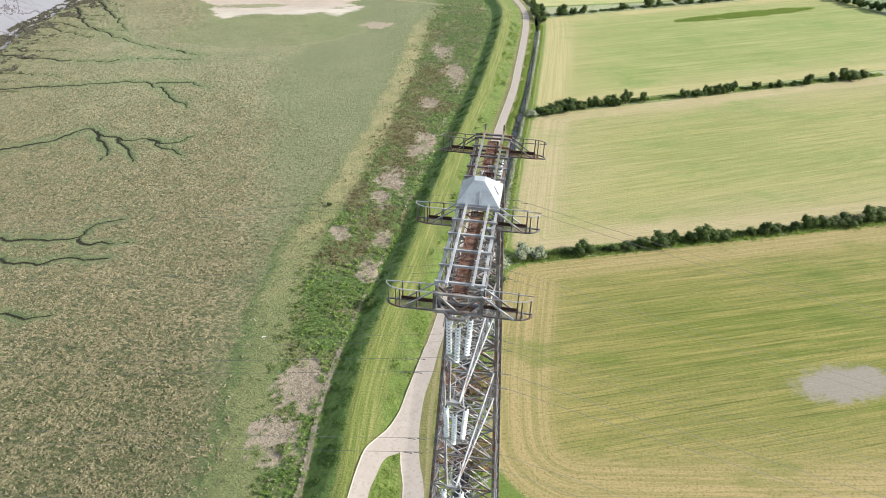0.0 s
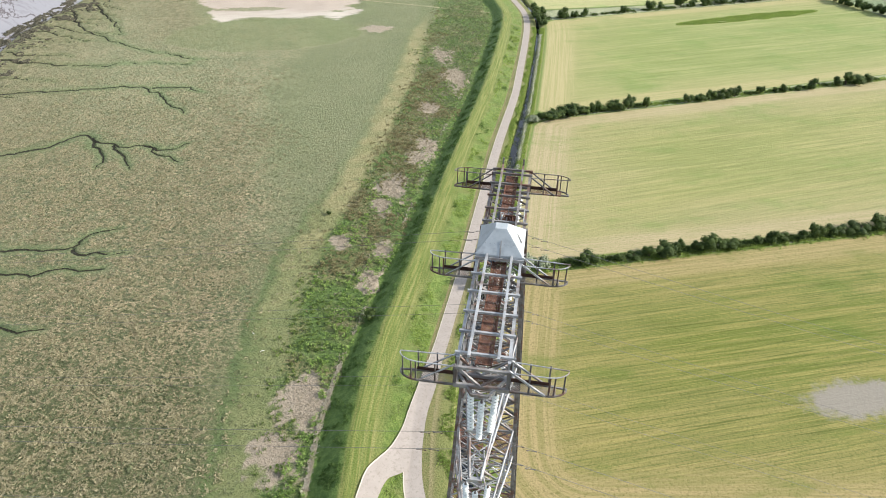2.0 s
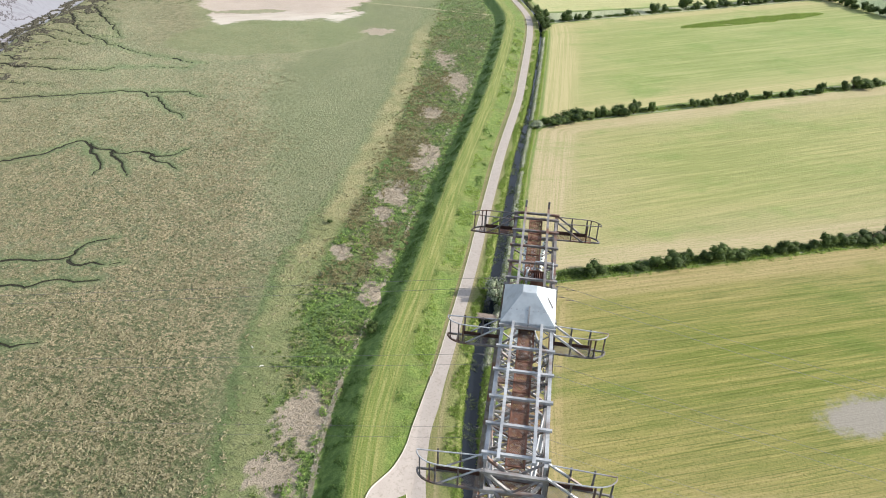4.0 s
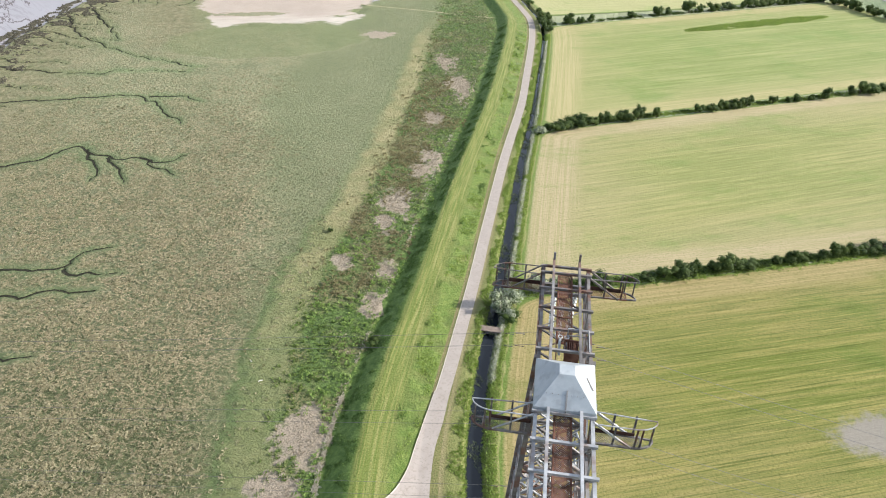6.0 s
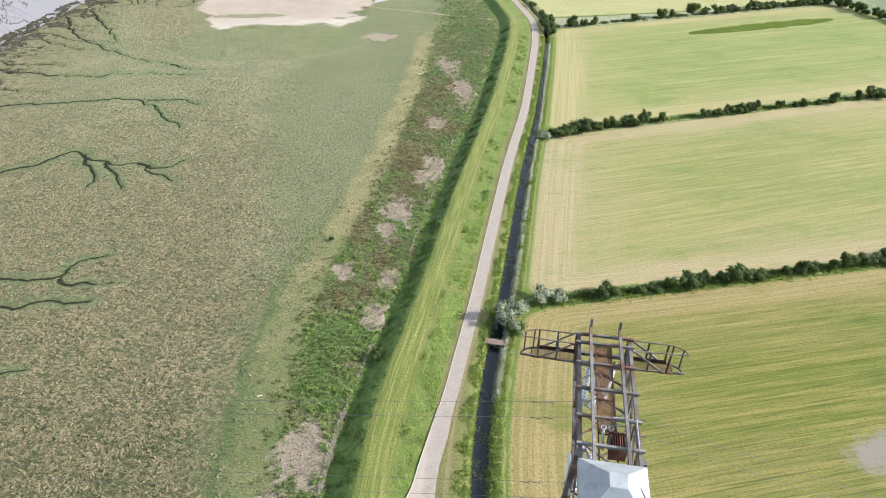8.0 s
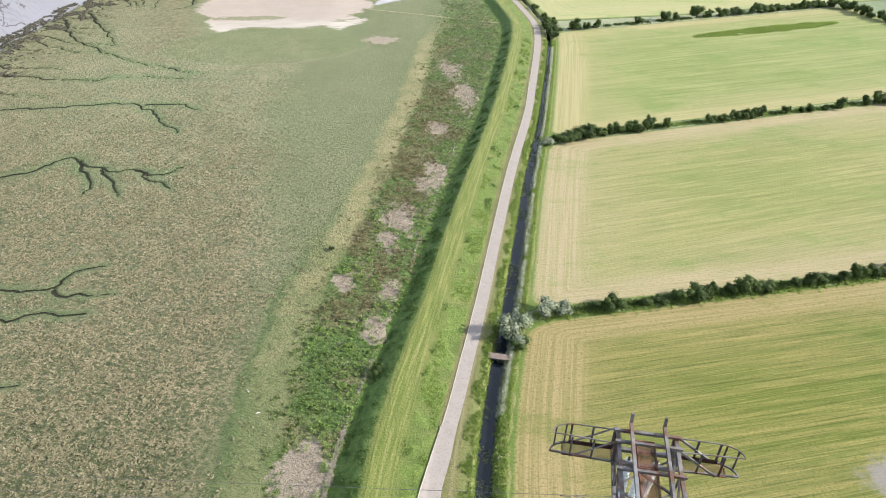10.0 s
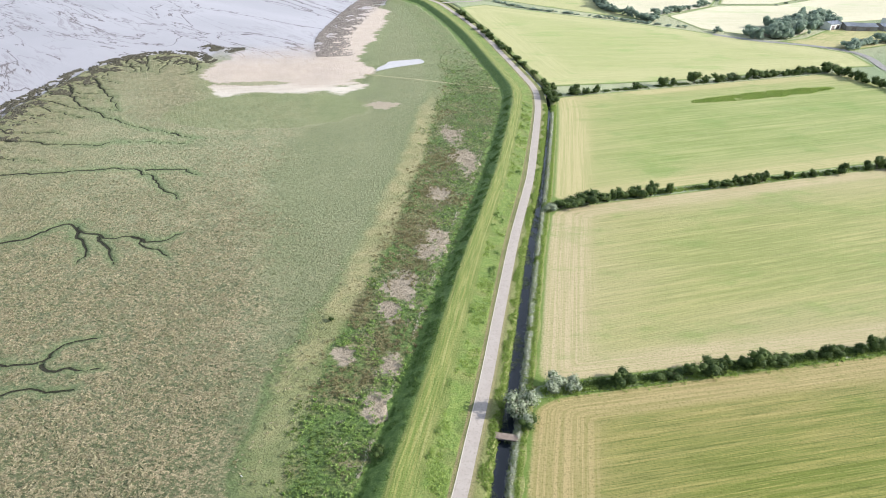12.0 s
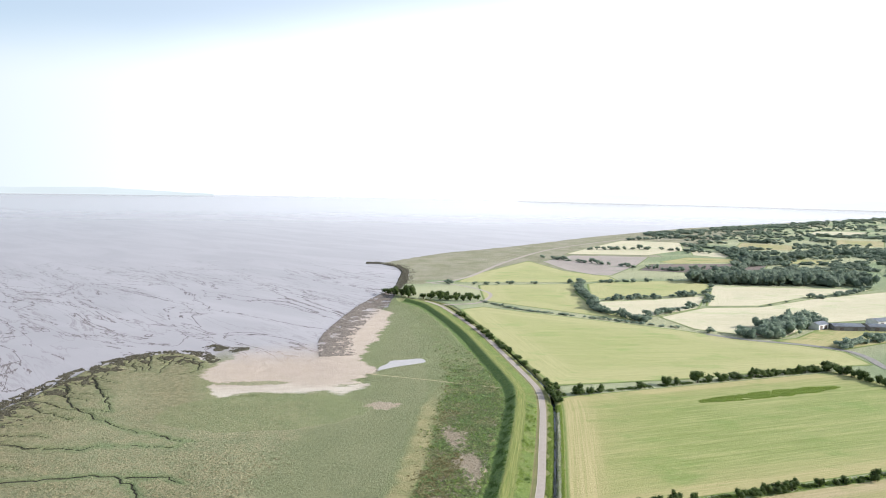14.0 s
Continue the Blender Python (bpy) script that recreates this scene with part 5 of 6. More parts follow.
stuff("ditch_grass", leafy("ditch_grass", line_spots(2.8, 5.5, 24, 330, 11000, 5, lambda x, y, o, r: noise.noise((x * 0.25, y * 0.2, 15)) + (o - 3.3) * 0.5 > 0.0, 0.22, 0.5, 0.6), 10, 0.14, GRASS, 45), "long grass along the ditch's edge", "grass")
stuff("ditch_scrub", leafy("ditch_scrub", line_spots(7.2, 10.4, 24, 330, 9000, 6, lambda x, y, o, r: o > 7.9 or y > 135 and noise.noise((x * 0.2, y * 0.1, 18)) > -0.1, 0.25, 0.55, 0.7), 10, 0.16, GRASS, 46), "rough green scrub on the ditch's field side", "scrub")
stuff("cow_parsley", leafy("cow_parsley", line_spots(7.5, 9.2, 40, 320, 6000, 7, lambda x, y, o, r: noise.noise((x * 0.12, y * 0.12, 12)) > (0.1 if y < 105 else -0.5), 0.3, 0.6, 1.5), 11, 0.12, PARSLEY, 47), "pale flowering cow parsley along the ditch", "flowers")
stuff("ditch_weed", leafy("ditch_weed", [(x, y, -0.95, k, 0.22) for x, y, z, k, h in line_spots(5.0, 8.2, 75, 330, 2600, 8, lambda x, y, o, r: noise.noise((x * 0.3, y * 0.15, 13)) > (0.25 if y < 140 else 0.05), 0.3, 0.7, 1.0)], 8, 0.15, GREY_REED, 48), "clumps of water weed in the ditch", "water weed")


def hedge_spots(x0, x1, y_of, wide, count, seed, r_lo, r_hi, tall, gap=-1.0):
    r, out = random.Random(seed), []
    for _ in range(count):
        x = r.uniform(x0, x1)
        if noise.noise((x * 0.16, seed, 3)) > gap:
            k = r.uniform(r_lo, r_hi)
            out.append((x, y_of(x) + r.gauss(0, wide), 0.0, k, k * tall * r.uniform(0.7, 1.3)))
    return out


def near_line(x):
    return 131.3 + 0.031 * x


def mid_line(x):
    return 211.2 + 0.128 * x - 0.011 * max(x - 100, 0)


stuff("hedge_bottom", leafy("hedge_bottom", hedge_spots(42, 165, lambda x: near_line(x) - 0.5, 1.0, 3600, 8, 0.25, 0.55, 0.8), 10, 0.17, GRASS, 51), "rough grass along the hedge bottom", "hedge")
stuff("hedge_scrub", leafy("hedge_scrub", hedge_spots(50, 165, near_line, 0.55, 700, 9, 0.6, 1.2, 0.9, -0.2), 34, 0.17, LEAF, 52), "low dark bramble between the hedge bushes", "hedge")
stuff("hedge_bottom", leafy("hedge_bottom", hedge_spots(72, 230, mid_line, 0.8, 2200, 10, 0.3, 0.6, 0.8), 9, 0.18, GRASS, 53), "rough grass along a field hedge", "hedge")
stuff("hedge_scrub", leafy("hedge_scrub", hedge_spots(72, 230, mid_line, 0.5, 560, 11, 0.6, 1.1, 0.9, -0.05), 26, 0.2, LEAF, 54), "low dark bramble along a field hedge", "hedge")
stuff("hedge_scrub", leafy("hedge_scrub", hedge_spots(112, 282, lambda x: 319.5 + 0.16 * x, 0.8, 520, 12, 0.7, 1.3, 0.8, -0.1), 22, 0.25, LEAF, 55), "low dark bramble along a field hedge", "hedge")


def island(r):
    x, y = r.uniform(175, 263), r.uniform(312, 342)
    mid = 320.5 + (x - 175) * 0.165
    return (x, y, 0.05, r.uniform(0.7, 1.3)) if noise.noise((x * 0.12, y * 0.2, 81)) > -0.28 and abs(y - mid) < (4.6 + 2.5 * noise.noise((x * 0.1, 0, 83))) * (1 - ((x - 219) / 45) ** 2) ** 0.5 + 0.01 else None


stuff("rough_island", tufts("rough_island", 4500, island, 0.35, 0.22, 3, GRASS, 12), "uncut patch of tall green grass in the hay field", "grass")


# ---- the pylon ----
AX = radians(18.7)
TOWER = Matrix.Translation((7.35 + 0.1 * math.cos(AX), 28.4 - 0.1 * math.sin(AX), 0)) @ Matrix.Rotation(-AX, 4, "Z")   # local x across, y along the arms, z up
pylon = new("pylon")
pylon.matrix_world = TOWER
tagged(pylon, "tall galvanised lattice pylon with three pairs of crossarms and rusty walkways", "pylon")
TOP = 83.30
Y0, Y1 = -7.8, 6.5


def half(z):
    return 1.0 + max(0.0, 81.5 - z) * 0.049


def one(name, p, q, w, h=None, mat_=None, parent=None, label="", bar=beam):
    bm = bmesh.new()
    if bar is beam:
        beam(bm, p, q, w, h)
    else:
        angle_bar(bm, p, q, w)
    return part(name, bm, mat_ or STEEL, parent or pylon, label)


# top arm: two long beams, cross beams, edge chords, rusty walkway
for s in (-0.53, 0.53):
    one("long_beam", (s, Y0, TOP), (s, -0.5, TOP), 0.10, 0.13)
    one("long_beam", (s, -0.5, TOP), (s, Y1 + 0.25, TOP), 0.10, 0.13, OLD_STEEL if s > 0 else MID_STEEL)
for y in (-7.5, -6.35, -5.2, -3.95, -2.77, -1.6, 1.35, 2.5, 3.73, 4.95, 6.0, 6.45):
    one("cross_beam", (-1.05, y, TOP - 0.13), (1.05, y, TOP - 0.13), 0.09, 0.10, OLD_STEEL if y > 3 else (MID_STEEL if y > 1 else STEEL))
for s in (-0.92, 0.92):
    one("edge_chord", (s, Y0 + 0.1, TOP - 0.26), (s, 0.3, TOP - 0.26), 0.12, 0.12)
    one("edge_chord", (s, 0.3, TOP - 0.26), (s, Y1, TOP - 0.26), 0.12, 0.12, OLD_STEEL)
    bm = bmesh.new()
    angle_bar(bm, (s, -8.0, 82.05), (s, -1.0, 81.3), 0.12)
    part("lower_chord", bm, MID_STEEL, pylon)
    bm = bmesh.new()
    angle_bar(bm, (s, 6.5, 82.05), (s, 1.0, 81.3), 0.12)
    part("lower_chord", bm, OLD_STEEL, pylon)
    ys = [-7.5, -6.35, -5.2, -3.95, -2.77, -1.6]
    for end in (1, -1):
        for a, b in zip(ys, ys[1:]):
            za, zb = 82.05 - (a + 8) * 0.107, 82.05 - (b + 8) * 0.107
            ya, yb = (a, b) if end > 0 else (-a - 1.1, -b - 1.1)
            one("lacing_bar", (s, ya, TOP - 0.3), (s, yb, zb), 0.07, None, STEEL if end > 0 else OLD_STEEL, bar=angle_bar)
            one("lacing_post", (s, ya, TOP - 0.3), (s, ya, za), 0.07, None, STEEL if end > 0 else OLD_STEEL, bar=angle_bar)
bm = bmesh.new()
stops = [-7.5, -6.35, -5.2, -3.95, -2.77, -1.6]
for a, b in zip(stops, stops[1:]):
    za, zb = 82.05 - (a + 8) * 0.107, 82.05 - (b + 8) * 0.107
    angle_bar(bm, (-0.9, a, za), (0.9, b, zb), 0.07)
    angle_bar(bm, (0.9, a, za), (-0.9, b, zb), 0.07)
    angle_bar(bm, (-0.9, -a - 1.1, za), (0.9, -b - 1.1, zb), 0.07)
    angle_bar(bm, (0.9, -a - 1.1, za), (-0.9, -b - 1.1, zb), 0.07)
    angle_bar(bm, (-0.9, a, za), (0.9, a, za), 0.06)
tagged(part("plan_lacing", bm, OLD_STEEL, pylon), kind="stuff")


def mesh_floor(bm, x0, x1, y0, y1, z, gap=0.10, w=0.026):
    """Expanded-metal flooring: two families of slanting strips in a frame."""
    for a, b in (((x0, y0), (x1, y0)), ((x1, y0), (x1, y1)), ((x1, y1), (x0, y1)), ((x0, y1), (x0, y0))):
        beam(bm, (*a, z), (*b, z), 0.04, 0.05)
    wdt, ln = x1 - x0, y1 - y0
    k = -wdt
    while k < ln:
        for flip in (0, 1):
            a0, a1 = max(k, 0.0), min(k + wdt, ln)
            if a1 - a0 > 0.02:
                p, q = (a0 - k, a0), (a1 - k, a1)
                if flip:
                    p, q = (wdt - p[0], p[1]), (wdt - q[0], q[1])
                beam(bm, (x0 + p[0], y0 + p[1], z), (x0 + q[0], y0 + q[1], z), w, 0.012)
        k += gap


for a, b in ((-7.55, -6.0), (-6.0, -4.5), (-4.5, -3.0), (-3.0, -1.3), (2.2, 3.7), (3.7, 5.4), (5.4, 6.5)):
    bm = bmesh.new()
    mesh_floor(bm, -0.27, 0.27, a, b - 0.02, 82.75, 0.075, 0.020)
    tagged(part("walkway_panel", bm, RUST, pylon), "rusty expanded-metal walkway panel", kind="stuff")
for s in (-0.29, 0.29):
    one("walkway_edge", (s, -7.6, 82.73), (s, 6.5, 82.73), 0.04, 0.07, RUST)

# hipped sheet-metal cap over the mast head
bm = bmesh.new()
base, rim, top = [], [], []
for x, y in ((-1.02, -1.58), (1.02, -1.58), (1.02, 0.66), (-1.02, 0.66)):
    base.append(bm.verts.new((x, y, 83.02)))
    rim.append(bm.verts.new((x, y, 83.32)))
for x, y in ((-0.30, -0.92), (0.22, -0.92), (0.22, -0.45), (-0.30, -0.45)):
    top.append(bm.verts.new((x, y, 84.27)))
for lo, hi in ((base, rim), (rim, top)):
    for k in range(4):
        bm.faces.new((lo[k], lo[(k + 1) % 4], hi[(k + 1) % 4], hi[k]))
bm.faces.new(top)
bm.faces.new(base[::-1])
bmesh.ops.bevel(bm, geom=bm.edges[:], offset=0.012, segments=1, affect="EDGES")
cap = part("cap", bm, SHEET, pylon, "pale grey sheet-metal hipped cap")
bm = bmesh.new()
beam(bm, (0.02, -1.6, 83.08), (0.02, -1.6, 83.3), 0.05, 0.03)
beam(bm, (0.02, -1.58, 83.33), (0.02, -1.22, 83.86), 0.05, 0.02)
part("cap_seam", bm, MID_STEEL, cap)
for k in range(7):
    bm = bmesh.new()
    beam(bm, (-0.66 + k * 0.2, -1.31, 83.73), (-0.63 + k * 0.2, -1.31, 83.73), 0.02, 0.02)
    part("rivet", bm, MID_STEEL, cap)
bm = bmesh.new()
beam(bm, (0.66, -0.45, 83.76), (0.9, -0.75, 83.52), 0.03, 0.03)
part("cap_hook", bm, OLD_STEEL, cap)


# side platforms
def platform(y_front, y_back, s, material, far):
    """One side gallery: floor, rails, posts and stay bars; s: side."""
    root = part("platform", bmesh.new(), material, pylon, "narrow mesh-floored side platform with handrails")
    zf, zr = 82.10, 83.02
    x0, xe = 0.98, 3.02
    ends = (xe, xe - 0.3)            # back and front rail ends
    if far:
        ends = (xe - 0.3, xe)
    curve = []
    for k in range(9):
        a = k / 8 * math.pi / 2
        if far:
            curve.append((xe - 0.75 + 0.75 * math.cos(a), y_front + 0.1 + (y_back - y_front - 0.1) * math.sin(a)))
        else:
            curve.append((xe - 0.75 + 0.75 * math.cos(a), y_back - 0.1 - (y_back - y_front - 0.1) * math.sin(a)))
    path = ([(x0, y_front)] + curve + [(x0, y_back)]) if far else ([(x0, y_back)] + curve + [(x0, y_front)])
    bm = bmesh.new()
    tube(bm, [(s * x, y, zr) for x, y in path], 0.024, 6)
    part("top_rail", bm, material, root)
    bm = bmesh.new()
    for p, q in zip(path, path[1:]):
        beam(bm, (s * p[0], p[1], zf), (s * q[0], q[1], zf), 0.05, 0.07)
    part("kerb", bm, OLD_STEEL, root)
    bm = bmesh.new()
    beam(bm, (s * x0, y_back - 0.05, zf + 0.08), (s * (xe - 0.6), y_back - 0.05, zf + 0.08), 0.03, 0.18)
    part("toe_board", bm, DARK_RUST, root, "dark rusty toe board")
    bm = bmesh.new()
    if s > 0:
        mesh_floor(bm, x0, xe - 0.4, y_front + 0.03, y_back - 0.03, zf, 0.095, 0.013)
    else:
        mesh_floor(bm, -xe + 0.4, -x0, y_front + 0.03, y_back - 0.03, zf, 0.095, 0.013)
    part("floor_mesh", bm, RUST if far else OLD_STEEL, root)
    for x in (x0 + 0.02, x0 + 0.7, x0 + 1.4):
        for y in (y_front, y_back):
            bm = bmesh.new()
            angle_bar(bm, (s * x, y, zf - 0.04), (s * x, y, zr), 0.06)
            part("post", bm, OLD_STEEL if not far else material, root)
    for i in (3, 6):
        x, y = curve[i]
        bm = bmesh.new()
        angle_bar(bm, (s * x, y, zf - 0.04), (s * x, y, zr), 0.05)
        part("post", bm, OLD_STEEL if not far else material, root)
    for y in (y_front, y_back):
        bm = bmesh.new()
        angle_bar(bm, (s * 0.95, y, TOP - 0.2), (s * (xe - 0.75), y, zf), 0.07)
        part("stay_bar", bm, material, root, "slanting stay bar")
    return root


for s in (-1, 1):
    platform(-8.08, -7.52, s, STEEL, False)
    platform(-1.72, -1.18, s, STEEL, False)
    platform(6.02, 6.58, s, OLD_STEEL, True)

# frame at the near end of the top arm
bm = bmesh.new()
for y in (-8.05, -7.5):
    beam(bm, (-1.0, y, 82.1), (1.0, y, 82.1), 0.12, 0.16)
    for s in (-1, 1):
        angle_bar(bm, (s * 0.95, y, 82.1), (s * 0.93, y, TOP - 0.25), 0.12)
        angle_bar(bm, (s * 0.95, y, TOP - 0.3), (0, y, 82.1), 0.09)
beam(bm, (-0.95, -8.05, TOP - 0.32), (0.95, -8.05, TOP - 0.32), 0.10, 0.10)
beam(bm, (-0.3, -8.4, 82.05), (0.3, -8.4, 82.05), 0.10, 0.12)
for s in (-1, 1):
    beam(bm, (s * 0.3, -8.4, 82.05), (s * 0.9, -7.5, 82.1), 0.10, 0.12)
part("end_frame", bm, MID_STEEL, pylon, "braced grey steel end frame")
bm = bmesh.new()
mesh_floor(bm, -0.95, 0.95, -8.0, -7.55, 82.02, 0.09, 0.026)
part("end_floor", bm, RUST, pylon, "rusty mesh floor")
bm = bmesh.new()
for y in (6.02, 6.58):
    beam(bm, (-1.0, y, 82.1), (1.0, y, 82.1), 0.12, 0.14)
    for s in (-1, 1):
        angle_bar(bm, (s * 0.95, y, 82.1), (s * 0.93, y, TOP - 0.25), 0.12)
for s in (-1, 1):
    beam(bm, (s * 0.53, Y1 + 0.2, TOP), (s * 0.53, Y1 + 0.28, TOP + 0.38), 0.09)
part("far_end_frame", bm, OLD_STEEL, pylon)

# mast: four tapering legs with crossed lacing
LEVELS = [81.3, 79.6, 77.9, 76.2, 74.2, 72.1, 70.0, 67.6, 65.0, 62.0, 58.5, 54.5, 50, 44.5, 38, 31, 23, 14, 4, 0]
for sx in (-1, 1):
    for sy in (-1, 1):
        bm = bmesh.new()
        beam(bm, (sx * 1.0, sy * 1.0, TOP - 0.2), (sx * half(0), sy * half(0), -0.3), 0.17, 0.17)
        part("leg", bm, OLD_STEEL, pylon)
for name, f in (("front_lacing", lambda a, z: (a * half(z), -half(z), z)), ("back_lacing", lambda a, z: (a * half(z), half(z), z)),
                ("seaward_lacing", lambda a, z: (-half(z), a * half(z), z)), ("landward_lacing", lambda a, z: (half(z), a * half(z), z))):
    bm = bmesh.new()
    for z0, z1 in zip(LEVELS, LEVELS[1:]):
        angle_bar(bm, f(-1, z0), f(1, z1), 0.10)
        angle_bar(bm, f(1, z0), f(-1, z1), 0.10)
        angle_bar(bm, f(-1, z1), f(1, z1), 0.10)
    part(name, bm, OLD_STEEL if name in ("back_lacing", "landward_lacing") else MID_STEEL, pylon)
for z0, z1 in zip(LEVELS[:11], LEVELS[1:12]):
    zm = (z0 + z1) / 2
    h0, hm, h1 = half(z0), half(zm), half(z1)
    bm = bmesh.new()
    for sx, sy in ((0, -1), (0, 1), (-1, 0), (1, 0)):
        for a in (-1, 1):
            at_leg = (a * hm if not sx else sx * hm, sy * hm if sy else a * hm, zm)
            for zz, hh in ((z0, h0), (z1, h1)):
                angle_bar(bm, at_leg, (sx * hh, sy * hh, zz), 0.06)
    angle_bar(bm, (-h1, -h1, z1), (h1, h1, z1), 0.07)
    angle_bar(bm, (h1, -h1, z1), (-h1, h1, z1), 0.07)
    part("panel_bracing", bm, STEEL, pylon, "light galvanised secondary bracing of one mast panel")
bm = bmesh.new()
for k, x in enumerate((-0.25, 0.25)):
    beam(bm, (x, 1.25, 82.5), (x, half(30) + 0.2, 30), 0.05)
for k in range(150):
    z = 82.3 - k * 0.35
    y = 1.25 + (82.5 - z) * (half(30) + 0.2 - 1.25) / 52.5
    beam(bm, (-0.25, y, z), (0.25, y, z), 0.03)
part("ladder", bm, OLD_STEEL, pylon)


# lower arms: chords running out to a narrow tip
def lower_arm(zt, sy):
    root = part("crossarm", bmesh.new(), STEEL, pylon, "tapering lattice lower crossarm")
    tip = 8.0 if sy < 0 else 6.5
    h = half(zt)
    up = zt + 1.9
    # right chords take brighter steel than left: sunlight put into the colour
    for s in (-1, 1):
        bm = bmesh.new()
        tube(bm, [(s * h, sy * h, zt - 0.05), (s * (h * 0.95), sy * (h + 0.6), zt - 0.02), (s * 0.22, sy * tip, zt)], 0.055, 8)
        part("bottom_chord", bm, STEEL if s > 0 else MID_STEEL, root)
        bm = bmesh.new()
        tube(bm, [(s * half(up), sy * half(up), up), (s * 0.22, sy * tip, zt + 0.08)], 0.05, 8)
        part("top_chord", bm, STEEL if s > 0 else MID_STEEL, root)
    bm = bmesh.new()
    beam(bm, (-0.3, sy * tip, zt), (0.3, sy * tip, zt), 0.16, 0.18)
    part("tip_bar", bm, STEEL, root)
    bm = bmesh.new()
    n_ = 7
    for k in range(n_):
        a, b = k / n_, (k + 1) / n_
        def at(s, f, high):
            x0, y0, z0 = (half(up), half(up), up) if high else (h, h, zt)
            return (s * (x0 + (0.22 - x0) * f), sy * (y0 + (tip - y0) * f), z0 + (zt + (0.08 if high else 0) - z0) * f)
        for s in (-1, 1):
            angle_bar(bm, at(s, a, True), at(s, b, False), 0.06)
            angle_bar(bm, at(s, b, True), at(s, b, False), 0.05)
        angle_bar(bm, at(-1, a, False), at(1, b, False), 0.06)
        angle_bar(bm, at(1, a, False), at(-1, b, False), 0.06)
        angle_bar(bm, at(-1, b, False), at(1, b, False), 0.05)
    part("arm_lacing", bm, STEEL if sy < 0 else MID_STEEL, root)


for zt in (76.7, 70.5):
    for sy in (-1, 1):
        lower_arm(zt, sy)

# rusty landings inside the mast
for zt in (76.6, 70.4, 64.0):
    h_ = half(zt) - 0.1
    for sx in (-1, 1):
        bm = bmesh.new()
        mesh_floor(bm, 0.12 if sx > 0 else -h_, h_ if sx > 0 else -0.12, -h_, 0.35 * h_, zt - 0.1, 0.10, 0.018)
        part("landing", bm, RUST, pylon, "rusty mesh landing inside the mast")

# rusty winch box and pale rings by the cap
winch = new("winch_box")
winch.parent = pylon
bm = bmesh.new()
for k in range(7):
    beam(bm, (0.02 + k * 0.075, 1.35, 82.86), (0.02 + k * 0.075, 1.95, 82.86), 0.03, 0.5)
beam(bm, (-0.02, 1.33, 82.9), (0.52, 1.33, 82.9), 0.04, 0.55)
beam(bm, (-0.02, 1.97, 82.9), (0.52, 1.97, 82.9), 0.04, 0.55)
part("grille", bm, RUST, winch, "rusty barred box")
for x in (-0.18, 0.06):
    bm = bmesh.new()
    tube(bm, [(x + 0.08 * math.cos(k * math.pi / 6), 2.15 + 0.08 * math.sin(k * math.pi / 6), 83.12) for k in range(13)], 0.022, 6)
    part("ring", bm, STEEL, winch, "pale steel ring")
    bm = bmesh.new()
    tube(bm, [(x, 2.1, 83.1), (x - 0.02, 1.85, 82.95), (x, 1.6, 82.7)], 0.05, 6)
    part("arm", bm, SHEET, winch)
bm = bmesh.new()
for z in (82.95, 83.3):
    tube(bm, [(0.1, 2.45, z), (0.85, 2.45, z), (0.85, 1.3, z)], 0.025, 6)
for x, y in ((0.1, 2.45), (0.85, 2.45), (0.85, 1.5)):
    tube(bm, [(x, y, 82.6), (x, y, 83.3)], 0.025, 6)
part("guard_rail", bm, STEEL, winch)

# insulator strings
def disc_string(n_, pitch=0.17, r=0.128):
    bm = bmesh.new()
    rows = [(0.025, 0.1)]
    for k in range(n_):
        z = -k * pitch
        rows += [(0.045, z), (0.05, z - 0.06), (r * 0.6, z - 0.07), (r, z - 0.105), (r * 0.98, z - 0.13), (0.05, z - 0.135)]
    rows += [(0.03, -n_ * pitch), (0.025, -n_ * pitch - 0.12)]
    lathe(bm, (0, 0, 0), rows[::-1], 14)
    for f in bm.faces:
        if max(math.hypot(v.co.x, v.co.y) for v in f.verts) < 0.07:
            f.material_index = 1
    me = solid("insulator_string", bm, PORCELAIN, False)
    me.materials.append(OLD_STEEL)
    return me


STRING = disc_string(12)
PHASES = [(y, z) for z in (81.95, 76.55, 70.35) for y in (-8.05, 6.45)]
LOW = []
for y, z in PHASES:
    for dx, dy, dz in ((-0.36, 0.0, 0.0), (0.56, 0.0, 0.0), (0.06, -0.05, -0.42)):
        ob = new("insulator_string", STRING)
        ob.matrix_world = TOWER @ Matrix.Translation((dx, y + dy, z - 0.1 + dz)) @ Matrix.Rotation(0.035 * (dx / 0.36), 4, "Y")
        tagged(ob, "pale ribbed porcelain insulator string hanging from a crossarm tip", "insulator", "insulator strings")
    LOW.append((y, z - 2.75))
for y, z in LOW:
    bm = bmesh.new()
    beam(bm, (-0.42, y, z + 0.48), (0.42, y, z + 0.48), 0.05, 0.10)
    beam(bm, (-0.42, y, z + 0.48), (0, y, z + 0.05), 0.05, 0.05)
    beam(bm, (0.42, y, z + 0.48), (0, y, z + 0.05), 0.05, 0.05)
    for k in (-1, 1):
        tube(bm, [(0.3 * k + 0.2 * math.cos(a * math.pi / 6), y, z + 0.35 + 0.2 * math.sin(a * math.pi / 6)) for a in range(13)], 0.018, 6)
    ob = new("clamp_yoke", solid("clamp_yoke", bm, STEEL))
    ob.matrix_world = TOWER
    tagged(ob, "steel yoke with arcing rings under the insulators", "cable fitting", "clamp yokes")


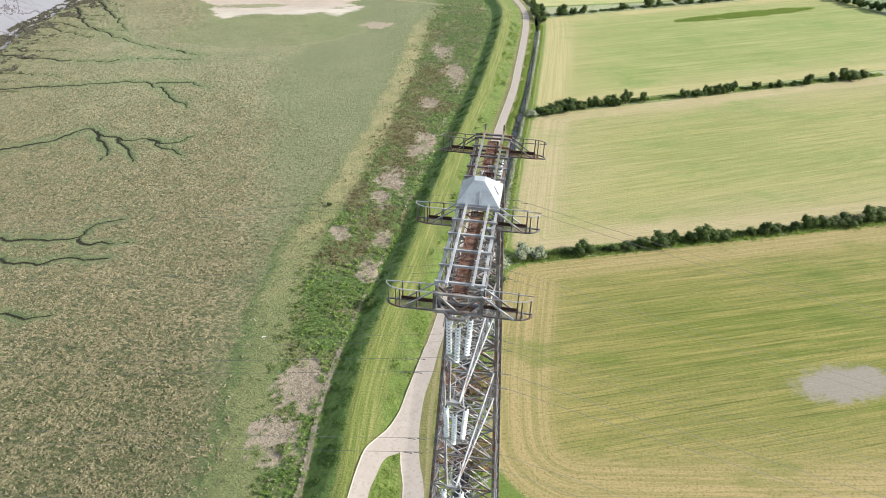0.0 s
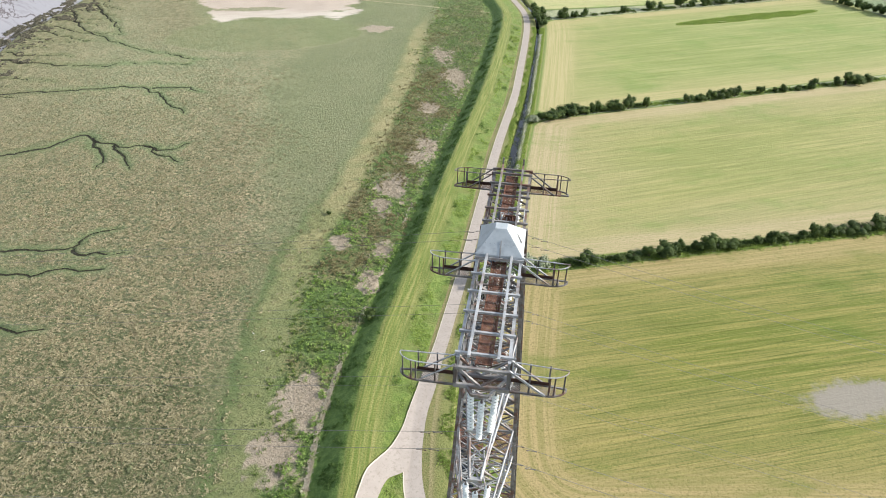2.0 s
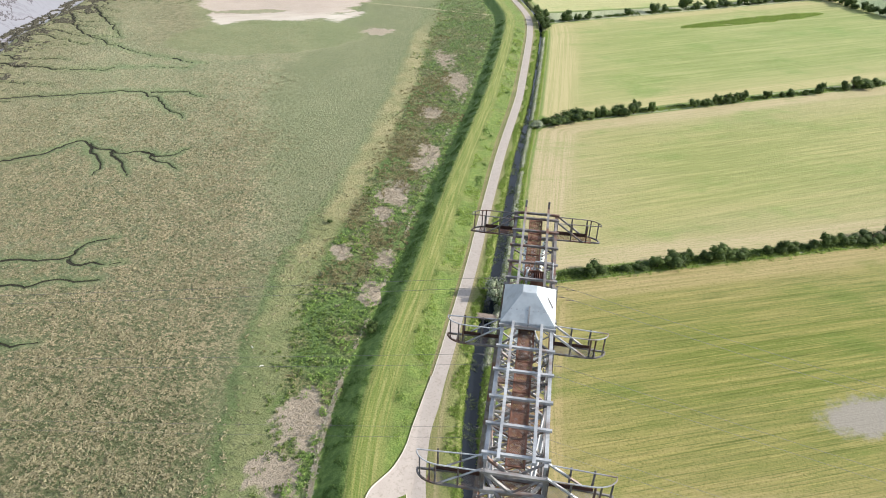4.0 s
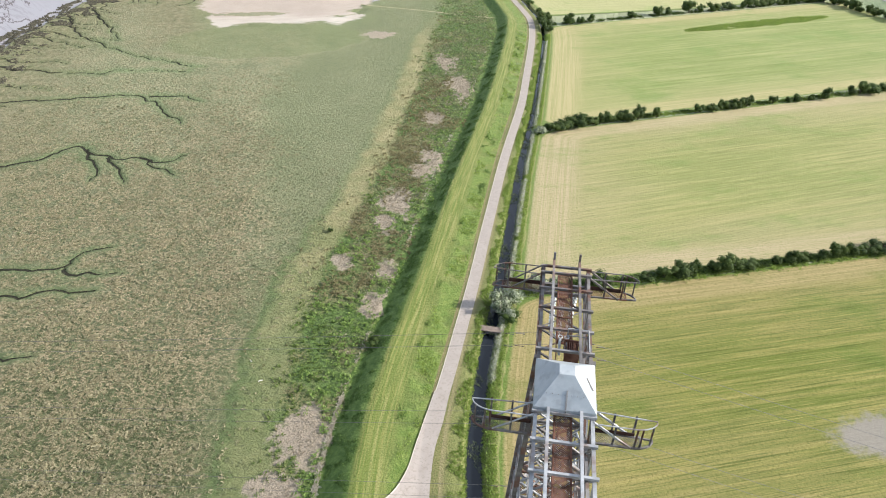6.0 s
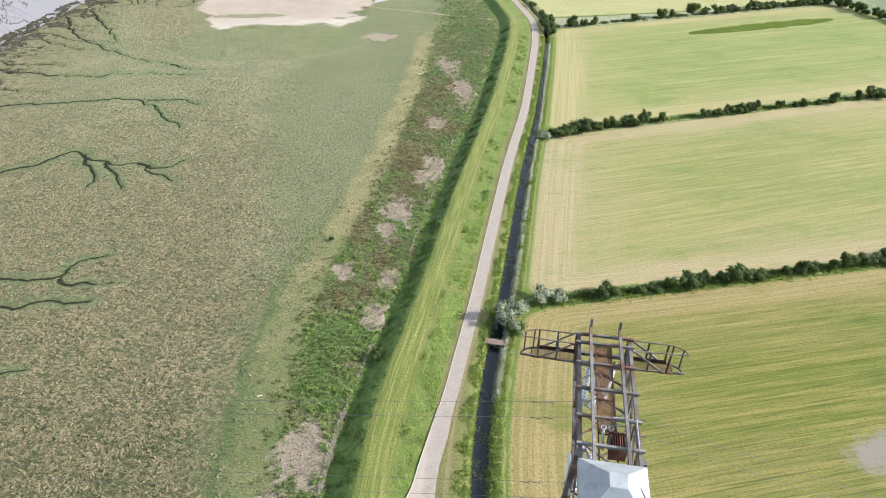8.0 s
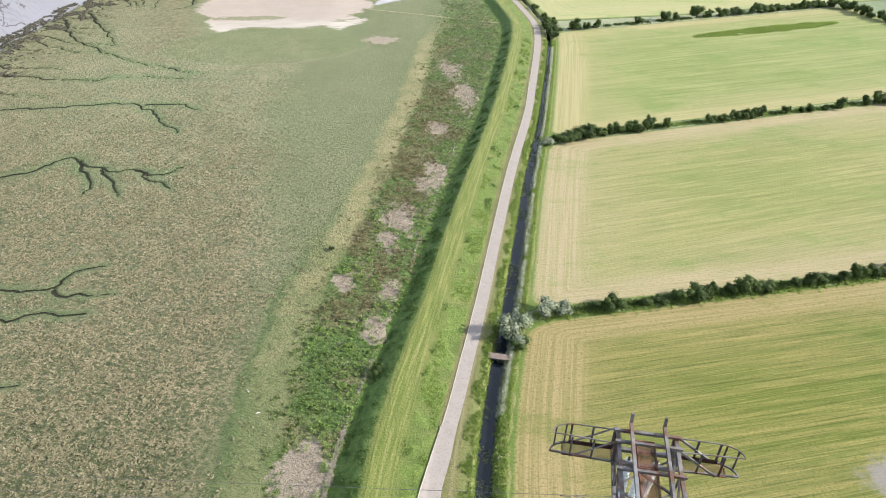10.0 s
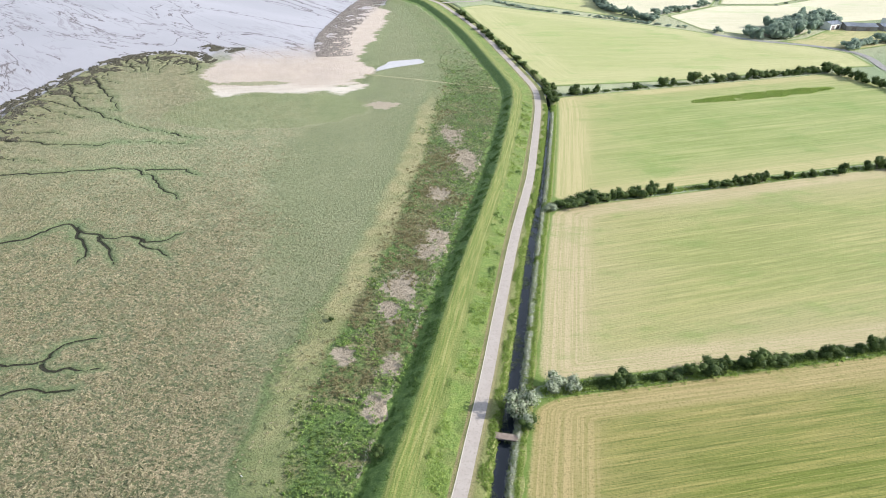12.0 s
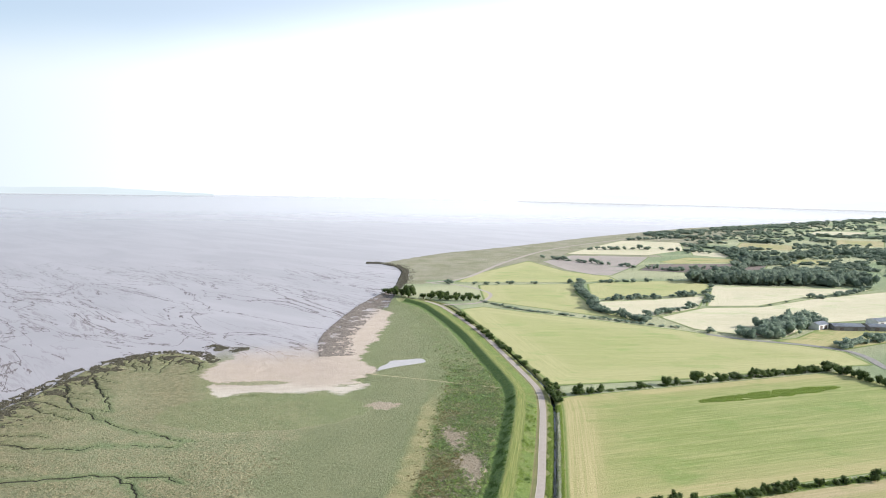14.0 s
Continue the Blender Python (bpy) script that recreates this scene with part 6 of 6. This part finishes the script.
# jumper loops and small pipes slung under the near arm tips
for zt in (81.9, 76.5, 70.3):
    for s in (-1, 1):
        bm = bmesh.new()
        tube(bm, [(s * 0.5, -7.9, zt - 0.1), (s * 0.62, -7.7, zt - 0.9), (s * 0.5, -7.3, zt - 1.6), (s * 0.25, -6.6, zt - 1.2), (s * 0.2, -6.0, zt - 0.4)], 0.035, 6)
        ob = new("jumper_loop", solid("jumper_loop", bm, STEEL))
        ob.matrix_world = TOWER
        tagged(ob, "bent pale pipe slung under the crossarm tip", "cable fitting", "jumper loops")

# conductors, in pairs, sagging away on both sides
def conductor(y, z, s, span, sag, dy, label):
    bm = bmesh.new()
    pts = []
    for k in range(61):
        f = (k / 60) ** 1.6
        pts.append((s * f * span, y + dy * f, z - 4 * sag * f * (1 - f)))
    tube(bm, pts, 0.0085, 5)
    cable = new("conductor", solid("conductor", bm, CABLE))
    cable.matrix_world = TOWER
    tagged(cable, label, "cable", "power cables")
    for d in (1.6, 2.1):
        f = d / span
        p = (s * d, y + dy * f, z - 4 * sag * f * (1 - f) - 0.07)
        bm = bmesh.new()
        beam(bm, (p[0] - 0.2, p[1], p[2]), (p[0] + 0.2, p[1], p[2]), 0.02)
        for e in (-0.16, 0.16):
            beam(bm, (p[0] + e - 0.04, p[1], p[2]), (p[0] + e + 0.04, p[1], p[2]), 0.035)
        part("damper", bm, OLD_STEEL, cable)


for y, z in LOW:
    for d in (-0.42, 0.42):
        conductor(y + d, z, -1, 700, 34, 0, "thin dark power cable sagging out over the marsh")
        conductor(y + d, z, 1, 330, 17, -26, "thin dark power cable sagging over the hay field")

# ---- footbridge over the ditch ----
bridge = new("footbridge")
tagged(bridge, "short weathered slab bridge across the ditch", "bridge")
bnorm = Vector((0.942, -0.335, 0))
bc = Vector((31.2, 120.6, 0))
bm = bmesh.new()
beam(bm, bc - bnorm * 2.6 + Vector((0, 0, 0.25)), bc + bnorm * 2.6 + Vector((0, 0, 0.25)), 1.7, 0.25)
bmesh.ops.bevel(bm, geom=bm.edges[:], offset=0.03, segments=1, affect="EDGES")
part("slab", bm, BRICK, bridge)
for s in (-1, 1):
    bm = bmesh.new()
    beam(bm, bc + bnorm * 2.1 * s + Vector((0, 0, -1.6)), bc + bnorm * 2.1 * s + Vector((0, 0, 0.2)), 0.5, 1.8)
    part("abutment", bm, BRICK, bridge)


# ---- shore stones, pool, far country ----
def lumps(name, count, place, material, seed):
    """One mesh of many rough stones or clods."""
    r = random.Random(seed)
    verts, faces = [], []
    made = tries = 0
    while made < count and tries < count * 8:
        tries += 1
        spot = place(r)
        if not spot:
            continue
        made += 1
        x, y, z, w, h = spot
        a = r.uniform(0, 6.28)
        ca, sa = math.cos(a), math.sin(a)
        i = len(verts)
        for lx, ly, lz in ((-1, -0.7, -0.3), (1, -0.7, -0.3), (1, 0.7, -0.3), (-1, 0.7, -0.3), (-0.7, -0.45, 1), (0.6, -0.5, 0.8), (0.7, 0.4, 1), (-0.5, 0.5, 0.75)):
            lx, ly, lz = lx * w * r.uniform(0.7, 1.2), ly * w * r.uniform(0.7, 1.2), lz * h * r.uniform(0.8, 1.2)
            verts.append((x + lx * ca - ly * sa, y + lx * sa + ly * ca, z + lz))
        for f in ((4, 5, 6, 7), (0, 1, 5, 4), (1, 2, 6, 5), (2, 3, 7, 6), (3, 0, 4, 7)):
            faces.append(tuple(i + k for k in f))
    return raw(name, verts, faces, material)


def along(line, lo, hi, z_of, w_lo, w_hi, ragged, gain=0.5):
    pts, _ = smooth_line(line, 2.0)
    nrm = np.gradient(pts, axis=0)
    nrm = np.stack([nrm[:, 1], -nrm[:, 0]], -1) / np.hypot(*nrm.T)[:, None]

    def place(r):
        i = r.randrange(len(pts))
        o = lo + (hi - lo) * r.random() ** 1.3
        x, y = pts[i] + nrm[i] * o
        x, y = x + r.uniform(-1, 1), y + r.uniform(-1, 1)
        if noise.noise((x * 0.13, y * 0.13, 31)) + 0.6 * noise.noise((x * 0.4, y * 0.4, 37)) < ragged + 0.5 * (o - lo) / (hi - lo):
            return None
        w = r.uniform(w_lo, w_hi)
        return x, y, z_of(o), w, w * gain * r.uniform(0.6, 1.3)
    return place


stuff("shore_clods", lumps("shore_clods", 12000, along([(-140, 250), (-139, 345), (-134, 363), (-130, 381), (-125, 403), (-116, 420), (-104, 432), (-91, 438), (-77, 434), (-66, 416)], -8, 17, lambda o: -0.95 if o < -2 else (-0.45 if o < 1 else -0.05), 0.18, 0.46, -0.15, 0.9), STONE, 61),
      "dark eroded clods and stones at the marsh's broken edge", "shore stones")
stuff("shore_clods", lumps("shore_clods", 900, along([(-72, 455), (-60, 446), (-48, 445)], -5, 5, lambda o: -1.0, 0.25, 0.6, -0.15, 0.8), STONE, 62), "dark stones scattered on the mud", "shore stones")
stuff("shore_rubble", lumps("shore_rubble", 14000, along([(6, 425), (6, 470), (20, 530), (38, 590), (60, 645)], -10, 11, lambda o: -0.6, 0.2, 0.5, -0.45, 0.8), RUBBLE, 63), "grey stone rubble along the beach", "shore rubble")
stuff("shore_rubble", lumps("shore_rubble", 4000, along([(60, 645), (74, 690), (83, 740), (92, 800), (88, 850), (66, 882), (50, 885)], -7, 8, lambda o: -0.6, 0.5, 1.2, -0.9, 0.6), STONE, 64), "dark stone rubble round the headland", "shore rubble")

pool = [(26.5, 388.5), (28.5, 396), (33, 402), (36, 408), (45, 410), (53.5, 411.5), (55, 404), (48, 400), (41, 397), (35, 394)]
bm = bmesh.new()
ring = [bm.verts.new((x, y, 0.09)) for x, y in smooth_line(pool + pool[:1], 1.2)[0][:-1]]
bm.faces.new(ring)
for f in bm.faces:
    if f.normal.z < 0:
        f.normal_flip()
tagged(new("pool", solid("pool", bm, POOL)), "shallow pool of bright water on the marsh", "pool", kind="structure")


def lane(name, line, width, material, label, z=0.2, step=4.0):
    pts, _ = smooth_line(line, step)
    nrm = np.gradient(pts, axis=0)
    nrm = np.stack([nrm[:, 1], -nrm[:, 0]], -1) / np.hypot(*nrm.T)[:, None]
    o = np.array([-0.5, -0.2, 0.2, 0.5]) * width
    LX = pts[:, None, 0] + nrm[:, None, 0] * o
    LY = pts[:, None, 1] + nrm[:, None, 1] * o
    return tagged(new(name, sheet_mesh(name, LX, LY, np.full(LX.shape, z), material, {"off": np.broadcast_to(o, LX.shape)})), label, "road", kind="structure")


lane("far_road", [(91, 580), (105, 583), (130, 592), (150, 640), (130, 690), (104, 702)], 3.6, TRACK, "pale farm track round the trees")
lane("footpath", [(20, 384), (35, 377), (52, 369), (69, 360), (86, 352)], 1.3, SANDY_PATH, "narrow pale path across the marsh to the bank", 0.05)
lane("far_road", [(318, 340), (320, 366), (328, 388), (328, 405), (315, 420), (298, 430), (281, 440), (262, 458)], 5.0, ASPHALT, "grey lane curving past the fields")
lane("far_road", [(100, 705), (150, 745), (240, 900), (380, 1090), (640, 1330)], 5.0, TRACK, "pale track along the far shore bank")


def wood(name, spots, material_kind, label, category="wood", seed=1):
    """Many far crowns in one mesh; spots: (x, y, width, height)."""
    r = random.Random(seed)
    verts, faces, count = [], [], 0
    base = []
    for me in CROWNS[material_kind]:
        co = np.empty(len(me.vertices) * 3, np.float32)
        me.vertices.foreach_get("co", co)
        base.append((co.reshape(-1, 3), [tuple(p.vertices) for p in me.polygons]))
    for x, y, w, h in spots:
        co, fs = r.choice(base)
        a = r.uniform(0, 6.28)
        c, s = math.cos(a), math.sin(a)
        v = np.stack([x + (co[:, 0] * c - co[:, 1] * s) * w, y + (co[:, 0] * s + co[:, 1] * c) * w, co[:, 2] * h - 0.1], -1)
        verts.append(v)
        faces += [tuple(count + k for k in f) for f in fs]
        count += len(v)
    return stuff(name, raw(name, np.concatenate(verts), faces, HAZED_LEAF), label, category)


# trees at the shore's bend
SHORE_TREES = [(55, 640, 9, 8), (60, 634, 10, 9), (66, 628, 8, 7), (71, 622, 11, 15), (77, 630, 8, 8), (84, 616, 8, 7), (90, 612, 9, 8), (97, 606, 9, 9), (104, 604, 8, 7), (110, 601, 8, 7), (117, 599, 8, 7),
               (123, 600, 7, 6), (130, 603, 8, 6), (94, 622, 9, 9), (104, 618, 9, 8), (114, 616, 8, 7), (126, 618, 8, 6), (63, 650, 8, 7), (72, 642, 9, 8)]
for x, y, w, h in SHORE_TREES:
    bush(x, y, w * 0.78, h * 0.8, "dark", "tall dark tree by the shore's bend" if h > 12 else "round dark green tree in a shore copse", "tree", "tree", "shore copse")
r5 = random.Random(77)


def spots_along(line, gap, lo, hi, skip=0.1, jitter=1.5, low=0.75):
    pts, _ = smooth_line(line, gap)
    out = []
    for x, y in pts:
        if r5.random() > skip:
            w = r5.uniform(lo, hi)
            out.append((x + r5.uniform(-jitter, jitter), y + r5.uniform(-jitter, jitter), w, w * low * r5.uniform(0.7, 1.2)))
    return out


FAR_HEDGES = [
    ([(133, 597), (152, 561), (184, 534), (228, 499), (252, 480)], 4, 3, 5, 0.05, 0.45),
    ([(252, 480), (284, 446)], 12, 5, 7, 0.1, 0.8),
    ([(110, 704), (141, 693), (200, 698), (264, 700)], 12, 5, 8, 0.35, 0.7),
    ([(264, 699), (243, 650), (232, 590), (219, 552), (238, 502)], 4.5, 6, 9, 0.03, 0.8),
    ([(234, 594), (262, 600), (291, 602), (340, 614), (361, 624)], 7, 6, 9, 0.12, 0.75),
    ([(240, 508), (253, 523), (280, 540), (311, 559), (345, 590), (361, 624)], 6.5, 5, 8, 0.12, 0.75),
    ([(361, 624), (382, 650), (402, 680), (422, 722)], 8, 4, 6, 0.3, 0.6),
    ([(268, 702), (340, 706), (420, 720)], 9, 5, 8, 0.3, 0.7),
    ([(373, 555), (455, 598)], 12, 3, 4, 0.3, 0.5),
    ([(455, 598), (480, 600), (560, 644)], 9, 6, 9, 0.2, 0.7),
    ([(330, 412), (380, 430), (480, 452), (640, 520)], 7, 6, 9, 0.1, 0.8),
    ([(300, 938), (350, 870), (425, 795)], 8, 6, 10, 0.1, 0.7),
    ([(425, 795), (620, 860)], 9, 7, 11, 0.2, 0.7),
    ([(420, 1062), (560, 1052), (640, 900)], 12, 8, 12, 0.2, 0.7),
    ([(560, 1240), (760, 1300), (900, 1050)], 14, 9, 14, 0.2, 0.7),
    ([(470, 780), (560, 850), (620, 1000)], 10, 8, 13, 0.15, 0.8),
]
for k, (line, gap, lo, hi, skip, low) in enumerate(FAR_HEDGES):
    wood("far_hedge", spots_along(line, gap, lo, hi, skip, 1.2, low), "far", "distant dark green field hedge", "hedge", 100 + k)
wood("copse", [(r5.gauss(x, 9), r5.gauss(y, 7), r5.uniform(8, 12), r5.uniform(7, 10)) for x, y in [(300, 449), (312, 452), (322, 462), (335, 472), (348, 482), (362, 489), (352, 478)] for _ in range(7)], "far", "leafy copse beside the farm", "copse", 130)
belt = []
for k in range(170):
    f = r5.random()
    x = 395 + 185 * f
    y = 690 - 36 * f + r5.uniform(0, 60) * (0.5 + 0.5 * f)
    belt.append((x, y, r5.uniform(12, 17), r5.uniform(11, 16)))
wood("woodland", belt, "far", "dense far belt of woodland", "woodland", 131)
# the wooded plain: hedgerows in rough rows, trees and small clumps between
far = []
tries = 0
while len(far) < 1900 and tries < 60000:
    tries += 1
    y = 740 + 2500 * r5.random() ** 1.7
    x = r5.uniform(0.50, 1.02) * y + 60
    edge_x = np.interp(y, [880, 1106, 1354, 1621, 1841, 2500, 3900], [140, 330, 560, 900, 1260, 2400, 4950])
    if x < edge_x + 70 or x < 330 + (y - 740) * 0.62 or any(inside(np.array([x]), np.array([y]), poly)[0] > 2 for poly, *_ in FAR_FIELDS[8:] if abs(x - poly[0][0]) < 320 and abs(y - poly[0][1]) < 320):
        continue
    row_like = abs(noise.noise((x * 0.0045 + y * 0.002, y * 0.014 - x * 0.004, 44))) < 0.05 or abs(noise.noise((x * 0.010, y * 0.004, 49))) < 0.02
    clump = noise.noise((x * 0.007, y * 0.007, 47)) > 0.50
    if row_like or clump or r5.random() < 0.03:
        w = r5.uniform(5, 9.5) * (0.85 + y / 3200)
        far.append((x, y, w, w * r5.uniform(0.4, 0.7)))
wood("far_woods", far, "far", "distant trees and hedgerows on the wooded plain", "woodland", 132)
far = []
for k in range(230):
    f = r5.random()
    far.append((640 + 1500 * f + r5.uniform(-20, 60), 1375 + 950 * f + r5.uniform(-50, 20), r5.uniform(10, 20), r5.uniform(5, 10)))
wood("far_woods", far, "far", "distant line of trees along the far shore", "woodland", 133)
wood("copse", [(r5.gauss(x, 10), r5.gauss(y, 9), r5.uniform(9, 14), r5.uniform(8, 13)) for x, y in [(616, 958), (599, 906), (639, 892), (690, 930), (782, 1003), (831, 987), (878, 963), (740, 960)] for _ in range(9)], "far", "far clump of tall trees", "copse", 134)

# low hills and the far coast, glowing in place of many kilometres of hazy air
def ridge(name, line, height, seed, material, label):
    pts, _ = smooth_line(line, 40.0)
    bm = bmesh.new()
    rows = [[bm.verts.new((x, y, -20)), bm.verts.new((x, y, height * (0.35 + 0.65 * min(1.0, 6 * k / len(pts), 6 * (len(pts) - 1 - k) / len(pts))) * (0.75 + 0.5 * noise.noise((x * 0.0011, y * 0.0011, seed)) + 0.12 * noise.noise((x * 0.009, y * 0.009, seed)))))] for k, (x, y) in enumerate(pts)]
    for a, b in zip(rows, rows[1:]):
        bm.faces.new((a[0], b[0], b[1], a[1]))
    tagged(new(name, solid(name, bm, material)), label, "far hills", kind="structure")


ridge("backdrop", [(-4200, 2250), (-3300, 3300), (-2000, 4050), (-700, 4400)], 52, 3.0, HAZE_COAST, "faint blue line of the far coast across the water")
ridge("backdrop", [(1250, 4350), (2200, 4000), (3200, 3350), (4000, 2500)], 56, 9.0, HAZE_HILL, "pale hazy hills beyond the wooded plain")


# farm buildings
def barn(x, y, turn, w, d, h, wall, roof, label):
    root = new("barn")
    root.matrix_world = pose(x, y, 0, 0, 0, turn)
    tagged(root, label, "farm building", "farm buildings")
    bm = bmesh.new()
    v = [bm.verts.new(p) for p in ((-w, -d, 0), (w, -d, 0), (w, d, 0), (-w, d, 0), (-w, -d, h), (w, -d, h), (w, d, h), (-w, d, h), (-w, 0, h * 1.35), (w, 0, h * 1.35))]
    for f in ((0, 1, 5, 4), (2, 3, 7, 6), (1, 2, 6, 9, 5), (3, 0, 4, 8, 7)):
        bm.faces.new([v[k] for k in f])
    part("wall", bm, wall, root)
    for s in (-1, 1):
        bm = bmesh.new()
        a, b = Vector((0, s * (d + 0.5), h - 0.12)), Vector((0, 0, h * 1.35 + 0.1))
        up = (b - a).normalized()
        n_ = Vector((1, 0, 0)).cross(up)
        q = [bm.verts.new(p) for p in (Vector((-w - 0.4, *a[1:])), Vector((w + 0.4, *a[1:])), Vector((w + 0.4, *b[1:])), Vector((-w - 0.4, *b[1:])))]
        f = bm.faces.new(q)
        bmesh.ops.solidify(bm, geom=[f], thickness=0.15)
        part("roof", bm, roof, root)
    for k in (-0.5, 0.4):
        bm = bmesh.new()
        beam(bm, (w * k, -d - 0.03, 0), (w * k, -d - 0.03, h * 0.75), 3.2, 0.1, (0, 1, 0))
        part("door", bm, OLD_STEEL, root)


barn(360, 470, 20, 6, 4, 4.0, WHITE, ROOF, "small white-walled farm building")
barn(379, 466, -12, 11, 6, 3.4, ASPHALT, ROOF, "long barn with a grey sheet roof")
barn(404, 462, -10, 10, 6, 3.4, ASPHALT, ROOF, "long barn with a grey sheet roof")
barn(420, 478, 10, 9, 5, 4.2, WHITE, ROOF, "pale farm shed with a grey roof")
